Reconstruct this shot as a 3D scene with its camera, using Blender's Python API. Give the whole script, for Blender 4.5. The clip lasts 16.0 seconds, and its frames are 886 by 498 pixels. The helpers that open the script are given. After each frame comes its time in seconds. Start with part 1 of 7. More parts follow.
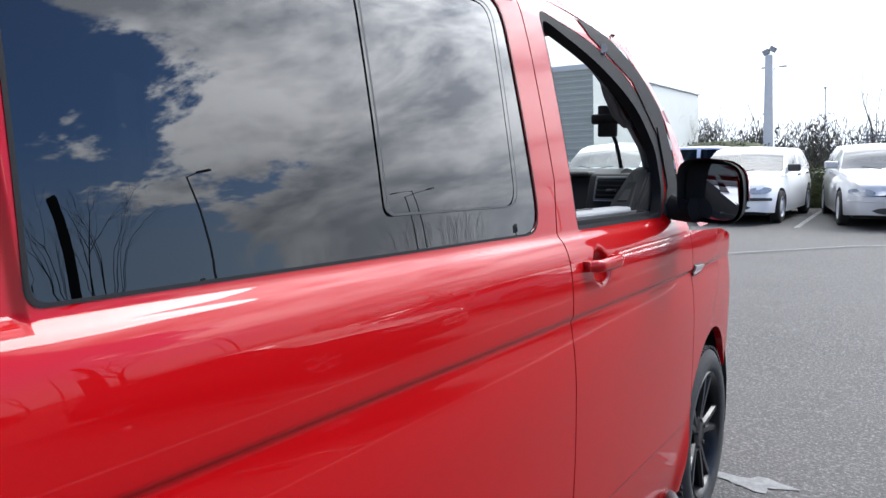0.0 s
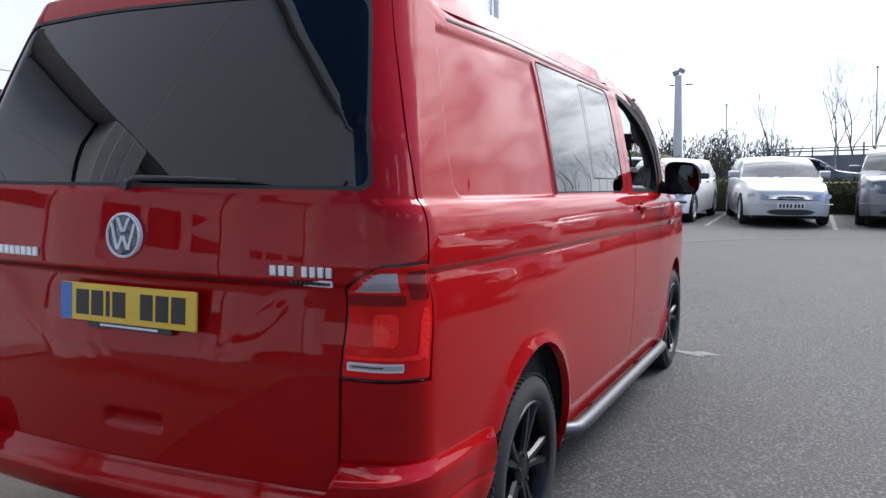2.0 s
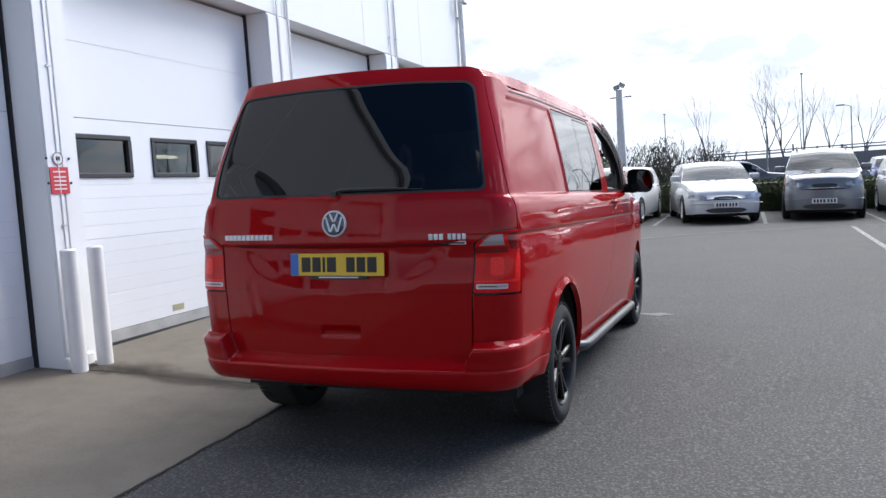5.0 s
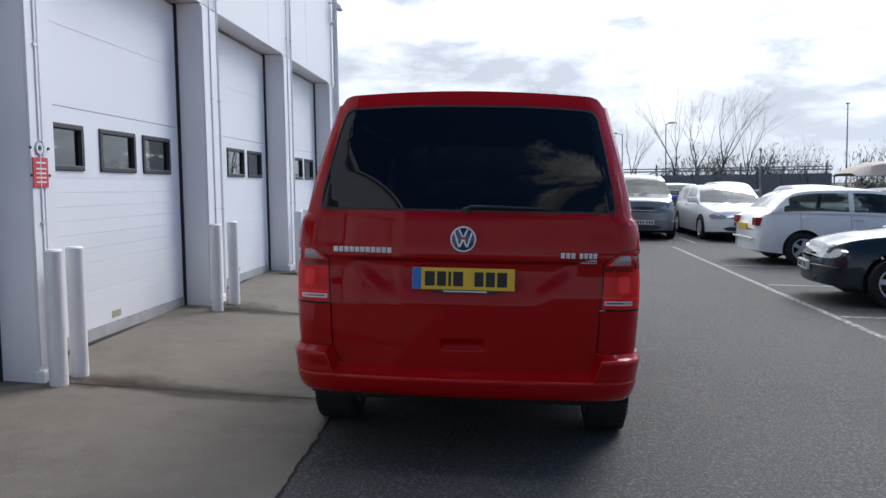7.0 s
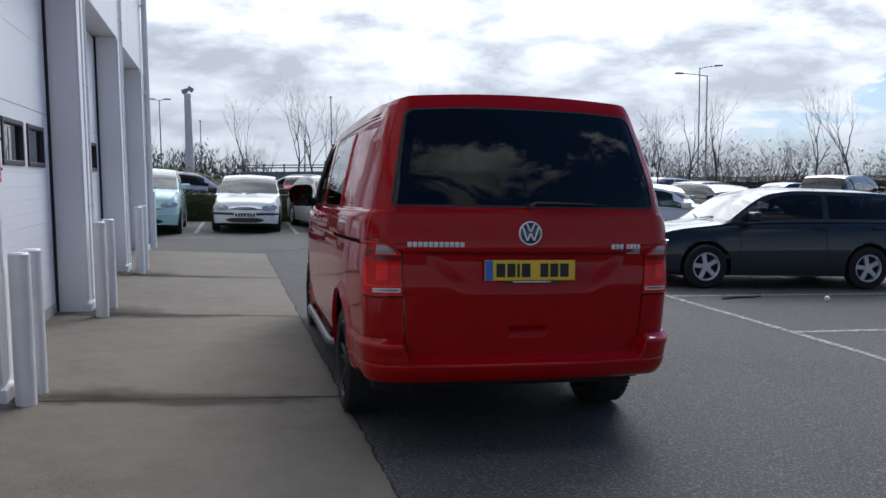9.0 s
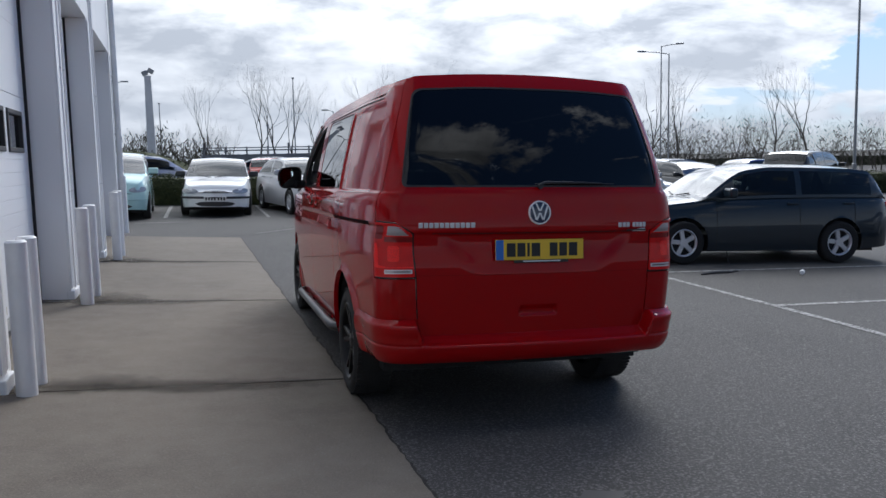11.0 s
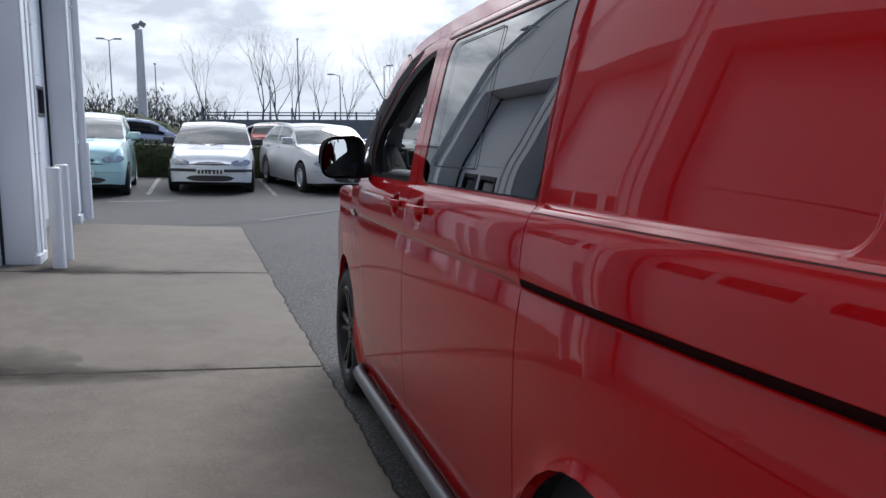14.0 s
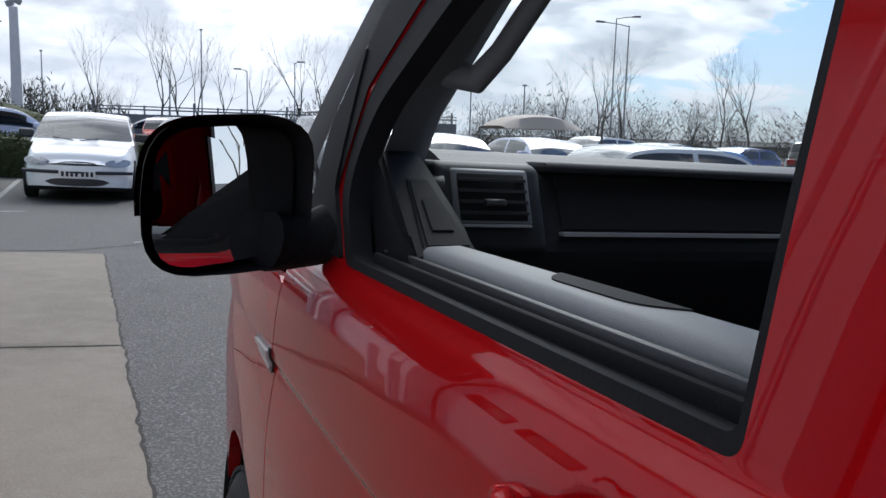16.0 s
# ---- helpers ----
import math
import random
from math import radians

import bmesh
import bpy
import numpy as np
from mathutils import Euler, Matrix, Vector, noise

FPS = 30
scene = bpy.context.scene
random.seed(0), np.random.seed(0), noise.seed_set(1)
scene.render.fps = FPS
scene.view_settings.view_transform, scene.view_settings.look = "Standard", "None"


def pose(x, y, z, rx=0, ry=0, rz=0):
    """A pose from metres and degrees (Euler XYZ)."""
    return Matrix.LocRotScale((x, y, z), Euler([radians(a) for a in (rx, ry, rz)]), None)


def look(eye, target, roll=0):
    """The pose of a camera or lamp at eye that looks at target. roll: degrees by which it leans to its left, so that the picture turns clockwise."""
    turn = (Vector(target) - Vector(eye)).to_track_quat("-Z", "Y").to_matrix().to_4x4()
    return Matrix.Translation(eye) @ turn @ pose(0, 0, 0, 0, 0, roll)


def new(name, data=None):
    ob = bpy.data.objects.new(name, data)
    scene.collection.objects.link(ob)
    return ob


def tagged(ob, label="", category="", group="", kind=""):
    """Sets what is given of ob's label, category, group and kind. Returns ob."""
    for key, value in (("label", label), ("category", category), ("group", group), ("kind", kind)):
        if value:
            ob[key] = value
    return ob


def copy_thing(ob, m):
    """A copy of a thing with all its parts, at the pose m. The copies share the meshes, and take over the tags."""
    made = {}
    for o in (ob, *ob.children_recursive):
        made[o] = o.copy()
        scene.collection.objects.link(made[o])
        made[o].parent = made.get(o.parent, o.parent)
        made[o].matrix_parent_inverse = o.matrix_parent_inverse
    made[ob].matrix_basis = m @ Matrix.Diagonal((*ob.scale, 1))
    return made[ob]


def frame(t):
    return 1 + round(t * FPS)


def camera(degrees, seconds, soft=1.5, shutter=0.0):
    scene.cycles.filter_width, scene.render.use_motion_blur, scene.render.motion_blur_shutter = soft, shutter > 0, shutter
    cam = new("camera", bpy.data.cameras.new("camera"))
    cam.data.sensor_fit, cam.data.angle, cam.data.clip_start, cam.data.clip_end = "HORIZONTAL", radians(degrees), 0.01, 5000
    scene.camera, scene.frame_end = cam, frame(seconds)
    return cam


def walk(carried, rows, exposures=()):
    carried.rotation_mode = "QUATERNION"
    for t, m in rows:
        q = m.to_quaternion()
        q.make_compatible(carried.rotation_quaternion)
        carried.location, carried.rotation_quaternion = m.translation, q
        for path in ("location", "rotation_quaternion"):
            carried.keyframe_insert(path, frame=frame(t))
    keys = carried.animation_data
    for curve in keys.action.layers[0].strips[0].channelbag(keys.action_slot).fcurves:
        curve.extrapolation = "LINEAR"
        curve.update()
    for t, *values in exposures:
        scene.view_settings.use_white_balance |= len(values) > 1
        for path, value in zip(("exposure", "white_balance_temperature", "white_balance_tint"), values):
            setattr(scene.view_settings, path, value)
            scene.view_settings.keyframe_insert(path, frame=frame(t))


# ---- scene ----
cam = camera(57.0, 16.0)
PATH = [
    (0.0, (1.648, 0.881, 1.389), (0.624, 2.589, 1.195), -1.90),
    (0.5, (1.641, 0.334, 1.342), (0.698, 2.088, 1.161), -1.73),
    (1.0, (1.718, -0.328, 1.344), (0.785, 1.432, 1.158), -1.51),
    (1.5, (1.799, -1.002, 1.344), (0.910, 0.778, 1.145), -0.99),
    (2.0, (1.838, -1.636, 1.347), (0.998, 0.170, 1.168), -1.33),
    (2.5, (1.922, -2.230, 1.355), (1.116, -0.407, 1.199), -1.96),
    (3.0, (1.932, -2.731, 1.327), (1.171, -0.886, 1.191), -2.65),
    (3.5, (1.985, -3.173, 1.321), (1.243, -1.320, 1.190), -3.36),
    (4.0, (1.979, -3.389, 1.329), (1.256, -1.529, 1.190), -3.73),
    (4.5, (1.993, -3.464, 1.325), (1.274, -1.603, 1.184), -3.93),
    (5.0, (1.991, -3.469, 1.322), (1.264, -1.611, 1.181), -3.91),
    (7.5, (-0.224, -4.106, 1.476), (-0.208, -2.111, 1.326), -0.18),
    (8.0, (-0.706, -4.130, 1.459), (-0.489, -2.148, 1.311), -0.07),
    (8.5, (-1.184, -4.158, 1.499), (-0.794, -2.203, 1.338), -0.28),
    (9.0, (-1.450, -4.124, 1.500), (-0.994, -2.184, 1.328), -0.49),
    (11.5, (-1.701, -4.013, 1.508), (-1.152, -2.104, 1.277), -1.34),
    (12.0, (-1.642, -3.474, 1.513), (-1.091, -1.567, 1.273), -1.45),
    (12.5, (-1.672, -2.810, 1.505), (-1.122, -0.903, 1.251), -1.43),
    (13.0, (-1.656, -2.048, 1.506), (-1.112, -0.143, 1.227), -1.24),
    (13.5, (-1.657, -1.197, 1.495), (-1.107, 0.703, 1.199), -0.87),
    (14.0, (-1.587, -0.334, 1.490), (-1.046, 1.569, 1.198), -0.05),
    (14.5, (-1.531, 0.483, 1.480), (-0.975, 2.380, 1.175), 0.12),
    (15.0, (-1.409, 1.217, 1.443), (-0.838, 3.110, 1.140), 0.66),
    (15.5, (-1.299, 1.848, 1.442), (-0.655, 3.718, 1.144), 1.42),
    (16.0, (-1.136, 2.395, 1.440), (-0.383, 4.226, 1.159), 1.56),
]
EXPOSURES = [(0.0, 0.30, 6150), (1.0, 0.14, 6150), (2.0, -0.06, 6200), (3.0, -0.18, 6200), (5.0, -0.25, 6200), (7.5, -0.82, 6100), (9.0, -0.98, 6050), (12.0, -0.92, 6050), (13.5, -0.74, 6050), (14.5, -0.70, 6050), (16.0, -0.62, 6050)]
walk(cam, [(t, look(eye, target, roll)) for t, eye, target, roll in PATH], EXPOSURES)

# ---- world, sun, exposure ----
SUN_EL, SUN_ROT = 45.0, 38.0   # degrees; rotation from +y towards +x
world = bpy.data.worlds.new("sky")
scene.world = world
world.use_nodes = True
nt = world.node_tree
nt.nodes.clear()


def wn(kind, **inputs):
    n = nt.nodes.new(kind)
    for k, v in inputs.items():
        n.inputs[k].default_value = v
    return n


w_out = wn("ShaderNodeOutputWorld")
w_bg = wn("ShaderNodeBackground", Strength=0.118)
sky = wn("ShaderNodeTexSky")
sky.sky_type, sky.sun_disc = "NISHITA", False
sky.sun_elevation, sky.sun_rotation = radians(SUN_EL), radians(SUN_ROT)
sky.air_density, sky.dust_density, sky.ozone_density = 1.0, 0.1, 4.0
# clouds on a flat layer overhead
tc = wn("ShaderNodeTexCoord")
sep = wn("ShaderNodeSeparateXYZ")
nt.links.new(tc.outputs["Generated"], sep.inputs[0])
mz = wn("ShaderNodeMath"); mz.operation = "MAXIMUM"; mz.inputs[1].default_value = 0.0
nt.links.new(sep.outputs["Z"], mz.inputs[0])
rise = wn("ShaderNodeMath"); rise.operation = "ADD"; rise.inputs[1].default_value = 0.30
nt.links.new(mz.outputs[0], rise.inputs[0])
inv = wn("ShaderNodeMath"); inv.operation = "DIVIDE"; inv.inputs[0].default_value = 1.0
nt.links.new(rise.outputs[0], inv.inputs[1])
fl = wn("ShaderNodeVectorMath"); fl.operation = "SCALE"
nt.links.new(tc.outputs["Generated"], fl.inputs[0])
nt.links.new(inv.outputs[0], fl.inputs["Scale"])
big = wn("ShaderNodeTexNoise", Scale=1.5, Detail=13.0, Roughness=0.62, Distortion=0.15)
nt.links.new(fl.outputs[0], big.inputs["Vector"])
# a bank of cloud ahead, broken blue towards the rear
ax = wn("ShaderNodeVectorMath"); ax.operation = "DOT_PRODUCT"; ax.inputs[1].default_value = (-0.45, 1.0, 0.6)
nt.links.new(tc.outputs["Generated"], ax.inputs[0])
bank = wn("ShaderNodeMapRange")
bank.inputs["From Min"].default_value, bank.inputs["From Max"].default_value = 0.28, 0.80
bank.inputs["To Min"].default_value, bank.inputs["To Max"].default_value = -0.08, 0.22
nt.links.new(ax.outputs["Value"], bank.inputs["Value"])
gr = wn("ShaderNodeMath"); gr.operation = "ADD"
nt.links.new(bank.outputs[0], gr.inputs[0])
nt.links.new(big.outputs[0], gr.inputs[1])
cover = wn("ShaderNodeMapRange")
cover.inputs["From Min"].default_value, cover.inputs["From Max"].default_value = 0.485, 0.535
cover.interpolation_type = "SMOOTHSTEP"
nt.links.new(gr.outputs[0], cover.inputs["Value"])
# lumps of light and shade inside the clouds
lump = wn("ShaderNodeTexNoise", Scale=3.3, Detail=11.0, Roughness=0.58, Distortion=0.2)
nt.links.new(fl.outputs[0], lump.inputs["Vector"])
tone = wn("ShaderNodeValToRGB")
tone.color_ramp.elements[0].position, tone.color_ramp.elements[0].color = 0.38, (8.5, 9.0, 9.9, 1)
tone.color_ramp.elements[1].position, tone.color_ramp.elements[1].color = 0.60, (26.0, 26.0, 26.0, 1)
nt.links.new(lump.outputs[0], tone.inputs[0])
# clouds glow towards the sun
tow = wn("ShaderNodeVectorMath"); tow.operation = "DOT_PRODUCT"
tow.inputs[1].default_value = (math.sin(radians(SUN_ROT)) * math.cos(radians(SUN_EL)), math.cos(radians(SUN_ROT)) * math.cos(radians(SUN_EL)), math.sin(radians(SUN_EL)))
nt.links.new(tc.outputs["Generated"], tow.inputs[0])
fwd = wn("ShaderNodeMapRange")
fwd.inputs["From Min"].default_value, fwd.inputs["From Max"].default_value = 0.1, 0.95
fwd.inputs["To Min"].default_value, fwd.inputs["To Max"].default_value = 0.36, 2.15
nt.links.new(tow.outputs["Value"], fwd.inputs["Value"])
# cloud seen low is seen from below, on its grey side
under = wn("ShaderNodeMapRange")
under.inputs["From Min"].default_value, under.inputs["From Max"].default_value = 0.10, 0.42
under.inputs["To Min"].default_value, under.inputs["To Max"].default_value = 0.58, 1.08
nt.links.new(mz.outputs[0], under.inputs["Value"])
both = wn("ShaderNodeMath"); both.operation = "MULTIPLY"
nt.links.new(fwd.outputs[0], both.inputs[0])
nt.links.new(under.outputs[0], both.inputs[1])
lit = wn("ShaderNodeVectorMath"); lit.operation = "SCALE"
nt.links.new(tone.outputs[0], lit.inputs[0])
nt.links.new(both.outputs[0], lit.inputs["Scale"])
mixc = wn("ShaderNodeMix"); mixc.data_type = "RGBA"
nt.links.new(cover.outputs[0], mixc.inputs["Factor"])
deep = wn("ShaderNodeVectorMath"); deep.operation = "MULTIPLY"; deep.inputs[1].default_value = (0.80, 0.92, 1.08)
nt.links.new(sky.outputs[0], deep.inputs[0])
pale = wn("ShaderNodeMapRange")
pale.inputs["From Min"].default_value, pale.inputs["From Max"].default_value = -0.2, 0.8
pale.inputs["To Min"].default_value, pale.inputs["To Max"].default_value = 0.75, 2.1
nt.links.new(tow.outputs["Value"], pale.inputs["Value"])
thin = wn("ShaderNodeVectorMath"); thin.operation = "SCALE"
nt.links.new(deep.outputs[0], thin.inputs[0])
nt.links.new(pale.outputs[0], thin.inputs["Scale"])
nt.links.new(thin.outputs[0], mixc.inputs["A"])
nt.links.new(lit.outputs[0], mixc.inputs["B"])
# haze towards the horizon
hz = wn("ShaderNodeMapRange")
hz.inputs["From Min"].default_value, hz.inputs["From Max"].default_value = 0.0, 0.32
hz.inputs["To Min"].default_value, hz.inputs["To Max"].default_value = 0.85, 0.0
nt.links.new(mz.outputs[0], hz.inputs["Value"])
mixh = wn("ShaderNodeMix"); mixh.data_type = "RGBA"
mixh.inputs["B"].default_value = (10.6, 11.3, 12.3, 1)
nt.links.new(hz.outputs[0], mixh.inputs["Factor"])
nt.links.new(mixc.outputs["Result"], mixh.inputs["A"])
nt.links.new(mixh.outputs["Result"], w_bg.inputs["Color"])
nt.links.new(w_bg.outputs[0], w_out.inputs[0])

sun_data = bpy.data.lights.new("sun", "SUN")
sun_data.energy, sun_data.angle, sun_data.color = 3.5, radians(26.0), (1.0, 0.96, 0.9)
sun = new("sun", sun_data)
_sd = Vector((math.sin(radians(SUN_ROT)) * math.cos(radians(SUN_EL)), math.cos(radians(SUN_ROT)) * math.cos(radians(SUN_EL)), math.sin(radians(SUN_EL))))
sun.matrix_world = look(_sd * 60, (0, 0, 0))


# ---- materials ----
def material(name, base, rough=0.6, metal=0.0, grain=None, stain=None, bump=None, coat=0.0, coat_rough=0.03, coat_ior=1.5, vary=0.0, spec=0.5, emit=None, fine=(0.42, 0.68), specks=None, patch=None):
    """grain, stain: (scale, contrast 0..1, colour); bump: (scale, strength in metres); vary: change from piece to piece."""
    m = bpy.data.materials.new(name)
    m.use_nodes = True
    t = m.node_tree
    b = t.nodes["Principled BSDF"]
    b.inputs["Base Color"].default_value = (*base, 1)
    b.inputs["Roughness"].default_value = rough
    b.inputs["Metallic"].default_value = metal
    b.inputs["Coat Weight"].default_value = coat
    b.inputs["Coat Roughness"].default_value, b.inputs["Coat IOR"].default_value = coat_rough, coat_ior
    b.inputs["Specular IOR Level"].default_value = spec
    if emit:
        b.inputs["Emission Color"].default_value = (*emit[0], 1)
        b.inputs["Emission Strength"].default_value = emit[1]
    co = t.nodes.new("ShaderNodeTexCoord")
    last = None

    def noisy(scale, detail=6.0, rg=0.6):
        n = t.nodes.new("ShaderNodeTexNoise")
        n.inputs["Scale"].default_value, n.inputs["Detail"].default_value, n.inputs["Roughness"].default_value = scale, detail, rg
        t.links.new(co.outputs["Object"], n.inputs["Vector"])
        return n

    for layer in (stain, patch, grain, specks):
        if not layer:
            continue
        sc, amount, colour = layer
        mr = t.nodes.new("ShaderNodeMapRange")
        if layer is specks:
            n = t.nodes.new("ShaderNodeTexVoronoi")
            n.inputs["Scale"].default_value, n.inputs["Randomness"].default_value = sc, 1.0
            t.links.new(co.outputs["Object"], n.inputs["Vector"])
            mr.inputs["From Min"].default_value, mr.inputs["From Max"].default_value = 0.20, 0.10
        else:
            n = noisy(sc)
            mr.inputs["From Min"].default_value, mr.inputs["From Max"].default_value = fine if layer is grain else (0.42, 0.68)
        mr.inputs["To Max"].default_value = amount
        t.links.new(n.outputs[0], mr.inputs["Value"])
        mx = t.nodes.new("ShaderNodeMix"); mx.data_type = "RGBA"
        t.links.new(mr.outputs[0], mx.inputs["Factor"])
        mx.inputs["A"].default_value = (*base, 1)
        if last:
            t.links.new(last, mx.inputs["A"])
        mx.inputs["B"].default_value = (*colour, 1)
        last = mx.outputs["Result"]
    if vary:
        oi = t.nodes.new("ShaderNodeObjectInfo")
        mr = t.nodes.new("ShaderNodeMapRange")
        mr.inputs["To Min"].default_value, mr.inputs["To Max"].default_value = 1 - vary, 1 + vary
        t.links.new(oi.outputs["Random"], mr.inputs["Value"])
        hs = t.nodes.new("ShaderNodeHueSaturation")
        t.links.new(mr.outputs[0], hs.inputs["Value"])
        hs.inputs["Color"].default_value = (*base, 1)
        if last:
            t.links.new(last, hs.inputs["Color"])
        last = hs.outputs[0]
    if last:
        t.links.new(last, b.inputs["Base Color"])
    if bump:
        n = noisy(bump[0], 4.0)
        bp = t.nodes.new("ShaderNodeBump")
        bp.inputs["Strength"].default_value, bp.inputs["Distance"].default_value = 1.0, bump[1]
        t.links.new(n.outputs[0], bp.inputs["Height"])
        t.links.new(bp.outputs[0], b.inputs["Normal"])
    return m


def glass_material(name, tint, f0=0.04, rough=0.0, rise=2.6):
    """Thin glass: tinted see-through with a gloss that grows towards grazing angles."""
    m = bpy.data.materials.new(name)
    m.use_nodes = True
    t = m.node_tree
    t.nodes.remove(t.nodes["Principled BSDF"])
    out = t.nodes["Material Output"]
    tr = t.nodes.new("ShaderNodeBsdfTransparent"); tr.inputs[0].default_value = (*tint, 1)
    gl = t.nodes.new("ShaderNodeBsdfGlossy"); gl.inputs["Roughness"].default_value = rough
    lw = t.nodes.new("ShaderNodeLayerWeight"); lw.inputs["Blend"].default_value = 0.5
    pw = t.nodes.new("ShaderNodeMath"); pw.operation = "POWER"; pw.inputs[1].default_value = rise
    ma = t.nodes.new("ShaderNodeMath"); ma.operation = "MULTIPLY_ADD"; ma.inputs[1].default_value = 1 - f0; ma.inputs[2].default_value = f0
    mx = t.nodes.new("ShaderNodeMixShader")
    t.links.new(lw.outputs["Facing"], pw.inputs[0]); t.links.new(pw.outputs[0], ma.inputs[0]); t.links.new(ma.outputs[0], mx.inputs[0])
    t.links.new(tr.outputs[0], mx.inputs[1]); t.links.new(gl.outputs[0], mx.inputs[2])
    t.links.new(mx.outputs[0], out.inputs[0])
    return m


M_RED = material("red_metallic_paint", (0.31, 0.0008, 0.0022), 0.5, 0.0, grain=(900, 0.25, (0.355, 0.0014, 0.003)), coat=0.8, coat_rough=0.004, spec=0.02, coat_ior=1.38)
M_ASPHALT = material("asphalt", (0.052, 0.0495, 0.0475), 0.80, grain=(62, 0.8, (0.150, 0.143, 0.136)), stain=(0.40, 0.55, (0.030, 0.028, 0.027)), patch=(2.2, 0.4, (0.060, 0.056, 0.053)), bump=(66, 0.006), fine=(0.50, 0.64), specks=(48, 0.6, (0.26, 0.25, 0.237)), spec=0.3)
M_CONCRETE = material("concrete_slab", (0.138, 0.116, 0.089), 0.85, grain=(90, 0.5, (0.190, 0.163, 0.131)), stain=(0.8, 0.85, (0.092, 0.075, 0.058)), patch=(5.0, 0.40, (0.185, 0.163, 0.134)), bump=(80, 0.003), vary=0.07, specks=(28, 0.30, (0.24, 0.22, 0.19)))
M_CLAD = material("white_coated_wall", (0.80, 0.80, 0.80), 0.45, stain=(0.8, 0.12, (0.74, 0.735, 0.72)), bump=(30, 0.0005))
M_DOOR = material("white_door_panel", (0.80, 0.805, 0.81), 0.4, stain=(1.3, 0.15, (0.73, 0.73, 0.73)), bump=(60, 0.0006), vary=0.02)
M_RUBBER = material("black_rubber", (0.018, 0.018, 0.02), 0.7, grain=(200, 0.4, (0.035, 0.035, 0.036)))
M_BOLLARD = material("white_painted_steel", (0.78, 0.78, 0.77), 0.45, stain=(5, 0.35, (0.62, 0.60, 0.56)), bump=(25, 0.001))
M_PLASTIC = material("black_trim_plastic", (0.022, 0.022, 0.024), 0.45, grain=(400, 0.4, (0.035, 0.035, 0.037)), bump=(700, 0.0003))
M_DASH = material("grey_dash_plastic", (0.022, 0.023, 0.025), 0.6, grain=(500, 0.4, (0.036, 0.036, 0.039)), bump=(600, 0.0004))
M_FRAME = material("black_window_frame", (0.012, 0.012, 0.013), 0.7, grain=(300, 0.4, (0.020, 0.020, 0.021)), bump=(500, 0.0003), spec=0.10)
M_RIMBLACK = material("dark_painted_alloy", (0.006, 0.006, 0.007), 0.28, spec=0.22)
M_TRIM = material("grey_pillar_trim", (0.15, 0.152, 0.158), 0.7, grain=(300, 0.3, (0.18, 0.182, 0.188)))
M_PALE = material("pale_grey_edge", (0.32, 0.325, 0.335), 0.5)
M_LEDGE = material("grey_door_ledge", (0.155, 0.162, 0.170), 0.55, grain=(400, 0.4, (0.19, 0.198, 0.206)), bump=(600, 0.0003))
M_BLACKGLOSS = material("gloss_black", (0.012, 0.012, 0.013), 0.22, spec=0.5)
M_CHROME = material("chrome", (0.82, 0.83, 0.85), 0.08, 1.0)
M_ALLOY = material("silver_alloy", (0.62, 0.63, 0.65), 0.35, 0.45)
M_TYRE = material("tyre_rubber", (0.011, 0.011, 0.011), 0.85, grain=(60, 0.5, (0.022, 0.0215, 0.021)), bump=(120, 0.001))
M_PRIVACY = glass_material("privacy_glass", (0.0025, 0.0027, 0.003), 0.050, rise=3.7)
M_GLASS = glass_material("clear_glass", (0.9, 0.93, 0.92), 0.04)
M_CARGLASS = glass_material("car_glass", (0.18, 0.205, 0.205), 0.035)
M_MIRROR = material("mirror_glass", (0.9, 0.9, 0.9), 0.0, 1.0)
M_INSIDE = material("dark_cabin_lining", (0.02, 0.02, 0.022), 0.9)
M_BLACKINK = material("black_print", (0.012, 0.012, 0.012), 0.5)
M_UNDER = material("dark_underbody", (0.012, 0.012, 0.012), 0.9)


# ---- mesh helpers ----
def finish(name, bm, mat, parent=None, label="", smooth=False, recalc=True):
    if recalc:
        bmesh.ops.recalc_face_normals(bm, faces=bm.faces)
    me = bpy.data.meshes.new(name)
    bm.to_mesh(me)
    bm.free()
    if smooth:
        me.polygons.foreach_set("use_smooth", [True] * len(me.polygons))
        me.update()
        me.set_sharp_from_angle(angle=radians(38))
    for m in (mat if isinstance(mat, (list, tuple)) else (mat,)):
        me.materials.append(m)
    ob = new(name, me)
    if parent:
        ob.parent = parent
    if label:
        ob["label"] = label
    return ob


part = finish


def thing(name, m, label, category, group="", kind=""):
    ob = new(name)
    ob.matrix_world = m
    ob.empty_display_size = 0.2
    return tagged(ob, label, category, group, kind)


def add_box(bm, x0, x1, y0, y1, z0, z1, bevel=0.0, seg=2, m=None):
    g = bmesh.ops.create_cube(bm, size=1.0, matrix=Matrix.Translation(((x0 + x1) / 2, (y0 + y1) / 2, (z0 + z1) / 2)) @ Matrix.Diagonal((x1 - x0, y1 - y0, z1 - z0, 1)))
    vs = g["verts"]
    if bevel:
        es = list({e for v in vs for e in v.link_edges})
        r = bmesh.ops.bevel(bm, geom=es, offset=bevel, segments=seg, profile=0.5, affect="EDGES")
        vs = list({v for f in r["faces"] for v in f.verts} | {v for v in vs if v.is_valid})
    if m is not None:
        bmesh.ops.transform(bm, matrix=m, verts=vs)
    return vs


def box_bm(*a, **k):
    bm = bmesh.new()
    add_box(bm, *a, **k)
    return bm


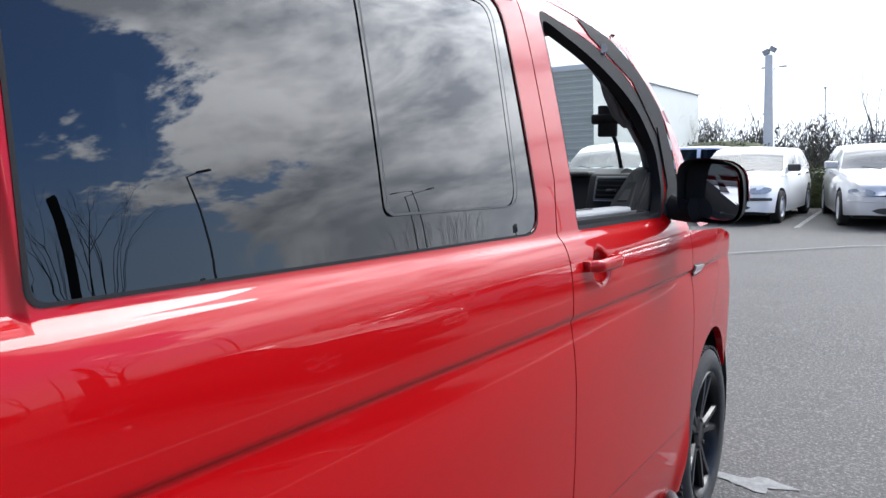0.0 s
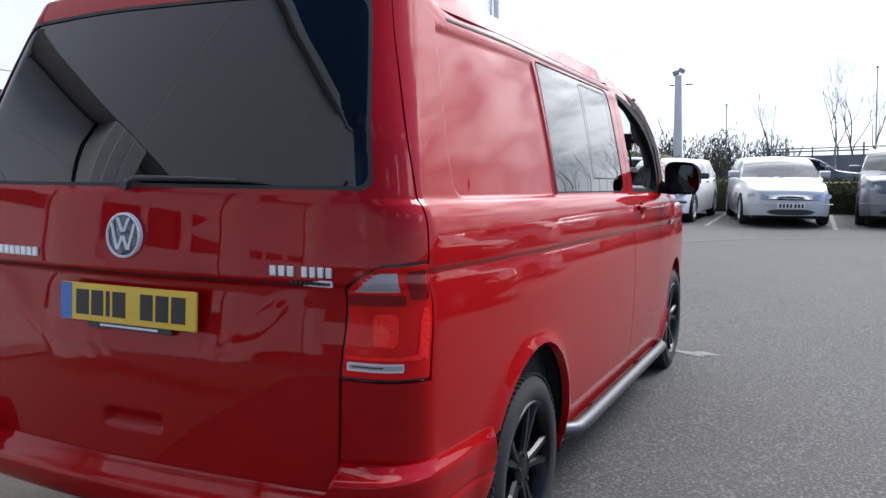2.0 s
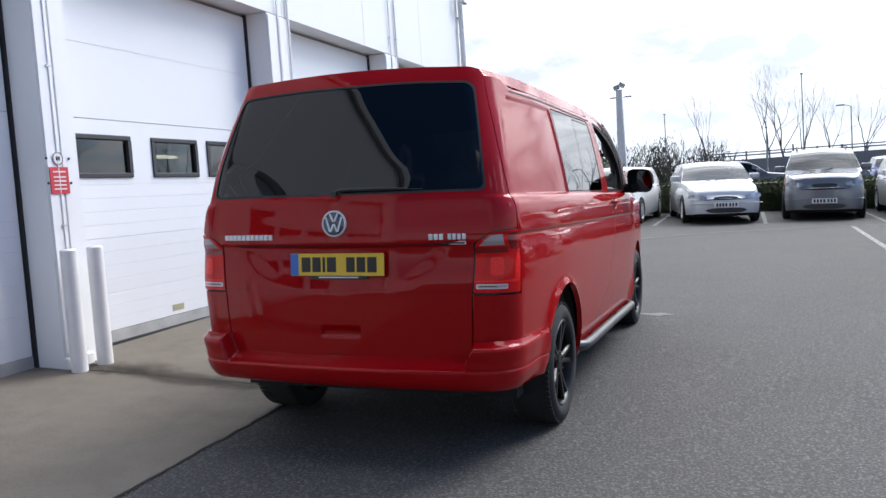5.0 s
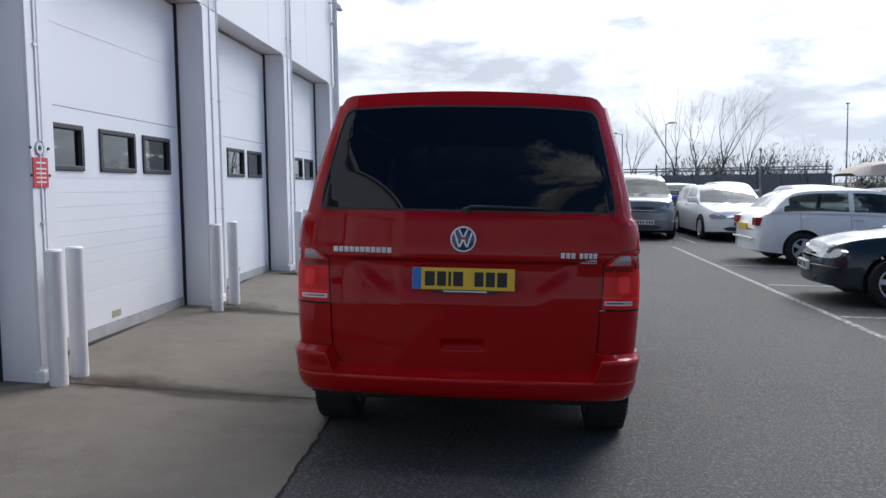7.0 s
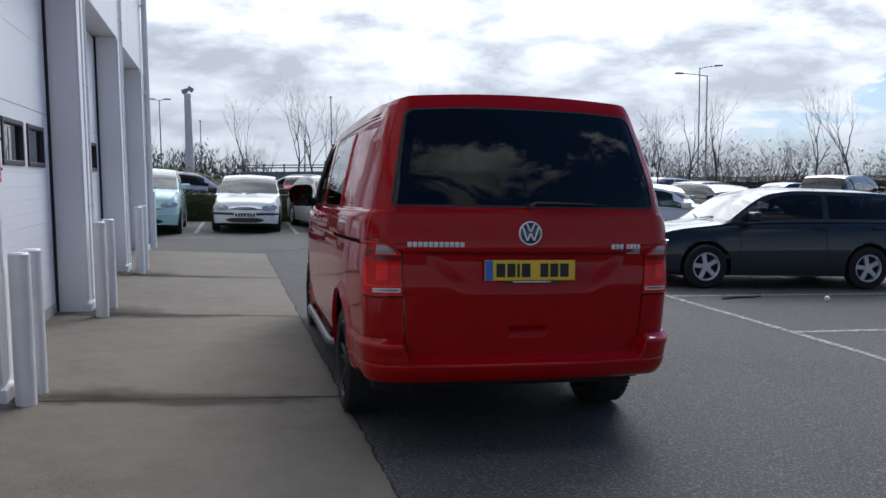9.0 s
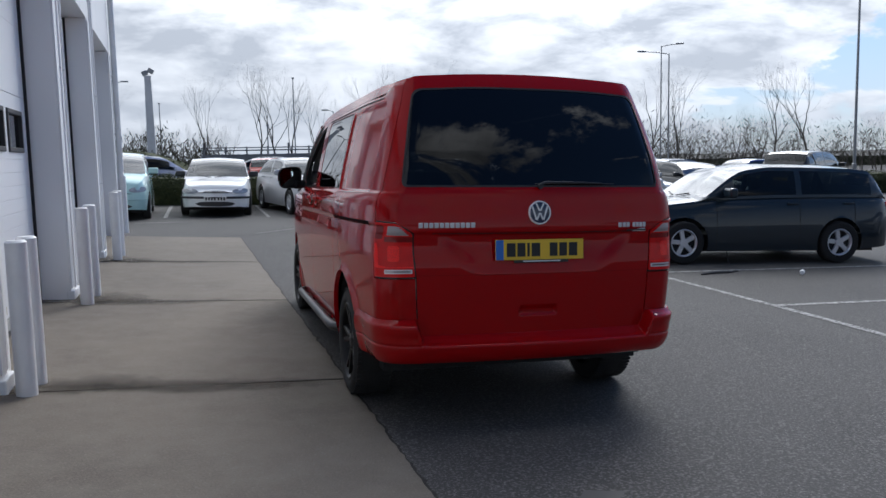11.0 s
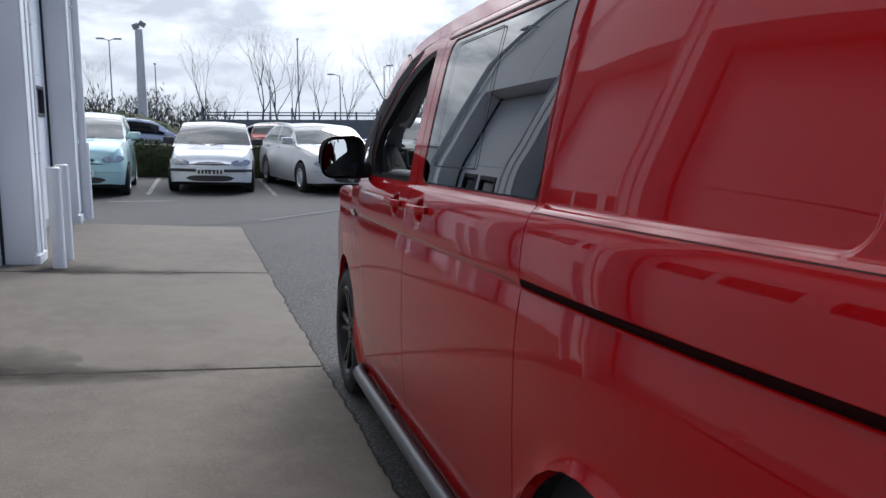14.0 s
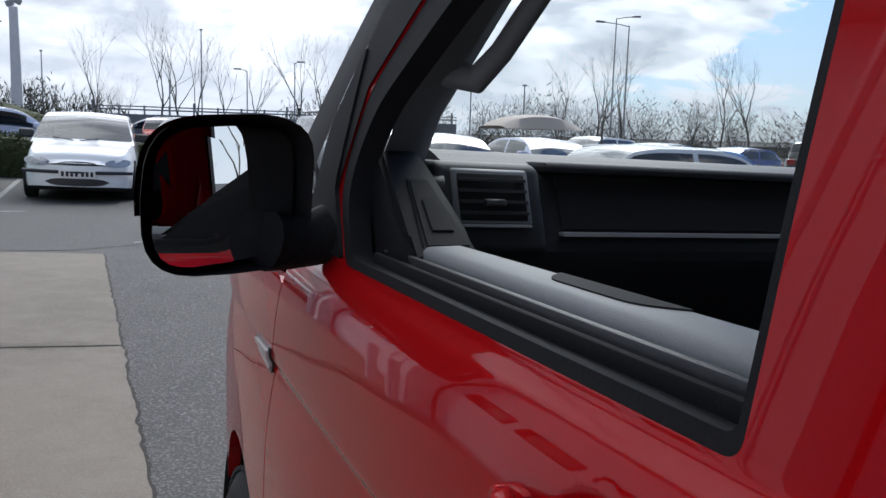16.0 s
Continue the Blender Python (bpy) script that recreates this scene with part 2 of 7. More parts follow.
def add_tube(bm, points, radius, seg=10, cap=True):
    """A round bar along points; radius a number or one per point."""
    pts = [Vector(p) for p in points]
    rs = radius if isinstance(radius, (list, tuple)) else [radius] * len(pts)
    rings = []
    side = None
    for i, p in enumerate(pts):
        d = (pts[min(i + 1, len(pts) - 1)] - pts[max(i - 1, 0)]).normalized()
        if side is None:
            side = d.orthogonal().normalized()
        side = (side - d * side.dot(d)).normalized()
        up = d.cross(side)
        rings.append([bm.verts.new(p + rs[i] * (math.cos(a) * side + math.sin(a) * up)) for a in (2 * math.pi * k / seg for k in range(seg))])
    for a, b in zip(rings, rings[1:]):
        for k in range(seg):
            bm.faces.new((a[k], a[(k + 1) % seg], b[(k + 1) % seg], b[k]))
    if cap:
        bm.faces.new(rings[0][::-1])
        bm.faces.new(rings[-1])
    return rings


def tube_bm(points, radius, seg=10, cap=True):
    bm = bmesh.new()
    add_tube(bm, points, radius, seg, cap)
    return bm


def prism_bm(outline, depth, axis="z", bevel=0.0, seg=1):
    """A flat outline (2D, counter-clockwise) given depth along an axis, from 0 to depth."""
    def at(p, d):
        return {"z": (p[0], p[1], d), "y": (p[0], d, p[1]), "x": (d, p[0], p[1])}[axis]
    bm = bmesh.new()
    lo = [bm.verts.new(at(p, 0)) for p in outline]
    hi = [bm.verts.new(at(p, depth)) for p in outline]
    bm.faces.new(lo[::-1])
    bm.faces.new(hi)
    for i in range(len(lo)):
        j = (i + 1) % len(lo)
        bm.faces.new((lo[i], lo[j], hi[j], hi[i]))
    if bevel:
        bmesh.ops.bevel(bm, geom=list(bm.edges), offset=bevel, segments=seg, affect="EDGES")
    return bm


def ngon(cx, cy, rx, ry, n, a0=0.0):
    return [(cx + rx * math.cos(a0 + 2 * math.pi * k / n), cy + ry * math.sin(a0 + 2 * math.pi * k / n)) for k in range(n)]


def rounded(points, radius, seg=5):
    """A polygon with its corners rounded; radius a number or one per corner."""
    out = []
    n = len(points)
    for i in range(n):
        p0, p, p1 = Vector(points[i - 1]), Vector(points[i]), Vector(points[(i + 1) % n])
        r = radius[i] if isinstance(radius, (list, tuple)) else radius
        if r <= 0:
            out.append(tuple(p)); continue
        a, b = (p0 - p), (p1 - p)
        r = min(r, a.length * 0.48, b.length * 0.48)
        a, b = p + a.normalized() * r, p + b.normalized() * r
        for k in range(seg + 1):
            t = k / seg
            q = a * (1 - t) ** 2 + p * 2 * t * (1 - t) + b * t * t
            out.append(tuple(q))
    return out


def smooth_curve(xs, ys):
    """A smooth curve through points, with no overshoot (monotone cubic)."""
    xs, ys = np.array(xs, float), np.array(ys, float)
    h = np.diff(xs); d = np.diff(ys) / h
    m = np.empty_like(xs)
    m[0], m[-1] = d[0], d[-1]
    for i in range(1, len(xs) - 1):
        m[i] = 0 if d[i - 1] * d[i] <= 0 else 3 * (h[i - 1] + h[i]) / ((2 * h[i] + h[i - 1]) / d[i - 1] + (h[i] + 2 * h[i - 1]) / d[i])

    def f(x):
        x = min(max(x, xs[0]), xs[-1])
        i = min(int(np.searchsorted(xs, x, side="right")) - 1, len(xs) - 2)
        i = max(i, 0)
        t = (x - xs[i]) / h[i]
        return (2 * t**3 - 3 * t**2 + 1) * ys[i] + (t**3 - 2 * t**2 + t) * h[i] * m[i] + (-2 * t**3 + 3 * t**2) * ys[i + 1] + (t**3 - t**2) * h[i] * m[i + 1]
    return f


def step01(x, a, b):
    t = min(max((x - a) / (b - a), 0.0), 1.0)
    return t * t * (3 - 2 * t)


# the yard falls away from the workshop
FALL_X, RISE_Y = -0.0297, 0.0100


def ground_z(x, y):
    return FALL_X * max(min(x, 14.0), -14.0) + RISE_Y * max(min(y, 30.0), -12.0)


def on_ground(x, y, turn=0.0):
    """A pose on the sloping yard."""
    z = ground_z(x, y)
    up = Vector((-FALL_X, -RISE_Y if -12 < y < 30 else 0, 1)).normalized()
    return Matrix.Translation((x, y, z)) @ Vector((0, 0, 1)).rotation_difference(up).to_matrix().to_4x4() @ Matrix.Rotation(radians(turn), 4, "Z")

# ---- ground and workshop ----
def ground_grid():
    bm = bmesh.new()
    xs = [-2500, -600, -120, -40, -14, -8, -4, 0, 4, 8, 14, 40, 120, 600, 2500]
    ys = [-2500, -600, -120, -40, -12, -6, 0, 6, 12, 18, 24, 30, 40, 120, 600, 2500]
    vs = [[bm.verts.new((x, y, ground_z(x, y))) for x in xs] for y in ys]
    for j in range(len(ys) - 1):
        for i in range(len(xs) - 1):
            bm.faces.new((vs[j][i], vs[j][i + 1], vs[j + 1][i + 1], vs[j + 1][i]))
    return bm


tagged(finish("ground", ground_grid(), M_ASPHALT), "worn grey asphalt yard with fine gravel texture", "asphalt ground", kind="structure")

WALL_TURN = 1.9
WALL = Matrix.Translation((-3.05, 4.45, 0.0)) @ Matrix.Rotation(radians(WALL_TURN), 4, "Z")   # local x out of the wall, local y along it
BAY = 3.35            # door to door
PIER = 0.52           # width of a pier
RECESS = 0.285         # doors set back
LINTEL, EAVES = 3.44, 6.6
V_START, V_END = 0.06 - 3 * BAY, 0.06 + 2 * BAY + PIER


def slab_z(u, v):
    p = WALL @ Vector((u, v, 0))
    return ground_z(p.x, p.y) + 0.008 + 0.032 * max(0.0, 2.05 - u)


# concrete apron: bays with open joints
apron = thing("apron", WALL, "stained concrete apron slabs along the workshop", "concrete apron", kind="structure")
slab_edges = [-9.5, -6.4, -3.25, -0.10, 3.05, 6.62]
for v0, v1 in zip(slab_edges, slab_edges[1:]):
    bm = bmesh.new()
    rows = []
    us = [-0.36, 0.3, 1.0, 1.7, 2.06]
    n = 60
    for k in range(n + 1):
        v = v0 + 0.010 + (v1 - v0 - 0.020) * k / n
        rows.append([bm.verts.new((u if u < 2.0 else u + 0.016 * noise.noise(Vector((v * 2.3, 0, 4))) + 0.014 * noise.noise(Vector((v * 9.0, 7, 0))) + 0.010 * noise.noise(Vector((v * 27.0, 3, 0))), v, slab_z(u, v))) for u in us])
    for a, b in zip(rows, rows[1:]):
        for i in range(len(us) - 1):
            bm.faces.new((a[i], a[i + 1], b[i + 1], b[i]))
    r = bmesh.ops.extrude_face_region(bm, geom=list(bm.faces))
    bmesh.ops.translate(bm, verts=[g for g in r["geom"] if isinstance(g, bmesh.types.BMVert)], vec=(0, 0, -0.12))
    part("slab", bm, M_CONCRETE, apron)

M_GAP = material("dirt_filled_gap", (0.022, 0.019, 0.016), 0.95, grain=(60, 0.6, (0.05, 0.045, 0.036)))


def edge_wander(v):
    return 0.016 * noise.noise(Vector((v * 2.3, 0, 4))) + 0.014 * noise.noise(Vector((v * 9.0, 7, 0))) + 0.010 * noise.noise(Vector((v * 27.0, 3, 0)))


for v0 in slab_edges[1:-1]:
    bm = bmesh.new()
    rows = []
    for k in range(121):
        u = -0.34 + 2.38 * k / 120
        w = 0.009 + 0.006 * noise.noise(Vector((u * 3.1, v0, 0))) + 0.006 * max(0.0, noise.noise(Vector((u * 14.0, v0, 5))))
        rows.append([bm.verts.new((u, v0 + q * w, slab_z(u, v0) + 0.004)) for q in (-1, 1)])
    for a, b in zip(rows, rows[1:]):
        bm.faces.new((a[0], a[1], b[1], b[0]))
    part("joint", bm, M_GAP, apron, "dark dirt-filled joint")
bm = bmesh.new()
rows = []
for k in range(900):
    v = slab_edges[0] + (slab_edges[-1] - slab_edges[0]) * k / 899
    w = 0.016 + 0.012 * noise.noise(Vector((v * 6.0, 1, 8))) + 0.010 * noise.noise(Vector((v * 31.0, 2, 8)))
    rows.append([bm.verts.new((u, v, slab_z(2.06, v) - 0.004)) for u in (2.04 + edge_wander(v), 2.06 + edge_wander(v) + max(w, 0.003))])
for a, b in zip(rows, rows[1:]):
    bm.faces.new((a[0], a[1], b[1], b[0]))
part("edge_gap", bm, M_GAP, apron, "dark ragged gap between concrete and asphalt")

workshop = thing("workshop", WALL, "white coated workshop building with piers between roller doors", "workshop", kind="structure")
FIRST, LAST = -4, 2       # bays towards the back and the far corner
BACK = 12.0

def pier_span(k):
    v = 0.06 + k * BAY
    return v, v + (0.33 if k == -1 else PIER)


for k in range(FIRST, LAST + 1):
    v, v_to = pier_span(k)
    part("pier", box_bm(-RECESS - 0.06, 0.0, v, v_to, -0.4, LINTEL + 0.005, bevel=0.006, seg=1), M_CLAD, workshop)
    foot = slab_z(0, v)
    part("plinth", box_bm(-0.04, 0.035, v - 0.004, v + (v_to - v) * 0.8, foot - 0.02, foot + 0.085, bevel=0.012, seg=2), M_CLAD, workshop, "white rounded plinth")
    for a, b in ((0.004, 0.42), (0.46, 0.76)):
        part("cover_strip", box_bm(0.001, 0.016, v + (v_to - v) * a, v + (v_to - v) * b, foot + 0.115, LINTEL - 0.02, bevel=0.004, seg=1), M_CLAD, workshop, "white steel cover strip")
va, vb = 0.06 + FIRST * BAY, V_END
# fascia in cladding panels with open joints
cuts = [va + (vb - va) * k / 9 for k in range(10)]
for a, b in zip(cuts, cuts[1:]):
    part("fascia_panel", box_bm(-RECESS - 0.12, 0.0, a + 0.003, b - 0.003, LINTEL + 0.01, EAVES, bevel=0.004, seg=1), M_CLAD, workshop)
part("end_wall", box_bm(-BACK, -RECESS - 0.122, vb - 0.25, vb, -0.6, EAVES), M_CLAD, workshop)
part("rear_wall", box_bm(-BACK - 0.25, -BACK - 0.002, va, vb, -0.6, EAVES), M_CLAD, workshop)
part("near_wall", box_bm(-BACK, -RECESS - 0.122, va, va + 0.25, -0.6, EAVES), M_CLAD, workshop)
part("roof", box_bm(-BACK - 0.3, 0.10, va - 0.1, vb + 0.08, EAVES + 0.004, EAVES + 0.22, bevel=0.02), M_CLAD, workshop, "white metal roof edge")
part("inner_floor", box_bm(-BACK, -RECESS - 0.062, va + 0.26, vb - 0.26, -0.2, 0.13), M_INSIDE, workshop)

M_WINFRAME = material("dark_window_frame", (0.03, 0.03, 0.033), 0.5)
M_DOORGLASS = glass_material("door_window_glass", (0.35, 0.36, 0.36), 0.05)
M_SCUFF = material("grey_bottom_seal", (0.42, 0.42, 0.40), 0.7, stain=(4, 0.5, (0.25, 0.24, 0.22)))


M_STICKER = material("faded_yellow_label", (0.42, 0.38, 0.20), 0.5, grain=(20, 0.8, (0.30, 0.31, 0.30)))


def sectional_door(k):
    """A white sectional door in the bay that starts at pier k."""
    v0, v1 = pier_span(k)[1], pier_span(k + 1)[0]
    d = thing("sectional_door", WALL, "white sectional overhead door, closed, with a row of dark-framed windows", "overhead door", "workshop doors", "structure")
    base = slab_z(0, (v0 + v1) / 2) + 0.025
    x = -RECESS
    lines = [base + 0.10, base + 0.42, base + 0.90, base + 1.36, 2.14, 2.77, LINTEL - 0.02]
    part("bottom_seal", box_bm(x - 0.05, x + 0.005, v0 + 0.03, v1 - 0.03, base, lines[0] - 0.004), M_SCUFF, d, "grey rubber bottom seal with scuffs")
    win = [(v1 - 2.77, v1 - 2.07), (v1 - 1.79, v1 - 1.095), (v1 - 0.93, v1 - 0.275)]
    for a, b in zip(lines, lines[1:]):
        bm = bmesh.new()
        if a < 1.8 < b:
            zs = [a, 1.635, 2.005, b - 0.006]
            ys = sorted([v0 + 0.03, v1 - 0.03] + [q for w in win for q in w])
            for i in range(len(ys) - 1):
                hole = any(abs(ys[i] - w[0]) < 1e-6 for w in win)
                for j in range(3):
                    if not (hole and j == 1):
                        add_box(bm, x - 0.045, x, ys[i], ys[i + 1], zs[j], zs[j + 1])
            bmesh.ops.remove_doubles(bm, verts=bm.verts, dist=1e-5)
        else:
            # ribs pressed into the panel
            nr = max(2, round((b - a) / 0.115)) if b < 1.6 else 1
            h = (b - a - 0.003) / nr
            add_box(bm, x - 0.045, x - 0.0035, v0 + 0.03, v1 - 0.03, a - 0.001, b)
            for j in range(nr):
                add_box(bm, x - 0.003, x, v0 + 0.03, v1 - 0.03, a + j * h, a + (j + 1) * h - (0.0025 if nr > 1 else 0), bevel=0.0014, seg=1)
        part("panel", bm, M_DOOR, d)
    for w0, w1 in win:
        bm = bmesh.new()
        t = 0.042
        add_box(bm, x - 0.05, x + 0.016, w0, w1, 1.635, 1.635 + t, 0.006, 1)
        add_box(bm, x - 0.05, x + 0.016, w0, w1, 2.005 - t, 2.005, 0.006, 1)
        add_box(bm, x - 0.05, x + 0.015, w0, w0 + t, 1.635 + t, 2.005 - t)
        add_box(bm, x - 0.05, x + 0.015, w1 - t, w1, 1.635 + t, 2.005 - t)
        fr = part("window_frame", bm, M_WINFRAME, d, "black plastic window frame")
        part("pane", box_bm(x - 0.022, x - 0.016, w0 + t, w1 - t, 1.635 + t, 2.005 - t), M_DOORGLASS, fr)
    for y in (v0 + 0.0, v1 - 0.02):
        part("side_seal", box_bm(x - 0.05, x + 0.025, y, y + 0.02, base - 0.02, LINTEL), M_RUBBER, d, "black rubber side seal")
    part("threshold_gap", box_bm(x - 0.05, x + 0.04, v0 - 0.002, v1 + 0.002, base - 0.05, base - 0.004), M_RUBBER, d)
    part("maker_label", box_bm(x, x + 0.003, v0 + (v1 - v0) * 0.44, v0 + (v1 - v0) * 0.44 + 0.17, lines[0] + 0.035, lines[0] + 0.095), M_STICKER, d, "faded grey and yellow label")
    return d


for k in range(FIRST, LAST):
    sectional_door(k)

# fluorescent battens hung inside, seen through the door windows
M_BATTEN = material("lit_fluorescent_tube", (0.8, 0.8, 0.75), 0.5, emit=((1.0, 0.93, 0.70), 5.0))
for v in (-4.9, -2.4, 0.6, 3.6, 4.9):
    b = thing("strip_light", WALL @ Matrix.Translation((-2.5, v, 2.02)), "lit fluorescent strip light hanging inside the workshop", "strip light", "workshop strip lights")
    part("housing", box_bm(-0.06, 0.06, 0.0, 0.95, 0.05, 0.10, 0.008, 1), M_CLAD, b, "white housing")
    for du in (-0.03, 0.03):
        part("tube", tube_bm([(du, 0.02, 0.025), (du, 0.93, 0.025)], 0.018, 10), M_BATTEN, b, "glowing tube", smooth=True)
    for dv in (0.1, 0.85):
        part("rod", tube_bm([(0, dv, 0.10), (0, dv, EAVES - 2.02)], 0.006, 6), M_ALLOY, b, "thin rod")


def bollard(u, v, h=0.92, r=0.060):
    z = slab_z(u, v)
    b = thing("bollard", WALL @ Matrix.Translation((u, v, z)), "white painted steel bollard guarding a workshop pier", "bollard", "bollards")
    bm = tube_bm([(0, 0, -0.05), (0, 0, h - 0.012), (0, 0, h)], [r, r, r - 0.012], 24)
    part("post", bm, M_BOLLARD, b, smooth=True)
    return b


for u, v in ((0.10, -6.65), (0.11, -6.40), (0.14, -3.30), (0.155, -3.05), (0.17, -0.21), (0.19, 0.29), (0.21, 3.25), (0.22, 3.75)):
    bollard(u, v)

# rainwater pipe at the corner, with brackets and a security camera
pipe = thing("drainpipe", WALL @ Matrix.Translation((0.07, V_END - 0.12, 0)), "pale grey downpipe at the workshop corner", "drainpipe")
zb = slab_z(0, V_END - 0.1)
part("pipe", tube_bm([(0, 0, zb + 0.02), (0, 0, EAVES - 0.2)], 0.05, 16), M_BOLLARD, pipe, smooth=True)
part("guard", tube_bm([(0.0, 0, zb), (0.0, 0, zb + 1.02)], 0.078, 18), M_BOLLARD, pipe, "white steel pipe guard", smooth=True)
for z in (1.15, 2.15, 3.05, 4.6):
    part("bracket", box_bm(-0.075, 0.03, -0.06, 0.06, z, z + 0.03, 0.004, 1), M_BOLLARD, pipe)
cctv = thing("security_camera", WALL @ Matrix.Translation((0.0, V_END - 0.35, 4.95)), "small grey security camera on a wall bracket", "security camera")
part("arm", tube_bm([(0, 0, 0), (0.16, 0, 0.0), (0.20, 0, -0.04)], 0.018, 8), M_ALLOY, cctv, smooth=True)
part("housing", box_bm(0.14, 0.24, -0.06, 0.2, -0.12, -0.04, 0.015), M_ALLOY, cctv)
# thin conduits on the piers
for k in range(-1, 2):
    for dv, r in (((0.10, 0.006),) if k == -1 else ((0.20, 0.010), (0.44, 0.014))):
        c = thing("conduit", WALL @ Matrix.Translation((0.020, 0.06 + k * BAY + dv, 0)), "thin white conduit running up a pier", "conduit", "conduits")
        part("tube", tube_bm([(0, 0, 0.95 if k == -1 else 0.3), (0, 0, EAVES - 0.3)], r, 8), M_CLAD, c, smooth=True)
        for z in (1.25, 2.45, 3.7):
            part("clip", box_bm(-0.018, r + 0.002, -0.024, 0.024, z, z + 0.014), M_ALLOY, c)

# ---- the red van ----
VAN = Matrix.Translation((0, 0, 0)) @ Vector((0, 0, 1)).rotation_difference(Vector((-FALL_X, -RISE_Y, 1)).normalized()).to_matrix().to_4x4()
RAKE = 0.033
REAR_AXLE, FRONT_AXLE, HUB = 0.993, 3.993, 0.335
ARCH_R = 0.405

side_profile = smooth_curve(
    [0.24, 0.30, 0.36, 0.46, 0.62, 0.80, 0.94, 1.01, 1.055, 1.078, 1.087, 1.0915, 1.0955, 1.099, 1.104, 1.115, 1.13, 1.18, 1.225, 1.262, 1.278, 1.284, 1.292, 1.40, 1.60, 1.74, 1.80, 1.84, 1.88],
    [0.875, 0.893, 0.908, 0.925, 0.940, 0.9485, 0.951, 0.9478, 0.9430, 0.9400, 0.9388, 0.9394, 0.9420, 0.9440, 0.9450, 0.9453, 0.9450, 0.9418, 0.9345, 0.919, 0.9055, 0.9035, 0.9018, 0.882, 0.840, 0.806, 0.786, 0.762, 0.71])
rear_profile = smooth_curve(
    [0.24, 0.50, 0.80, 0.86, 1.00, 1.045, 1.06, 1.20, 1.282, 1.291, 1.45, 1.65, 1.80, 1.86, 1.90, 1.94],
    [0.13, 0.105, 0.095, 0.098, 0.112, 0.108, 0.100, 0.115, 0.1275, 0.1305, 0.186, 0.262, 0.324, 0.350, 0.369, 0.392])
A_FLAT, R_CORNER = 0.745, 0.150
B_SIDE = A_FLAT + R_CORNER * math.pi / 2
Y_SIDE = 0.10 + 0.05 + R_CORNER


def sy(y):
    """The shell coordinate of a place y along the van's side."""
    return y - Y_SIDE + B_SIDE


def arch_flare(y, z):
    f = 0.0
    for c in (REAR_AXLE, FRONT_AXLE):
        d = math.hypot(y - c, z - HUB + RAKE * (y - 1.3))
        f += 0.022 * math.exp(-((d - ARCH_R) / 0.05) ** 2) * (1 if z > 0.2 else 0)
    return f


def half_width(y, z):
    w = side_profile(z)
    if y < 1.3:
        w -= 0.045 * ((1.3 - y) / 1.0) ** 2
    if y > 3.3:
        w -= 0.035 * ((y - 3.3) / 1.0) ** 2
    if y > 4.35:
        w -= 0.30 * ((y - 4.35) / 0.5) ** 2.5
    return w


def rear_half(z):
    """Half the width round the tailgate; the upper corners stay full."""
    w = half_width(Y_SIDE, min(z, 1.74))
    return w - 0.24 * max(0.0, z - 1.74)


def rear_recess(x, z):
    """The hollow in the tailgate that holds the number plate."""
    top = 1 - step01(z, 1.036, 1.050)
    low = min(max((z - 0.835) / 0.20, 0.0), 1.0) ** 0.8
    edge = 0.33 + 1.0 * max(0.0, z - 0.835)
    wide = 1 - step01(abs(x), edge - 0.04, edge + 0.09)
    grip = (1 - step01(abs(x), 0.098, 0.118)) * (1 - step01(z, 0.618, 0.655)) * step01(z, 0.597, 0.604)
    return 0.015 * top * low * wide + 0.022 * grip


def shell(s, z):
    """A point of the van's outer skin: s runs round the outline from the tailgate's middle, z up. Before the rake."""
    sign, s = (1, s) if s >= 0 else (-1, -s)
    w_end = rear_half(z)
    r = R_CORNER
    y0 = rear_profile(z)
    bow = 0.05 - 0.03 * step01(z, 1.2, 1.5)
    if s <= A_FLAT:
        x = s / A_FLAT * (w_end - r)
        y = y0 + bow * (s / A_FLAT) ** 2 + rear_recess(x, z)
    elif s < B_SIDE:
        a = (s - A_FLAT) / r
        x = w_end - r + r * math.sin(a)
        y = y0 + bow + r * (1 - math.cos(a))
    else:
        k = step01(s - B_SIDE, 0.0, 1.1)
        y = (y0 + bow + r) * (1 - k) + Y_SIDE * k + s - B_SIDE
        blend = 1 - step01(s - B_SIDE, 0.0, 0.35)
        x = half_width(s - B_SIDE + Y_SIDE, z) * (1 - blend) + (rear_half(z) + half_width(s - B_SIDE + Y_SIDE, min(z, 1.74)) - half_width(Y_SIDE, min(z, 1.74))) * blend + arch_flare(y, z) - press(s - B_SIDE + Y_SIDE, z, sign)
    return Vector((sign * x, y, z))


def press(y, z, sign=1):
    """The hollow pressed into the blank rear side panel, where a window could be."""
    du, dz, rc = y - (0.428 - 0.11 * (z - 1.36)), z - 1.270, 0.065
    d = rc - math.hypot(rc - du, rc - dz) if du < rc and dz < rc else min(du, dz)
    a, b = step01(d, 0.0, 0.014), 1 - step01(z, 1.755, 1.785)
    bowl = sum(1 - step01(math.hypot((y - h) / 0.062, (z - 1.186) / (0.060 if z > 1.186 else 0.040)), 0.25, 1.0) for h in ((2.755,) if sign > 0 else (2.755, 2.385)))
    return 0.009 * a * b * (1 - (step01(y, 1.319, 1.333) if sign > 0 else step01(y, 1.394, 1.410))) + 0.027 * bowl


def raked(p):
    return Vector((p[0], p[1], p[2] - RAKE * (p[1] - 1.3)))


def skin_normal(f, u, v, e=0.0015):
    a = raked(f(u + e, v)) - raked(f(u - e, v))
    b = raked(f(u, v + e)) - raked(f(u, v - e))
    return a.cross(b).normalized()


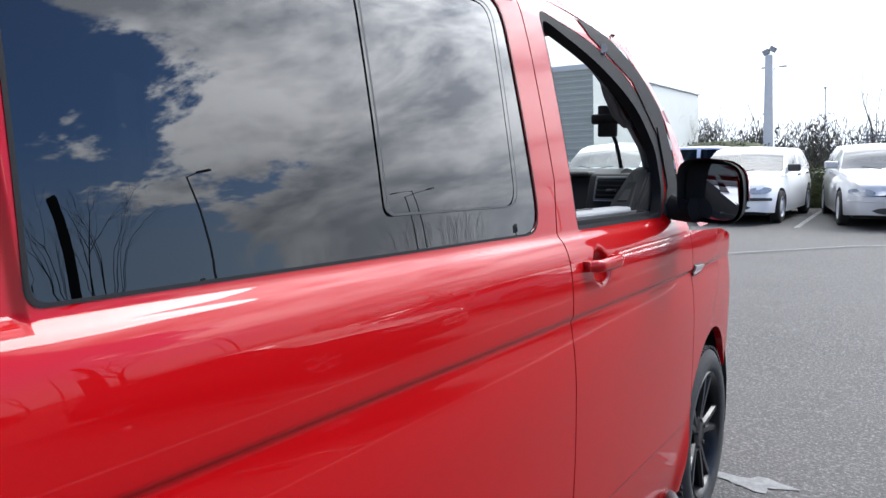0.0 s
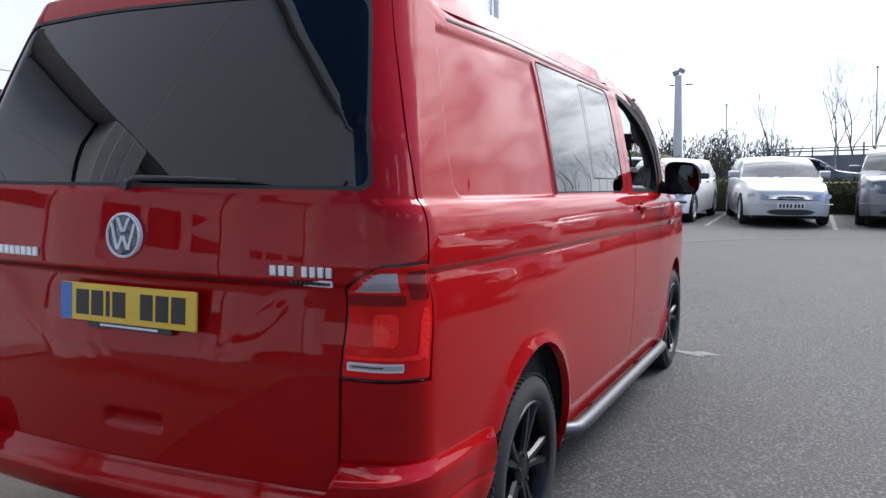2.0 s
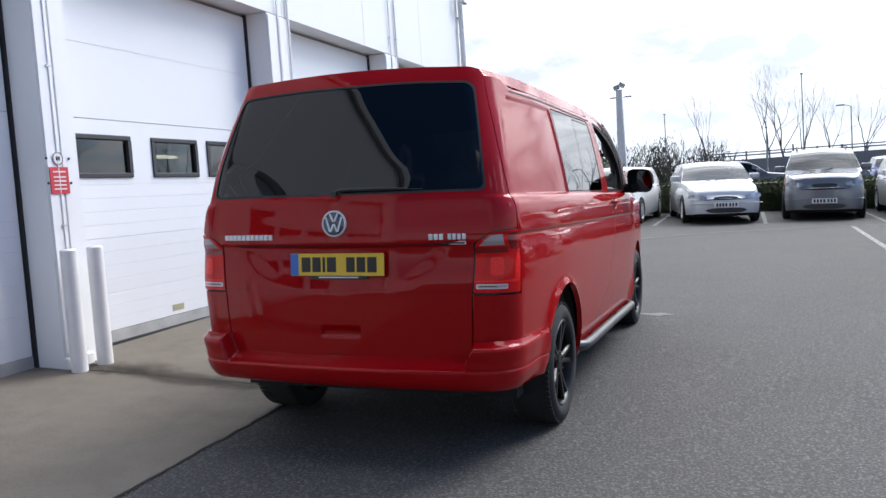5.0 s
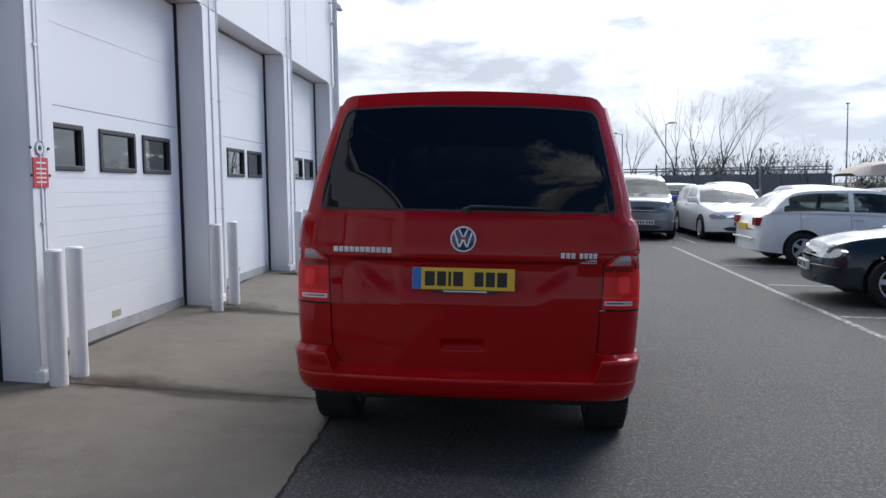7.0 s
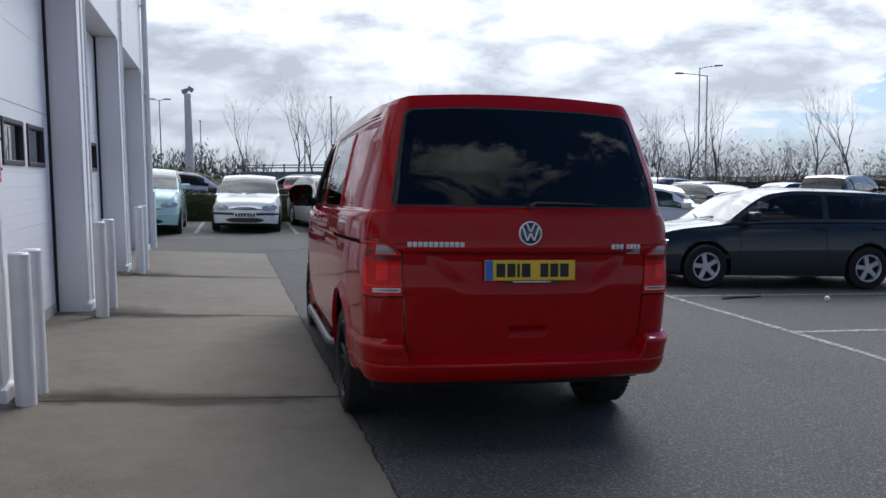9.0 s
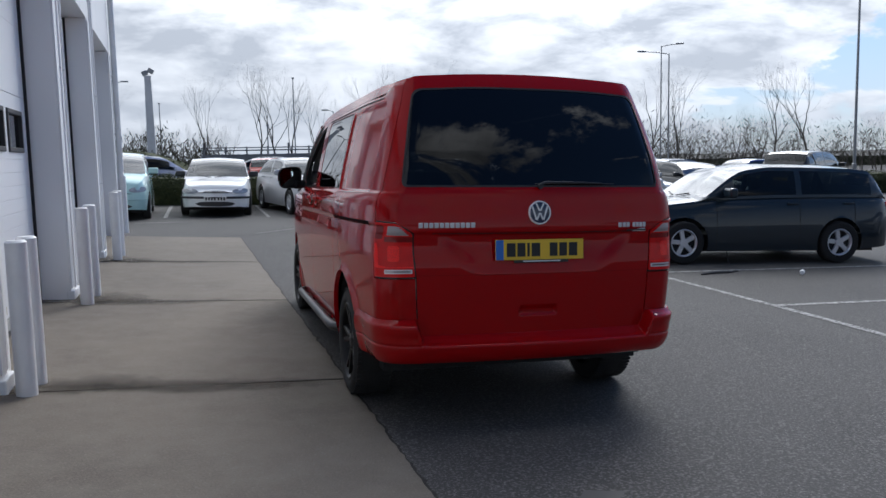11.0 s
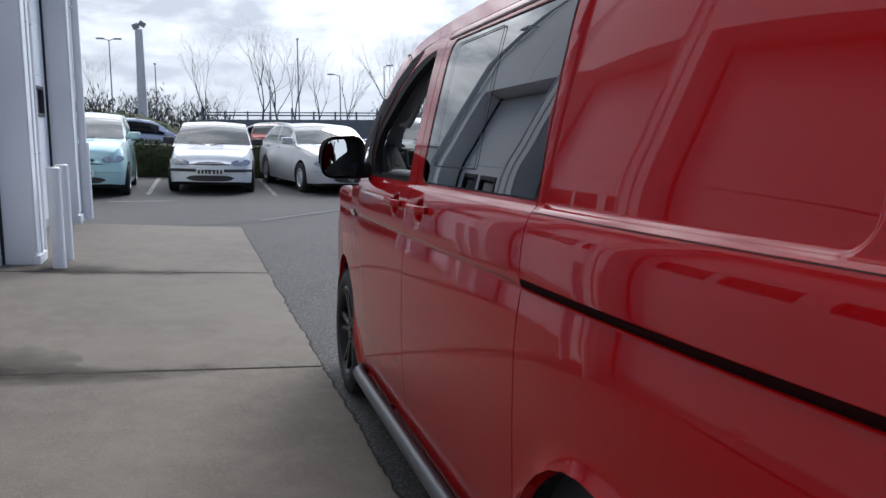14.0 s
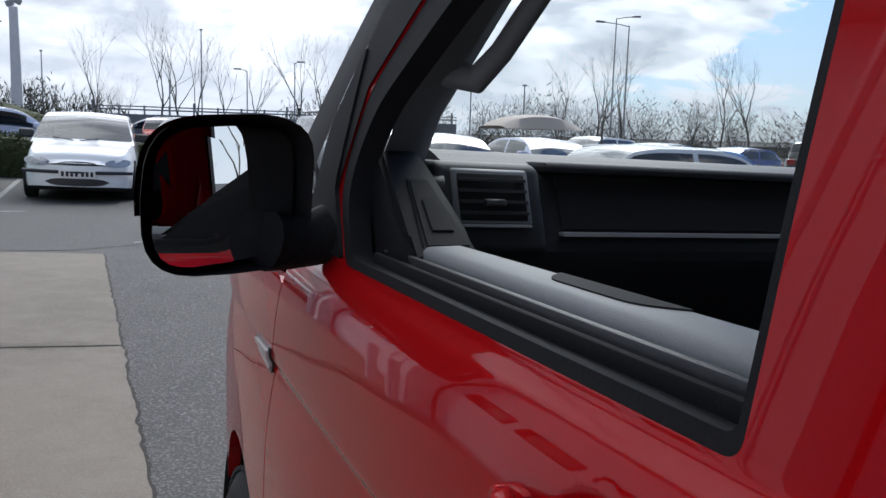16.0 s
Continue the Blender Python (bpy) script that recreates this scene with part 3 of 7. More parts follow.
def dense(loop, step):
    out = []
    for p, q in zip(loop, loop[1:] + loop[:1]):
        d = math.hypot(q[0] - p[0], q[1] - p[1])
        n = max(1, math.ceil(d / step))
        out += [(p[0] + (q[0] - p[0]) * k / n, p[1] + (q[1] - p[1]) * k / n) for k in range(n)]
    return out


FINE_Y = [0.380 + 0.006 * k for k in range(22)] + [1.317 + 0.004 * k for k in range(5)] + [1.392 + 0.004 * k for k in range(5)] + [2.317 + 0.0057 * k for k in range(25)] + [2.687 + 0.0057 * k for k in range(25)]
FINE_S = [0.096 + 0.005 * k for k in range(6)] + [0.345 + 0.0125 * k for k in range(23)]
Z_LINES = [0.30, 0.36, 0.42, 0.50, 0.58, 0.597, 0.605, 0.613, 0.621, 0.629, 0.637, 0.645, 0.648, 0.651, 0.654, 0.66, 0.74, 0.80, 0.82, 0.835, 0.85, 0.865, 0.88, 0.90, 0.92, 0.94, 0.96, 0.98, 1.0, 1.015, 1.03, 1.036, 1.040, 1.044, 1.050, 1.066, 1.074, 1.080, 1.084, 1.0865, 1.0895, 1.0925, 1.0945, 1.0965, 1.099, 1.102, 1.105, 1.109, 1.115, 1.122, 1.13, 1.138, 1.145, 1.152, 1.159, 1.166, 1.173, 1.18, 1.187, 1.194, 1.20, 1.207, 1.213, 1.22, 1.228, 1.235, 1.243, 1.252, 1.26, 1.267, 1.275, 1.281, 1.287, 1.293, 1.30, 1.307, 1.315, 1.335, 1.37, 1.42, 1.5, 1.58, 1.66, 1.72, 1.75, 1.765, 1.78, 1.80, 1.82, 1.84, 1.86]


def skin(name, loops, mat, parent, label="", f=None, step=0.04, flange=0.028, out=0.0, flip=1, zlines=None, back=None):
    """A panel of the van's skin, cut to closed loops in (s, z): the first is its outline, the rest are holes."""
    f = f or shell
    bm = bmesh.new()
    edges, rims = [], []
    for loop in loops:
        vs = [bm.verts.new((p[0] * flip, p[1], 0)) for p in dense(loop, step)]
        edges += [bm.edges.new((vs[i], vs[(i + 1) % len(vs)])) for i in range(len(vs))]
    bmesh.ops.triangle_fill(bm, edges=edges, use_beauty=True)
    us = [v.co.x for v in bm.verts]
    zs = [v.co.y for v in bm.verts]
    cuts = [(u, 0) for u in np.arange(math.ceil(min(us) / step) * step, max(us), step)]
    if f is shell and max(us) - min(us) > 0.5:
        fine = [sy(y) * flip for y in FINE_Y]
        fine += [sg * k for sg in (1, -1) for k in FINE_S]
        cuts += [(u, 0) for u in fine if min(us) < u < max(us)]
    cuts += [(z, 1) for z in (Z_LINES if zlines is None else zlines) if min(zs) + 0.002 < z < max(zs) - 0.002]
    for c, ax in cuts:
        bmesh.ops.bisect_plane(bm, geom=list(bm.verts) + list(bm.edges) + list(bm.faces), plane_co=(c, 0, 0) if ax == 0 else (0, c, 0), plane_no=(1, 0, 0) if ax == 0 else (0, 1, 0), dist=0.0004)
    pos, nor = {}, {}
    for v in bm.verts:
        u, z = v.co.x, v.co.y
        n = skin_normal(f, u, z)
        p = raked(f(u, z))
        pos[v] = p + n * out
        nor[v] = n
    bound = [e for e in bm.edges if e.is_boundary]
    for v in bm.verts:
        v.co = pos[v]
    bm.normal_update()
    bad = [fc for fc in bm.faces if fc.normal.dot(nor[fc.verts[0]]) < 0]
    bmesh.ops.reverse_faces(bm, faces=bad)
    count = len(bm.faces)
    lay = bm.faces.layers.int.new("rim")
    if flange:
        top, low = {}, {}
        for e in bound:
            for v in e.verts:
                if v not in top:
                    top[v] = bm.verts.new(v.co)
                    low[v] = bm.verts.new(v.co - nor[v] * flange)
        for e in bound:
            a, b = e.verts
            fc = bm.faces.new((top[a], top[b], low[b], low[a]))
            fc[lay] = 1
    bm.verts.index_update()
    bm.faces.ensure_lookup_table()
    normals = []
    keep = {v.index: nor[v] for v in nor}
    for fc in bm.faces:
        for l in fc.loops:
            normals.append(tuple(keep[l.vert.index]) if fc[lay] == 0 else (0.0, 0.0, 0.0))
    bm.faces.layers.int.remove(lay)
    me = bpy.data.meshes.new(name)
    bm.to_mesh(me)
    bm.free()
    me.polygons.foreach_set("use_smooth", [True] * len(me.polygons))
    me.normals_split_custom_set(normals)
    me.materials.append(mat)
    ob = new(name, me)
    ob.parent = parent
    if label:
        ob["label"] = label
    return ob


van = thing("van", VAN, "red panel van with tinted rear glass and black alloy wheels", "van")


def arch_points(c, a0, a1, n=14, r=ARCH_R):
    """Points of a wheel arch from angle a0 to a1 (degrees, 0 forward), in (s, z) before the rake."""
    out = []
    for k in range(n + 1):
        a = radians(a0 + (a1 - a0) * k / n)
        y = c + r * math.cos(a)
        out.append((sy(y), HUB + r * math.sin(a) * 1.03 + (0.035 if c < 2 else 0.0) + RAKE * (y - 1.3)))
    return out


G = 0.0028          # half a panel gap
SILL = 0.335
# tail lights: corner pieces
LAMP_END = 0.932      # the lamp's forward edge round the corner


def drawn_in(loop):
    """Brings the part of a lamp outline beyond s = 0.80 back towards the corner."""
    return [(s if s < 0.80 else 0.80 + (s - 0.80) * (LAMP_END - 0.80) / 0.21, z) for s, z in loop]



def inset(loop, d):
    c = Vector((sum(p[0] for p in loop) / len(loop), sum(p[1] for p in loop) / len(loop)))
    return [(p[0] - d * (1 if p[0] > c.x else -1), p[1] - d * (1 if p[1] > c.y else -1)) for p in loop]


def tailgate_pane(d):
    """Outline of the tailgate glass, drawn in by d."""
    return rounded([(-0.805 + d, 1.298 + d), (0.805 - d, 1.298 + d), (0.822 - d, 1.834 - d), (0.40, 1.855 - d), (-0.40, 1.855 - d), (-0.822 + d, 1.834 - d)], [0.04, 0.04, 0.055, 0.3, 0.3, 0.055], 6)


TG_WIN = tailgate_pane(0.0)
def tail_top(s):
    """Height of the tailgate's upper edge."""
    k = min(max((abs(s) - 0.80) / 0.072, 0.0), 1.0)
    return 1.936 - 0.030 * (s / 0.872) ** 2 - 0.042 * (1 - math.sqrt(1 - k * k))


right_edge = [(0.0, 0.497), (0.679, 0.497), (0.679, 0.81), (0.696, 1.05), (0.800, 1.112), (0.922, 1.120), (0.921, 1.287), (0.898, 1.50), (0.878, 1.70)]
right_edge += [(k, tail_top(k)) for k in (0.872, 0.868, 0.858, 0.84, 0.82, 0.80, 0.72, 0.54, 0.40, 0.2, 0.0)]
TAILGATE = right_edge + [(-p[0], p[1]) for p in reversed(right_edge[1:-1])]
tailgate = skin("tailgate", [TAILGATE, TG_WIN], M_RED, van)
part_glass = skin("rear_window", [tailgate_pane(0.004)], M_PRIVACY, tailgate, "dark tinted rear window", flange=0, out=-0.003)

MID_WIN = rounded([(1.332, 1.291), (2.482, 1.291), (2.502, 1.788), (1.372, 1.782)], [0.02, 0.07, 0.06, 0.02], 5)
LEFT_WIN = rounded([(1.428, 1.291), (2.512, 1.291), (2.528, 1.788), (1.478, 1.782)], [0.02, 0.07, 0.06, 0.02], 5)
DOOR_WIN = rounded([(2.692, 1.283), (3.385, 1.283), (3.490, 1.375), (3.462, 1.50), (3.22, 1.665), (3.0, 1.755), (2.715, 1.788)], [0.012, 0.02, 0.06, 0.06, 0.14, 0.12, 0.05], 5)
# gap between front door and the side behind it, and in front of the door
GAP_B = [(2.575, SILL), (2.572, 0.80), (2.562, 1.10), (2.566, 1.285), (2.600, 1.40), (2.612, 1.80)]
GAP_A = [(3.60, SILL), (3.668, 0.62), (3.655, 0.82), (3.638, 1.10), (3.628, 1.22)]


def on(points):
    return [(sy(y), z) for y, z in points]


def front_top(y, z, flip):
    """The right-hand door frame and pillar reach a little higher and further forward."""
    if flip < 0:
        return y, z
    return y + 0.12 * step01(y, 2.80, 3.25) * step01(z, 1.38, 1.62), z + 0.022 * step01(y, 2.45, 2.72) * step01(z, 1.40, 1.70)


def door_top(points, flip):
    return on([front_top(y, z, flip) for y, z in points])


ROOF_Z = 1.83
for side, flip in (("right", 1), ("left", -1)):
    rear_low = [(0.687, 0.555), (sy(0.61), 0.555)] + arch_points(REAR_AXLE, 148, 3)[0:] + [(sy(1.415), SILL)]
    top_back = [(sy(1.05), ROOF_Z), (sy(0.66), 1.846), (0.874, 1.862), (0.882, 1.70), (0.904, 1.50), (0.9275, 1.287), (0.9285, 1.123), (0.934, 1.0), (0.938, 0.806), (0.687, 0.806)]
    front = [(sy(y - G), z) for y, z in GAP_B]
    if side == "right":
        q = rear_low + front[:-1] + [(sy(2.61), ROOF_Z)] + top_back
        quarter = skin("side_panel", [q, on(MID_WIN)], M_RED, van, flip=flip)
        hold = quarter
    else:
        q = rear_low[:-1] + [(sy(1.408), SILL), (sy(1.408), 1.086), (sy(1.410), 1.10), (sy(1.418), 1.285), (sy(1.462), 1.5), (sy(1.466), ROOF_Z)] + top_back
        quarter = skin("side_panel", [q], M_RED, van, flip=flip)
        q = [(sy(1.414), SILL)] + front[:-1] + [(sy(2.61), ROOF_Z), (sy(1.471), ROOF_Z), (sy(1.467), 1.5), (sy(1.423), 1.285), (sy(1.415), 1.10), (sy(1.414), 1.086)]
        hole = LEFT_WIN
        hold = skin("sliding_door", [q, on(hole)], M_RED, van, flip=flip)
    g = [(y, z) for y, z in (MID_WIN if side == "right" else hole)]
    glass = skin("side_window", [on(g)], M_PRIVACY, hold, "dark tinted side window", flip=flip, flange=0, out=-0.002)
    # opening pane outlined in black
    o = rounded([(1.925, 1.348), (2.395, 1.348), (2.452, 1.768), (1.965, 1.768)], [0.02, 0.05, 0.05, 0.02], 5)
    i = rounded([(1.931, 1.352), (2.392, 1.352), (2.448, 1.764), (1.971, 1.764)], [0.018, 0.047, 0.047, 0.018], 5)
    skin("pane_seal", [on(o), on(i)], M_RUBBER, glass, "thin black seal round the opening pane", flip=flip, flange=0, out=0.002)
    # front door
    d = [(sy(y + G), z) for y, z in GAP_B] + door_top([(2.615, ROOF_Z), (2.70, 1.829), (2.86, 1.826), (3.12, 1.785), (3.30, 1.712), (3.475, 1.610), (3.600, 1.47), (3.632, 1.33)], flip) + [(sy(y - G), z) for y, z in reversed(GAP_A)]
    door = skin("front_door", [d, door_top(DOOR_WIN, flip)], M_RED, van, flip=flip)
    # wing
    w = [(sy(y + G), z) for y, z in GAP_A[1:]] + [(sy(3.66), 1.228), (sy(4.2), 1.205), (sy(4.62), 1.14), (sy(4.80), 1.0), (sy(4.80), 0.66), (sy(4.36), 0.62)] + arch_points(FRONT_AXLE, 33, 158)
    wing = skin("front_wing", [w], M_RED, van, flip=flip)

RK = Matrix(((1, 0, 0, 0), (0, 1, 0, 0), (0, -RAKE, 1, RAKE * 1.3), (0, 0, 0, 1)))


def vpart(name, bm, mat, parent, label="", smooth=True, rake=True):
    if rake:
        bmesh.ops.transform(bm, matrix=RK, verts=bm.verts)
    return part(name, bm, mat, parent, label, smooth=smooth)


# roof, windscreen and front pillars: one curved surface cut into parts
edge_y = smooth_curve([0, 0.06, 0.2, 0.5, 0.62, 0.70, 0.78, 0.86, 0.93, 1.0], [0.43, 0.60, 1.05, 2.30, 2.86, 3.14, 3.38, 3.56, 3.66, 3.76])
edge_z = smooth_curve([0, 0.06, 0.2, 0.5, 0.62, 0.70, 0.78, 0.86, 0.93, 1.0], [1.845, 1.838, 1.834, 1.834, 1.828, 1.782, 1.672, 1.525, 1.385, 1.235])
mid_y = smooth_curve([0, 0.06, 0.2, 0.5, 0.62, 0.70, 0.78, 0.86, 0.93, 1.0], [0.40, 0.53, 1.05, 2.30, 3.0, 3.40, 3.68, 3.92, 4.10, 4.27])
mid_z = smooth_curve([0, 0.06, 0.2, 0.5, 0.62, 0.70, 0.78, 0.86, 0.93, 1.0], [1.934, 1.936, 1.939, 1.940, 1.920, 1.860, 1.70, 1.52, 1.385, 1.245])


def top_skin(t, k):
    sign, a = (1, t) if t >= 0 else (-1, -t)
    n = 4.0
    g = 1 - (max(0.0, 1 - min(a, 1.0) ** n)) ** (1 / n)
    ey, ez = front_top(edge_y(k), edge_z(k), sign)
    if a > 0.995:
        g = 1.0
    y, z = mid_y(k) + (ey - mid_y(k)) * g, mid_z(k) + (ez - mid_z(k)) * g
    return Vector((sign * a * half_width(min(ey, 3.3), min(ez, 1.86)), y, z))




def roof_skin(t, k):
    """The roof, drawn down to the tailgate's upper edge."""
    p = top_skin(t, k)
    if k < 0.10:
        q = shell(0.872 * t, tail_top(0.872 * t) - 0.0005)
        w = math.sqrt(k / 0.10)
        w = w * w * (3 - 2 * w)
        p = q.lerp(p, w)
        p.z = min(p.z, q.z - 0.010 * w)
    elif k < 0.3:
        q = tail_top(0.872 * t) - 0.0105
        p.z = min(p.z, q + (k - 0.10) * 0.2)
    return p


def top_part(name, t0, t1, k0, k1, mat, label="", nt=26, nk=26, lift=0.0, parent=None):
    bm = bmesh.new()
    rows = []
    for j in range(nk + 1):
        k = k0 + (k1 - k0) * j / nk
        rows.append([bm.verts.new((roof_skin if name == 'roof' else top_skin)(t0 + (t1 - t0) * i / nt, k) + Vector((0, 0, lift))) for i in range(nt + 1)])
    for a, b in zip(rows, rows[1:]):
        for i in range(nt):
            bm.faces.new((a[i], a[i + 1], b[i + 1], b[i]))
    for f in bm.faces:
        f.normal_update()
    return vpart(name, bm, mat, parent or van, label)


top_part("roof", -1, 1, 0, 0.70, M_RED, "", 48, 70)
windscreen = top_part("windscreen", -0.945, 0.945, 0.702, 0.995, M_GLASS, "clear windscreen", 24, 18)
for sg in (1, -1):
    top_part("front_pillar", 0.945 * sg, 1.0 * sg, 0.70, 1.0 if sg > 0 else 0.80, M_RED, "", 4, 18)
# the left pillar is red too; its lower part is coloured black to imitate shade
top_part("pillar_cover", -0.945, -1.0, 0.80, 1.0, M_FRAME, "lower part of the red windscreen pillar, coloured black as shade", 4, 14)

# drip rail above the side windows
for flip in (1, -1):
    skin("drip_rail", [on([(0.47, 1.804), (2.59, 1.799), (2.59, 1.808), (0.47, 1.813)])], M_RUBBER, van, "black drip strip above the side windows", flip=flip, flange=0, out=0.0025)

# rear bumper
bump_out = smooth_curve([0.33, 0.36, 0.39, 0.42, 0.438, 0.448, 0.462, 0.480, 0.500, 0.625], [0.010, 0.058, 0.078, 0.086, 0.087, 0.083, 0.055, 0.026, -0.004, -0.012])


def bumper_skin(s, z):
    e = 0.002
    p = shell(s, max(z, 0.30))
    d = shell(s + e, max(z, 0.30)) - shell(s - e, max(z, 0.30))
    n = Vector((d.y, -d.x, 0)).normalized()
    if n.dot(Vector((p.x, p.y - 0.6, 0))) < 0:
        n = -n
    a = abs(s)
    k = (1 - 0.68 * step01(a, 0.70, 0.97)) * (1 - 0.5 * step01(a, B_SIDE + 0.02, sy(0.62)))
    corner = step01(a, 0.655, 0.70)
    groove = 0.005 * corner * math.exp(-((z - 0.452) / 0.007) ** 2)
    return shell(s, max(z, 0.30)) + n * (bump_out(z - 0.108 * corner * step01(z, 0.41, 0.51)) * k - groove) + Vector((0, 0, z - max(z, 0.30)))


def bumper_bm():
    """The bumper as a sheet from end to end, its upper and lower edges turned inwards."""
    bm = bmesh.new()
    zs = [0.345, 0.350, 0.356, 0.362, 0.370, 0.38, 0.39, 0.405, 0.42, 0.43, 0.436] + [0.440 + 0.003 * k for k in range(16)] + [0.492 + 0.006 * k for k in range(17)]
    half = [0.05 * k for k in range(13)] + [0.62, 0.635, 0.645] + [0.652 + 0.004 * k for k in range(14)] + [0.72 + 0.012 * k for k in range(23)]
    half += [half[-1] + (sy(0.61) - half[-1]) * k / 8 for k in range(1, 9)]
    ss = [-u for u in reversed(half[1:])] + half
    rows = [[bumper_skin(u, z) for u in ss] for z in zs]
    inner = lambda row, dz: [Vector((p.x * 0.94, p.y + 0.045 * (1 - step01(abs(p.x), 0.86, 0.95)), p.z + dz)) for p in row]
    rows = [inner(rows[0], 0.004)] + rows + [inner(rows[-1], -0.002)]
    vs = [[bm.verts.new(raked(p)) for p in row] for row in rows]
    for a, b in zip(vs, vs[1:]):
        for k in range(len(ss) - 1):
            bm.faces.new((a[k], a[k + 1], b[k + 1], b[k]))
    return bm


bumper = vpart("rear_bumper", bumper_bm(), M_RED, van, "red rear bumper", rake=False)
vpart("bumper_underside", box_bm(-0.62, 0.62, 0.15, 0.56, 0.345, 0.37), M_UNDER, bumper, "black plastic bumper underside")

# tail lights
M_LENS = material("red_lamp_lens", (0.66, 0.004, 0.004), 0.3, coat=0.6, coat_rough=0.01, coat_ior=1.35, spec=0.1, stain=(11, 0.6, (0.42, 0.002, 0.003)))
M_LENSHOT = material("bright_red_reflector", (1.0, 0.020, 0.016), 0.3, coat=0.6, coat_rough=0.01, coat_ior=1.35, spec=0.1, grain=(120, 0.5, (0.45, 0.004, 0.004)))
M_LENSDARK = material("dark_red_lens", (0.20, 0.001, 0.002), 0.2, coat=1.0, coat_ior=1.4, spec=0.1)
M_LENSCLEAR = material("clear_lamp_lens", (0.40, 0.33, 0.32), 0.3, coat=0.4)
for flip in (1, -1):
    def lamp_part(name, loops, mat, label, out, flange=0.0):
        return skin(name, [drawn_in(o) for o in loops], mat, lamp, label, flip=flip, out=out, flange=flange)
    lamp = skin("tail_light", [drawn_in([(0.681, 0.811), (1.005, 0.811), (1.006, 1.119), (0.790, 1.110), (0.698, 1.048)])], M_BLACKGLOSS, van, "red tail light with clear strips in a thin black surround", flip=flip, out=-0.004, flange=0.03)
    lamp_part("lens", [rounded([(0.688, 0.818), (0.998, 0.818), (1.000, 1.112), (0.794, 1.103), (0.705, 1.045)], 0.008, 3)], M_LENS, "deep red lens", 0.004, 0.008)
    clear = lamp_part("reverse_light", [rounded([(0.722, 1.040), (0.868, 1.042), (0.868, 1.092), (0.795, 1.089)], 0.006, 3)], M_LENSCLEAR, "clear ribbed reversing light", 0.006, 0.004)
    for k in range(5):
        z = 1.046 + 0.009 * k
        skin("rib", [drawn_in([(0.730 + 0.011 * k, z), (0.862, z), (0.862, z + 0.003), (0.733 + 0.011 * k, z + 0.003)])], M_PALE, clear, "bright rib", flip=flip, out=0.0075, flange=0)
    lamp_part("upper_band", [rounded([(0.700, 1.004), (0.885, 1.006), (0.885, 1.034), (0.704, 1.034)], 0.008, 3)], M_LENSDARK, "dark red band", 0.0052)
    lamp_part("light_guide", [rounded([(0.768, 0.900), (0.850, 0.900), (0.850, 0.985), (0.768, 0.985)], 0.02, 4)], M_LENSHOT, "bright red light guide", 0.0055)
    lamp_part("side_bar", [rounded([(0.940, 0.880), (0.985, 0.866), (0.985, 1.000), (0.958, 1.000), (0.940, 0.96)], 0.006, 3)], M_LENSHOT, "bright red side bar", 0.0055)
    lamp_part("dark_corner", [rounded([(0.905, 1.020), (0.990, 1.022), (0.990, 1.100), (0.905, 1.096)], 0.012, 3)], M_LENSDARK, "dark red corner", 0.0055)
    lamp_part("lower_bar", [[(0.696, 0.866), (0.955, 0.866), (0.978, 0.884), (0.860, 0.874), (0.696, 0.874)]], M_LENSHOT, "bright red lower bar", 0.0055)
    strip_ = lamp_part("clear_strip", [rounded([(0.702, 0.836), (0.880, 0.836), (0.880, 0.858), (0.702, 0.858)], 0.004, 2)], M_ALLOY, "bright edge of the lower strip", 0.0062, 0.003)
    skin("strip_inner", [drawn_in(rounded([(0.708, 0.841), (0.874, 0.841), (0.874, 0.853), (0.708, 0.853)], 0.003, 2))], M_LENSCLEAR, strip_, "pale strip insert", flip=flip, out=0.0072, flange=0)
    skin("strip_shade", [drawn_in([(0.716, 0.8455), (0.800, 0.8455), (0.800, 0.8495), (0.716, 0.8495)])], M_BLACKINK, strip_, "dark bar in the strip", flip=flip, out=0.0078, flange=0)

# tailgate: painted crease line, lower handle, plate, badges, wiper
# a flat dark red line imitates the shade of a soft crease
skin("press_line", [[(-0.675, 0.822), (0.675, 0.822), (0.677, 0.825), (-0.677, 0.825)]], M_LENSDARK, tailgate, "dark red line painted as the shade of a tailgate crease", flange=0, out=0.001)
# near-black strip paints the shade at the plate hollow's upper edge
skin("recess_shadow_gap", [[(-0.60, 1.0465), (0.60, 1.0465), (0.60, 1.0515), (-0.60, 1.0515)]], M_UNDER, tailgate, "painted shade line over the number plate", flange=0, out=0.001)
M_PLATE = material("yellow_plate", (0.72, 0.46, 0.02), 0.35, grain=(300, 0.2, (0.8, 0.55, 0.05)))
M_PLATE_BLUE = material("plate_blue_band", (0.02, 0.14, 0.48), 0.35)
plate = part("number_plate", box_bm(-0.26, 0.26, -0.004, 0.004, -0.0555, 0.0555, 0.002, 1), M_PLATE, tailgate, "yellow rear plate with dark bars")
plate.matrix_basis = Matrix.Translation(raked((0, 0.096, 0.956))) @ Matrix.Rotation(radians(-4), 4, "X")
part("blue_band", box_bm(-0.2585, -0.214, -0.0052, 0.0, -0.054, 0.054), M_PLATE_BLUE, plate, "blue end band")
bx = -0.195
for k, wbar in enumerate((0.05, 0.046, 0.014, 0.05, 0, 0.046, 0.046, 0.05)):
    if wbar:
        part("bar", box_bm(bx, bx + wbar, -0.0055, 0.0, -0.037, 0.037), M_BLACKINK, plate, "dark bar")
    bx += (wbar or 0.034) + 0.0115
holder = vpart("plate_holder", box_bm(-0.15, 0.17, 0.090, 0.102, 0.884, 0.902, 0.002, 1), M_PLASTIC, tailgate, "black plate surround edge")
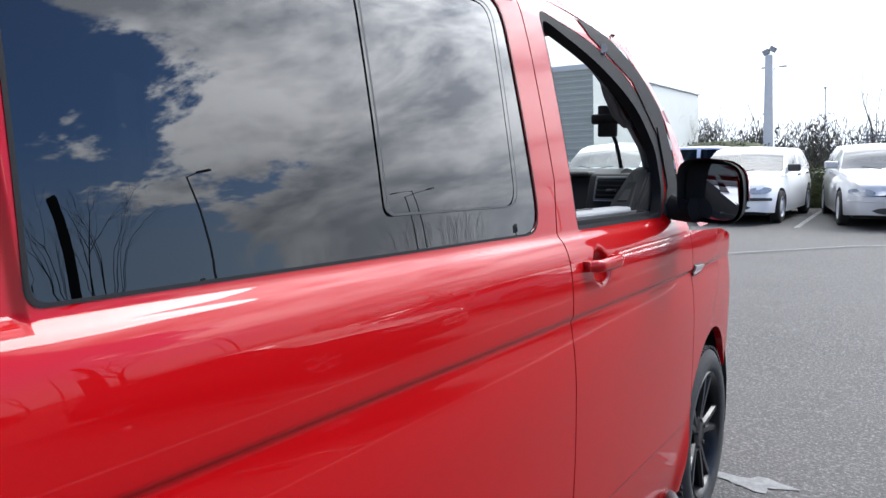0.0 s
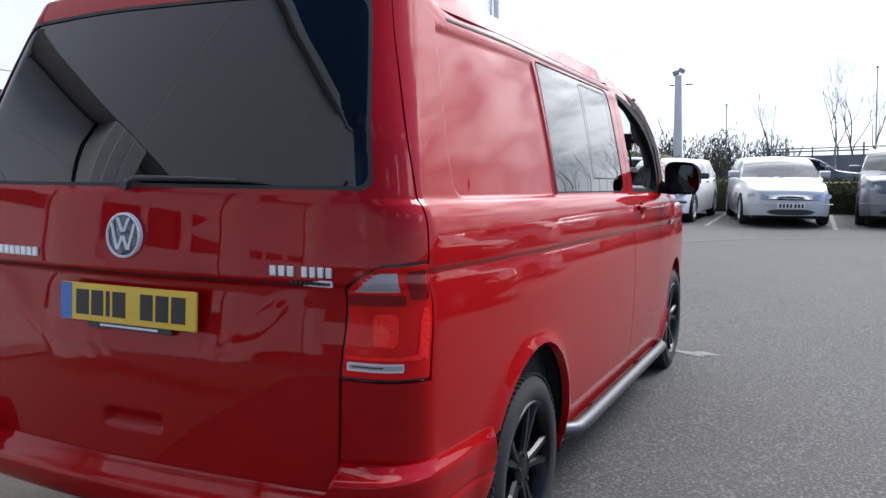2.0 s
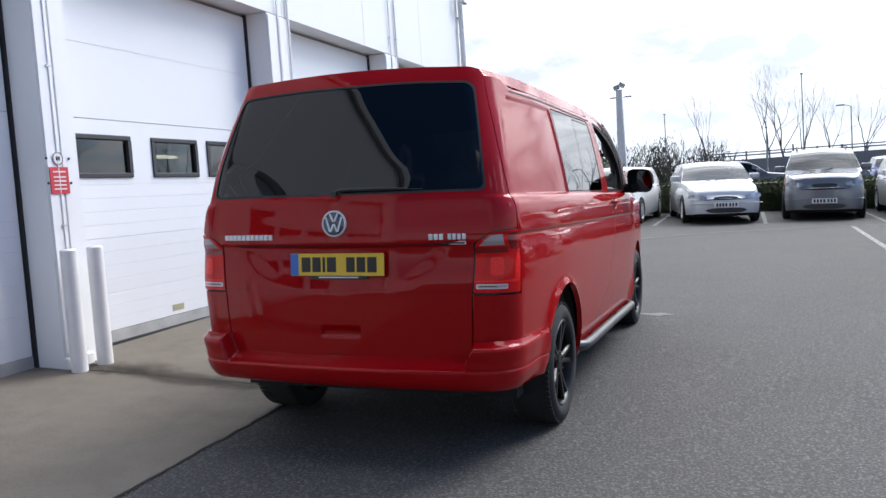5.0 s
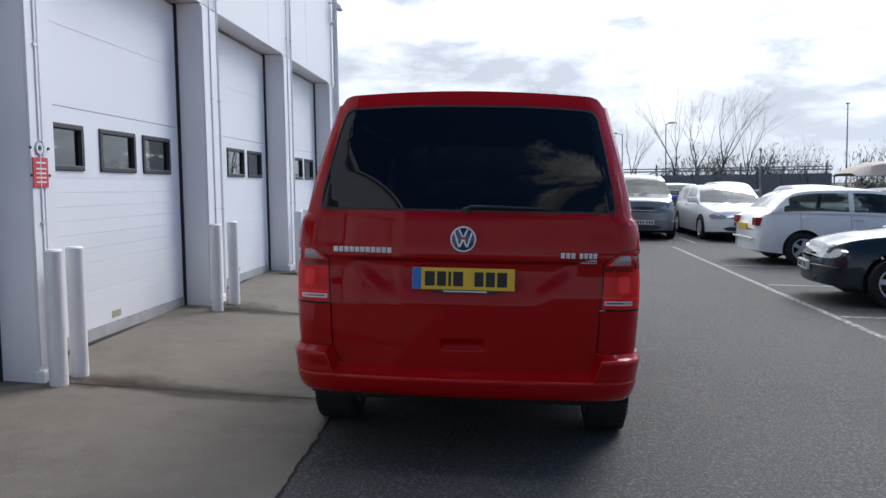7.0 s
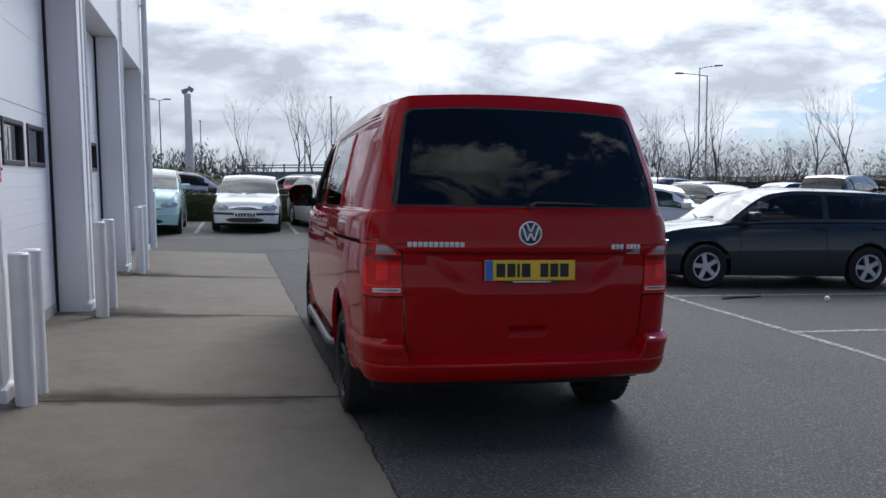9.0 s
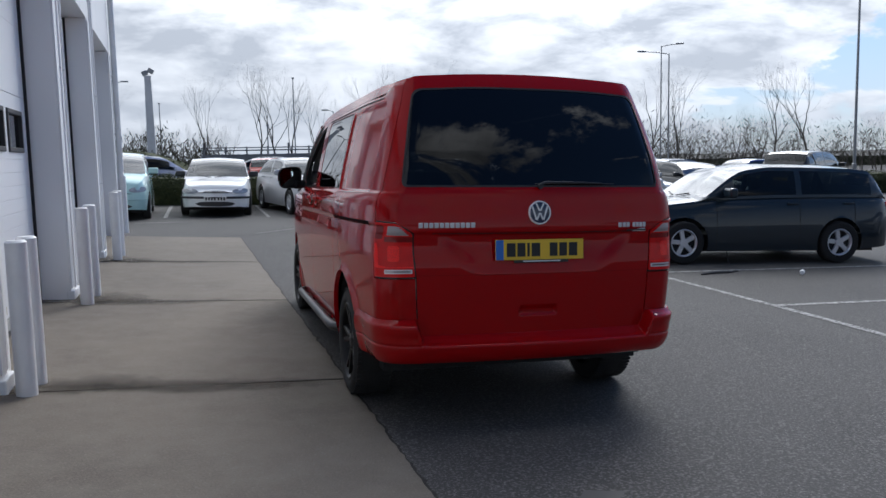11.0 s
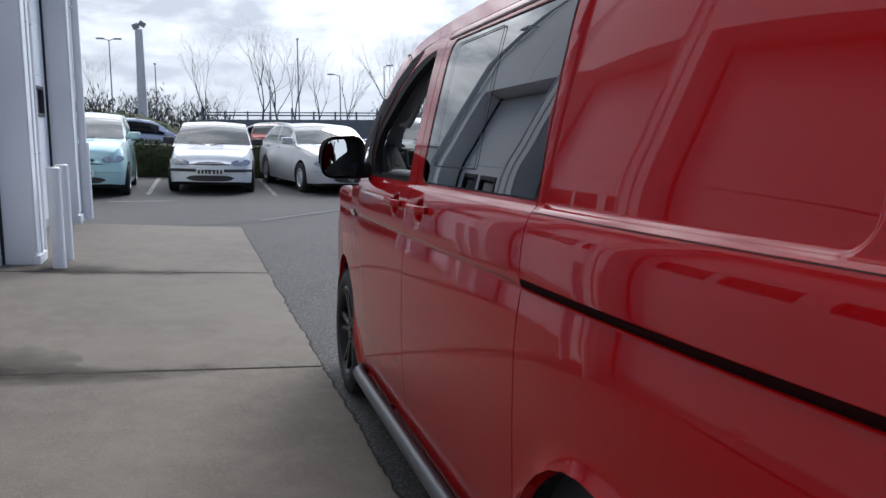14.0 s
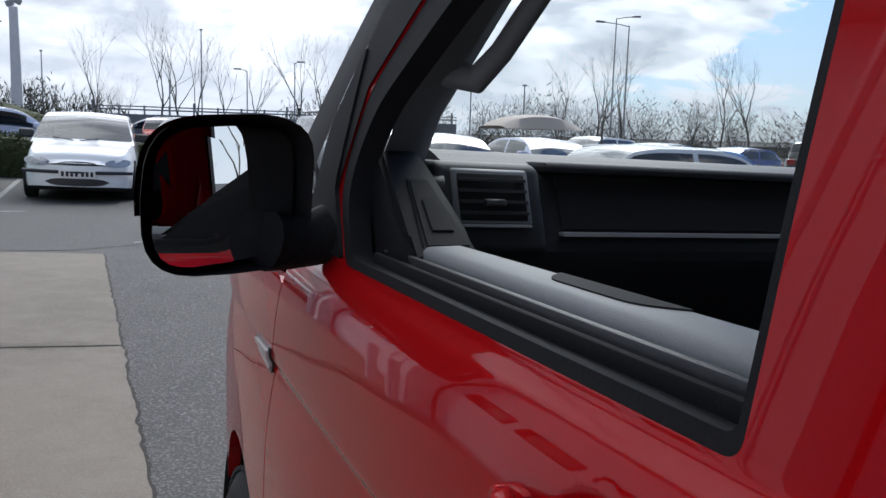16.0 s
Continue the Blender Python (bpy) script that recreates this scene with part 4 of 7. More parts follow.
vpart("small_print", box_bm(-0.10, 0.12, 0.0885, 0.092, 0.890, 0.896), M_BOLLARD, holder, "pale line of print")

ER = 0.0635
emblem = part("emblem", tube_bm([(0, 0, 0), (0, -0.010, 0), (0, -0.013, 0)], [ER, ER, ER - 0.006], 40), material("dark_blue_enamel", (0.010, 0.022, 0.06), 0.2, coat=1.0), tailgate, "round chrome emblem with a dark centre", smooth=True)
emblem.matrix_basis = Matrix.Translation(raked((-0.004, 0.112, 1.158))) @ Matrix.Rotation(radians(-5), 4, "X")
bm = bmesh.new()
ring = [[bm.verts.new((r * math.cos(a), y, r * math.sin(a))) for r, y in ((ER + 0.002, -0.004), (ER + 0.001, -0.016), (ER - 0.004, -0.018), (ER - 0.007, -0.012))] for a in (2 * math.pi * k / 40 for k in range(40))]
for k in range(40):
    a, b = ring[k], ring[(k + 1) % 40]
    for j in range(3):
        bm.faces.new((a[j], a[j + 1], b[j + 1], b[j]))
part("ring", bm, M_BOLLARD, emblem, "pale chrome ring", smooth=True)
# plain slanting bars fill the disc
for x0, z0, x1, z1 in ((-0.022, 0.050, -0.003, 0.010), (0.022, 0.050, 0.003, 0.010), (-0.044, 0.034, -0.021, -0.040), (0.044, 0.034, 0.021, -0.040), (-0.018, -0.040, -0.002, -0.002), (0.018, -0.040, 0.002, -0.002)):
    ln, ang = math.hypot(x1 - x0, z1 - z0), math.atan2(z1 - z0, x1 - x0)
    o = part("bar", box_bm(-ln / 2, ln / 2, -0.018, -0.011, -0.0043, 0.0043, 0.0015, 1), M_BOLLARD, emblem, "pale chrome bar")
    o.matrix_basis = Matrix.Translation(((x0 + x1) / 2, 0, (z0 + z1) / 2)) @ Matrix.Rotation(-ang, 4, "Y")

# lettering on the tailgate stands as plain chrome bars
def badge(x0, x1, z, h, n, mat=M_ALLOY, label="chrome badge bars"):
    b = None
    w = (x1 - x0) / n
    for k in range(n):
        xa, xb = x0 + k * w, x0 + (k + 1) * w - 0.006
        a = shell((xa + xb) / 2 / 0.98, z)
        vpart("badge", box_bm(xa, xb, a.y - 0.006, a.y + 0.004, z, z + h, 0.0015, 1), mat, tailgate, label, smooth=False)
    return b


badge(-0.678, -0.366, 1.080, 0.027, 11)
badge(0.488, 0.566, 1.071, 0.027, 3)
badge(0.582, 0.674, 1.071, 0.027, 4)
badge(0.540, 0.674, 1.047, 0.017, 1, M_BOLLARD, "white badge strip with dark print")
for k in range(9):
    vpart("print_bar", box_bm(0.548 + 0.0135 * k, 0.557 + 0.0135 * k, 0.126, 0.1455, 1.052, 1.059), M_BLACKINK, tailgate, "dark print bar", smooth=False)

wiper = vpart("rear_wiper", tube_bm([(0.0, 0.116, 1.308), (0.03, 0.122, 1.322), (0.20, 0.129, 1.323), (0.38, 0.136, 1.319)], [0.010, 0.009, 0.006, 0.004], 8), M_PLASTIC, tailgate, "black rear wiper arm")
vpart("blade", box_bm(-0.02, 0.46, 0.137, 0.146, 1.313, 1.318, 0.002, 1), M_RUBBER, wiper, "wiper blade")
vpart("pivot", tube_bm([(0.0, 0.118, 1.302), (0.0, 0.10, 1.302)], [0.016, 0.014], 14), M_PLASTIC, wiper, "wiper pivot cap")

M_SLOT = material("dark_maroon_slot", (0.014, 0.002, 0.002), 0.9, spec=0.05)
# sliding door rail and seams on the near side of the workshop
skin("door_rail", [on([(0.355, 1.093), (1.402, 1.093), (1.402, 1.111), (0.355, 1.111)])], M_SLOT, van, "dark sliding door rail slot", flip=-1, flange=0, out=0.0015)
skin("rail_lip", [on([(0.355, 1.086), (1.402, 1.086), (1.402, 1.092), (0.355, 1.092)])], M_RED, van, "red lip under the rail", flip=-1, flange=0.006, out=0.006)
skin("cover_seam", [on([(0.335, 1.262), (1.412, 1.262), (1.412, 1.2638), (0.335, 1.2638)])], M_UNDER, van, "thin seam under the window line", flip=-1, flange=0, out=0.001)
for flip in (1, -1):
    skin("rear_seam", [[(0.9225, 1.121), (0.9280, 1.121), (0.9270, 1.287), (0.9035, 1.5), (0.8815, 1.70), (0.8735, 1.835), (0.8685, 1.835), (0.8765, 1.70), (0.8985, 1.5), (0.9215, 1.287)]], M_UNDER, van, "dark tailgate gap", flip=flip, flange=0, out=-0.012)
    skin("lower_seam", [on([(2.60, 0.585), (3.60, 0.575), (3.60, 0.577), (2.60, 0.588)])], M_LENSDARK, van, "faint rubbing line", flip=flip, flange=0, out=0.0008)

# rubber round the tailgate glass
skin("glass_seal", [tailgate_pane(-0.001), tailgate_pane(0.010)], M_RUBBER, tailgate, "black seal round the rear window", flange=0, out=0.0005)
for side, flip in (("right", 1), ("left", -1)):
    y0, y1, y2, y3 = (1.332, 1.372, 2.482, 2.502) if side == "right" else (1.428, 1.478, 2.512, 2.528)
    outer = rounded([(y0 - 0.003, 1.288), (y2 + 0.003, 1.288), (y3 + 0.003, 1.791), (y1 - 0.003, 1.785)], [0.02, 0.07, 0.06, 0.02], 5)
    inner = rounded([(y0 + 0.003, 1.2925), (y2 - 0.002, 1.2925), (y3 - 0.002, 1.787), (y1 + 0.003, 1.781)], [0.02, 0.066, 0.056, 0.02], 5)
    skin("window_seal", [on(outer), on(inner)], M_FRAME, van, "black side window seal", flip=flip, flange=0, out=0.0012)

# door window: black rubber frame, inner trims
for flip in (1, -1):
    inner = rounded([(2.699, 1.294), (3.372, 1.294), (3.452, 1.375), (3.415, 1.475), (3.190, 1.612), (2.975, 1.712), (2.722, 1.768)], [0.01, 0.02, 0.05, 0.06, 0.14, 0.12, 0.05], 5)
    skin("door_window_frame", [door_top(DOOR_WIN, flip), door_top(inner, flip)], M_FRAME, van, "black door window surround", flip=flip, flange=0.03, out=-0.001)
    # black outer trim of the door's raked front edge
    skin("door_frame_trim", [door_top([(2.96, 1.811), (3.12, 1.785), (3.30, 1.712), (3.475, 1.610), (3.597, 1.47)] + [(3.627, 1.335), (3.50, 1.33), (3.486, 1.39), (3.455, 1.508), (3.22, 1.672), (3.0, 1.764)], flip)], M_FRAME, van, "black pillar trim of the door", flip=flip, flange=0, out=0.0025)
    # belt ledge of the inner door trim, with the window channel beside it
    bm = bmesh.new()
    add_box(bm, 0.775, 0.846, 2.64, 3.34, 1.255, 1.318, 0.014, 3)
    if flip < 0:
        bmesh.ops.scale(bm, vec=(-1, 1, 1), verts=bm.verts)
    trim = vpart("door_trim", bm, M_LEDGE, van, "grey inner door ledge")
    # no hollow is cut: a near-black plate imitates the shade in a grip recess
    bm = prism_bm(rounded([(0.787, 2.87), (0.818, 2.90), (0.818, 3.03), (0.787, 3.06)], [0.004, 0.02, 0.02, 0.004], 5), 0.004, "z")
    bmesh.ops.translate(bm, vec=(0, 0, 1.3155), verts=bm.verts)
    if flip < 0:
        bmesh.ops.scale(bm, vec=(-1, 1, 1), verts=bm.verts)
    vpart("grip_recess", bm, M_UNDER, trim, "flat dark insert painted as the shade of a grip recess", smooth=False)
    bm = box_bm(0.79, 0.85, 2.62, 3.56, 0.45, 1.254, 0.02, 2)
    if flip < 0:
        bmesh.ops.scale(bm, vec=(-1, 1, 1), verts=bm.verts)
    vpart("door_card", bm, M_INSIDE, van, "dark door lining")
    for k in range(2):
        bm = box_bm(0.852 + 0.014 * k, 0.861 + 0.014 * k, 2.68, 3.36, 1.275, 1.308 - 0.006 * k, 0.003, 2)
        if flip < 0:
            bmesh.ops.scale(bm, vec=(-1, 1, 1), verts=bm.verts)
        vpart("window_channel", bm, M_FRAME if k else M_PLASTIC, van, "felt window channel strip")
    # pillar lining and grab handle
    bm = bmesh.new()
    pts = [((0.838, 3.53, 1.34), (0.735, 3.64, 1.33)), ((0.832, 3.42, 1.47), (0.735, 3.51, 1.48)), ((0.808, 3.20, 1.62), (0.72, 3.30, 1.64)), ((0.772, 2.98, 1.735), (0.69, 3.05, 1.77)), ((0.725, 2.70, 1.79), (0.62, 2.72, 1.83)), ((0.715, 2.3, 1.80), (0.61, 2.3, 1.84))]
    if flip > 0:
        pts = [((a[0] - 0.006, a[1] + 0.05, a[2] + 0.01), (b[0] + 0.040, b[1] + 0.05, b[2] + 0.01)) for a, b in pts]
    rows = [[bm.verts.new((a[0] * flip, a[1], a[2])), bm.verts.new(((a[0] * 0.5 + b[0] * 0.5) * flip, a[1] * 0.75 + b[1] * 0.25, (a[2] + b[2]) / 2 - 0.004)), bm.verts.new((b[0] * flip, b[1], b[2])), bm.verts.new(((b[0] + 0.03) * flip, b[1] + 0.05, b[2] + 0.02))] for a, b in pts]
    for a, b in zip(rows, rows[1:]):
        for i in range(3):
            bm.faces.new((a[i], a[i + 1], b[i + 1], b[i]))
    vpart("pillar_trim", bm, M_TRIM, van, "pale grey inner pillar trim")
    g = [(0.785 * flip, 3.385, 1.530), (0.752 * flip, 3.355, 1.520), (0.740 * flip, 3.315, 1.550), (0.732 * flip, 3.22, 1.620), (0.718 * flip, 3.10, 1.693), (0.715 * flip, 3.03, 1.742), (0.73 * flip, 3.0, 1.765)]
    if flip > 0:
        g = [(0.800, 3.47, 1.585), (0.778, 3.41, 1.575), (0.772, 3.34, 1.598), (0.774, 3.25, 1.650), (0.779, 3.19, 1.705), (0.784, 3.15, 1.745), (0.80, 3.12, 1.765)]
    vpart("grab_handle", tube_bm(g, [0.019, 0.018, 0.0145, 0.0135, 0.0135, 0.015, 0.018], 12), M_TRIM, van, "grey pillar grab handle")
    # black sail piece that holds the mirror
    tri = [(3.392, 1.288), (3.625, 1.288), (3.598, 1.46), (3.50, 1.57), (3.495, 1.375)]
    skin("mirror_sail", [on(rounded(tri, 0.015, 3))], M_FRAME, van, "black mirror mounting panel", flip=flip, flange=0.01, out=0.006)
    # sloping corner trim with a small switch panel
    low_in, low_out, top_in, top_out = (Vector(q) for q in ((0.758, 3.285, 1.302), (0.862, 3.255, 1.305), (0.785, 3.455, 1.425), (0.850, 3.435, 1.425)))
    bm = bmesh.new()
    for q in (low_in, low_out, top_in, top_out, Vector((0.745, 3.60, 1.24)), Vector((0.862, 3.60, 1.24)), Vector((0.765, 3.56, 1.44)), Vector((0.85, 3.56, 1.44)), Vector((0.758, 3.27, 1.25)), Vector((0.862, 3.24, 1.25))):
        bm.verts.new(q)
    bmesh.ops.convex_hull(bm, input=bm.verts)
    bmesh.ops.bevel(bm, geom=list(bm.edges), offset=0.006, segments=2, affect="EDGES")
    bmesh.ops.scale(bm, vec=(flip, 1, 1), verts=bm.verts)
    corner = vpart("corner_trim", bm, M_FRAME, van, "dark grey inner corner trim")
    nrm = (low_out - low_in).cross(top_in - low_in).normalized()
    nrm = nrm if nrm.y < 0 else -nrm

    def plate_on(name, loop, lift, mat, label):
        b2 = bmesh.new()
        vs = []
        for u, v in loop:
            q = low_in.lerp(low_out, u).lerp(top_in.lerp(top_out, u), v) + nrm * lift
            vs.append(b2.verts.new((q.x * flip, q.y, q.z)))
        b2.faces.new(vs)
        rr = bmesh.ops.extrude_face_region(b2, geom=list(b2.faces))
        bmesh.ops.translate(b2, verts=[e for e in rr["geom"] if isinstance(e, bmesh.types.BMVert)], vec=(-nrm.x * flip * 0.006, -nrm.y * 0.006, -nrm.z * 0.006))
        return vpart(name, b2, mat, corner, label, smooth=False)
    plate_on("seam", [(0.10, 0.06), (0.80, 0.06), (0.62, 0.72), (0.22, 0.72)], 0.002, M_UNDER, "dark seam of the switch panel")
    plate_on("switch_panel", [(0.14, 0.10), (0.75, 0.10), (0.60, 0.69), (0.25, 0.69)], 0.004, M_FRAME, "dark grey switch panel")
    plate_on("switch", [(0.27, 0.22), (0.60, 0.22), (0.54, 0.50), (0.31, 0.50)], 0.006, M_UNDER, "black window switch")

# door handles
def handle(y, flip, parent):
    """A flat grip with rounded ends on two feet."""
    bm = bmesh.new()
    rings = []
    n = 18
    for k in range(n + 1):
        t = k / n
        yy = y + 0.106 - 0.212 * t
        end = min(t, 1 - t)
        grow = min(1.0, math.sqrt(max(0.0, end / 0.10))) if end < 0.10 else 1.0
        out = 0.946 + 0.019 * step01(end, 0.0, 0.22)
        hh, hd = 0.0160 * (0.35 + 0.65 * grow) * (1.0 - 0.12 * t), 0.0115 * (0.5 + 0.5 * grow)
        ring = []
        for i in range(14):
            a = 2 * math.pi * i / 14
            ca, sa = math.cos(a), math.sin(a)
            ring.append(bm.verts.new((flip * (out + hd * math.copysign(abs(ca) ** 0.7, ca)), yy, 1.205 - 0.002 * t + hh * math.copysign(abs(sa) ** 0.7, sa))))
        rings.append(ring)
    for a, b in zip(rings, rings[1:]):
        for i in range(14):
            bm.faces.new((a[i], a[(i + 1) % 14], b[(i + 1) % 14], b[i]))
    bm.faces.new(rings[0])
    bm.faces.new(rings[-1])
    h = vpart("door_handle", bm, M_RED, parent, "red door handle")
    for dy in (0.092, -0.092):
        vpart("foot", box_bm(min(0.925 * flip, 0.955 * flip), max(0.925 * flip, 0.955 * flip), y + dy - 0.014, y + dy + 0.014, 1.191, 1.217, 0.006, 2), M_RED, h, "handle foot")
    return h


for flip in (1, -1):
    handle(2.745, flip, van)
handle(2.375, -1, van)

# side repeaters on the wings
for flip in (1, -1):
    skin("side_repeater", [on(rounded([(3.652, 1.078), (3.775, 1.082), (3.79, 1.104), (3.656, 1.110)], 0.008, 3))], M_LENSCLEAR, van, "clear side repeater", flip=flip, flange=0.012, out=0.008)
    skin("repeater_edge", [on(rounded([(3.648, 1.073), (3.78, 1.077), (3.797, 1.108), (3.652, 1.115)], 0.008, 3))], M_BLACKGLOSS, van, "black repeater edge", flip=flip, flange=0.008, out=0.004)


# mirrors
def mirror(flip):
    bm = bmesh.new()
    rows = []
    n, m = 28, 10
    for j in range(m + 1):
        t = j / m                              # from the open back edge round to the front
        y = 3.405 + 0.15 * math.sin(t * math.pi / 2)
        sc = max(0.001, math.cos(t * math.pi / 2)) ** 0.55
        ring = []
        for i in range(n):
            a = 2 * math.pi * i / n
            e = 0.56
            cx = math.copysign(abs(math.cos(a)) ** e, math.cos(a)) * 0.104
            cz = math.copysign(abs(math.sin(a)) ** e, math.sin(a)) * 0.095
            slant = 0.22 * cx * (1 if cz > 0 else 0.6)
            ring.append(bm.verts.new((flip * (1.040 + (cx - 0.10 * max(cz, 0) * 0.5) * (0.35 + 0.65 * sc)), y - 0.25 * cx * (1 - t), 1.364 + (cz - slant * 0.35) * (0.3 + 0.7 * sc))))
        rows.append(ring)
    for a, b in zip(rows, rows[1:]):
        for i in range(n):
            bm.faces.new((a[i], a[(i + 1) % n], b[(i + 1) % n], b[i]))
    bm.faces.new(rows[-1])
    house = vpart("wing_mirror", bm, M_FRAME, van, "black wing mirror with a red cap")
    # red cap over the front and outer half
    bm = bmesh.new()
    rows = []
    for j in range(2, m + 1):
        t = j / m
        y = 3.405 + 0.158 * math.sin(t * math.pi / 2)
        sc = max(0.001, math.cos(t * math.pi / 2)) ** 0.55
        ring = []
        for i in range(-7, 15):
            a = math.radians(i * 10 + 20)
            e = 0.56
            cx = math.copysign(abs(math.cos(a)) ** e, math.cos(a)) * 0.109
            cz = math.copysign(abs(math.sin(a)) ** e, math.sin(a)) * 0.099
            cz = max(cz, -0.02)
            ring.append(bm.verts.new((flip * (1.040 + (cx - 0.10 * max(cz, 0) * 0.5) * (0.37 + 0.65 * sc)), y - 0.25 * cx * (1 - t), 1.364 + (cz - 0.22 * cx * 0.35) * (0.32 + 0.7 * sc))))
        rows.append(ring)
    for a, b in zip(rows, rows[1:]):
        for i in range(len(a) - 1):
            bm.faces.new((a[i], a[i + 1], b[i + 1], b[i]))
    vpart("mirror_cap", bm, M_RED, house, "red mirror cap")
    # glass, set back in the housing
    out = []
    for i in range(28):
        a = 2 * math.pi * i / 28
        cx = math.copysign(abs(math.cos(a)) ** 0.5, math.cos(a)) * 0.092
        cz = math.copysign(abs(math.sin(a)) ** 0.5, math.sin(a)) * 0.084
        out.append((flip * (1.040 + cx - 0.05 * max(cz, 0)), 3.440 - 0.61 * cx + 0.09 * cz, 1.364 + cz - 0.077 * cx))
    bm = bmesh.new()
    vs = [bm.verts.new(p) for p in out]
    bm.faces.new(vs)
    r = bmesh.ops.extrude_face_region(bm, geom=list(bm.faces))
    bmesh.ops.translate(bm, verts=[g for g in r["geom"] if isinstance(g, bmesh.types.BMVert)], vec=(0, 0.01, 0))
    vpart("mirror_glass", bm, M_MIRROR, house, "mirror glass", smooth=False)
    arm = tube_bm([(0.90 * flip, 3.47, 1.315), (0.93 * flip, 3.47, 1.305), (0.965 * flip, 3.46, 1.30), (0.99 * flip, 3.45, 1.305)], [0.040, 0.036, 0.034, 0.04], 12)
    vpart("mirror_arm", arm, M_FRAME, house, "black mirror arm")


mirror(1)
mirror(-1)


# wheels
def wheel(x_out, y, flip):
    """A wheel with its outer face at x_out."""
    w = new("wheel")
    w.parent = van
    w.location = (0, y, HUB)
    R, wd, rim = 0.335, 0.235, 0.243
    prof = [(x_out - wd, rim - 0.004), (x_out - wd - 0.004, rim + 0.04), (x_out - wd + 0.012, R - 0.012), (x_out - wd + 0.035, R), (x_out - wd * 0.5, R + 0.002), (x_out - 0.035, R), (x_out - 0.014, R - 0.012), (x_out - 0.002, R - 0.035), (x_out + 0.004, rim + 0.045), (x_out - 0.001, rim + 0.012), (x_out - 0.012, rim - 0.004)]

    def lathe(prof, n=56, closed=False):
        bm = bmesh.new()
        rows = [[bm.verts.new((flip * px, pr * math.sin(a), pr * math.cos(a))) for px, pr in prof] for a in (2 * math.pi * k / n for k in range(n))]
        for k in range(n):
            a, b = rows[k], rows[(k + 1) % n]
            for j in range(len(prof) - (0 if closed else 1)):
                bm.faces.new((a[j], a[(j + 1) % len(prof)], b[(j + 1) % len(prof)], b[j]))
        return bm
    tyre = part("tyre", lathe(prof), M_TYRE, w, "black tyre", smooth=True)
    bm = bmesh.new()
    for k in range(72):
        a = 2 * math.pi * k / 72
        for s0, s1, tw in ((x_out - 0.075, x_out - 0.012, 0.02), (x_out - wd + 0.012, x_out - wd + 0.075, -0.02)):
            add_box(bm, min(flip * s0, flip * s1), max(flip * s0, flip * s1), -0.0085, 0.0085, R - 0.006, R + 0.003, m=Matrix.Rotation(a + tw, 4, "X"))
    tagged(part("tread", bm, M_TYRE, tyre, "worn rubber tread blocks"), kind="stuff")
    rm = part("rim", lathe([(x_out - 0.010, rim), (x_out - 0.004, rim - 0.006), (x_out - 0.010, rim - 0.016), (x_out - 0.035, rim - 0.028), (x_out - wd + 0.02, rim - 0.03), (x_out - wd, rim - 0.006)]), M_RIMBLACK, w, "gloss black alloy rim", smooth=True)
    for k in range(5):
        a0 = 2 * math.pi * k / 5 + 0.3
        bm = bmesh.new()
        for off in (-0.20, 0.20):
            # two ribs that spread from the hub
            p = [(0.055, a0 + off * 0.9), (0.13, a0 + off * 0.75), (0.225, a0 + off * 0.95)]
            rows = []
            for r, a in p:
                c = Vector((0, r * math.sin(a), r * math.cos(a)))
                tdir = Vector((0, math.cos(a), -math.sin(a)))
                hw = 0.017
                xo = x_out - 0.035 + 0.02 * (r / 0.23)
                rows.append([c + tdir * hw + Vector((flip * (xo - 0.012), 0, 0)), c + tdir * hw * 0.55 + Vector((flip * xo, 0, 0)), c - tdir * hw * 0.55 + Vector((flip * xo, 0, 0)), c - tdir * hw + Vector((flip * (xo - 0.012), 0, 0)), c - tdir * hw + Vector((flip * (xo - 0.035), 0, 0)), c + tdir * hw + Vector((flip * (xo - 0.035), 0, 0))])
            vr = [[bm.verts.new(q) for q in row] for row in rows]
            for a_, b_ in zip(vr, vr[1:]):
                for j in range(6):
                    bm.faces.new((a_[j], a_[(j + 1) % 6], b_[(j + 1) % 6], b_[j]))
        part("spoke", bm, M_RIMBLACK, rm, "gloss black double spoke")
    hub = part("hub", tube_bm([(flip * (x_out - 0.08), 0, 0), (flip * (x_out - 0.034), 0, 0), (flip * (x_out - 0.024), 0, 0)], [0.072, 0.07, 0.05], 24), M_RIMBLACK, rm, "black hub", smooth=True)
    for k in range(5):
        a = 2 * math.pi * k / 5
        part("wheel_bolt", tube_bm([(flip * (x_out - 0.035), 0.052 * math.sin(a), 0.052 * math.cos(a)), (flip * (x_out - 0.020), 0.052 * math.sin(a), 0.052 * math.cos(a))], 0.008, 8), M_RUBBER, rm, "dark wheel bolt")
    part("brake_disc", tube_bm([(flip * (x_out - 0.14), 0, 0), (flip * (x_out - 0.125), 0, 0)], 0.165, 32), material("brake_disc_steel", (0.16, 0.16, 0.16), 0.5, 0.8) if "brake_disc_steel" not in bpy.data.materials else bpy.data.materials["brake_disc_steel"], w, "brake disc", smooth=True)
    return w


for y in (REAR_AXLE, FRONT_AXLE):
    wheel(0.925, y, 1)
    wheel(0.925, y, -1)

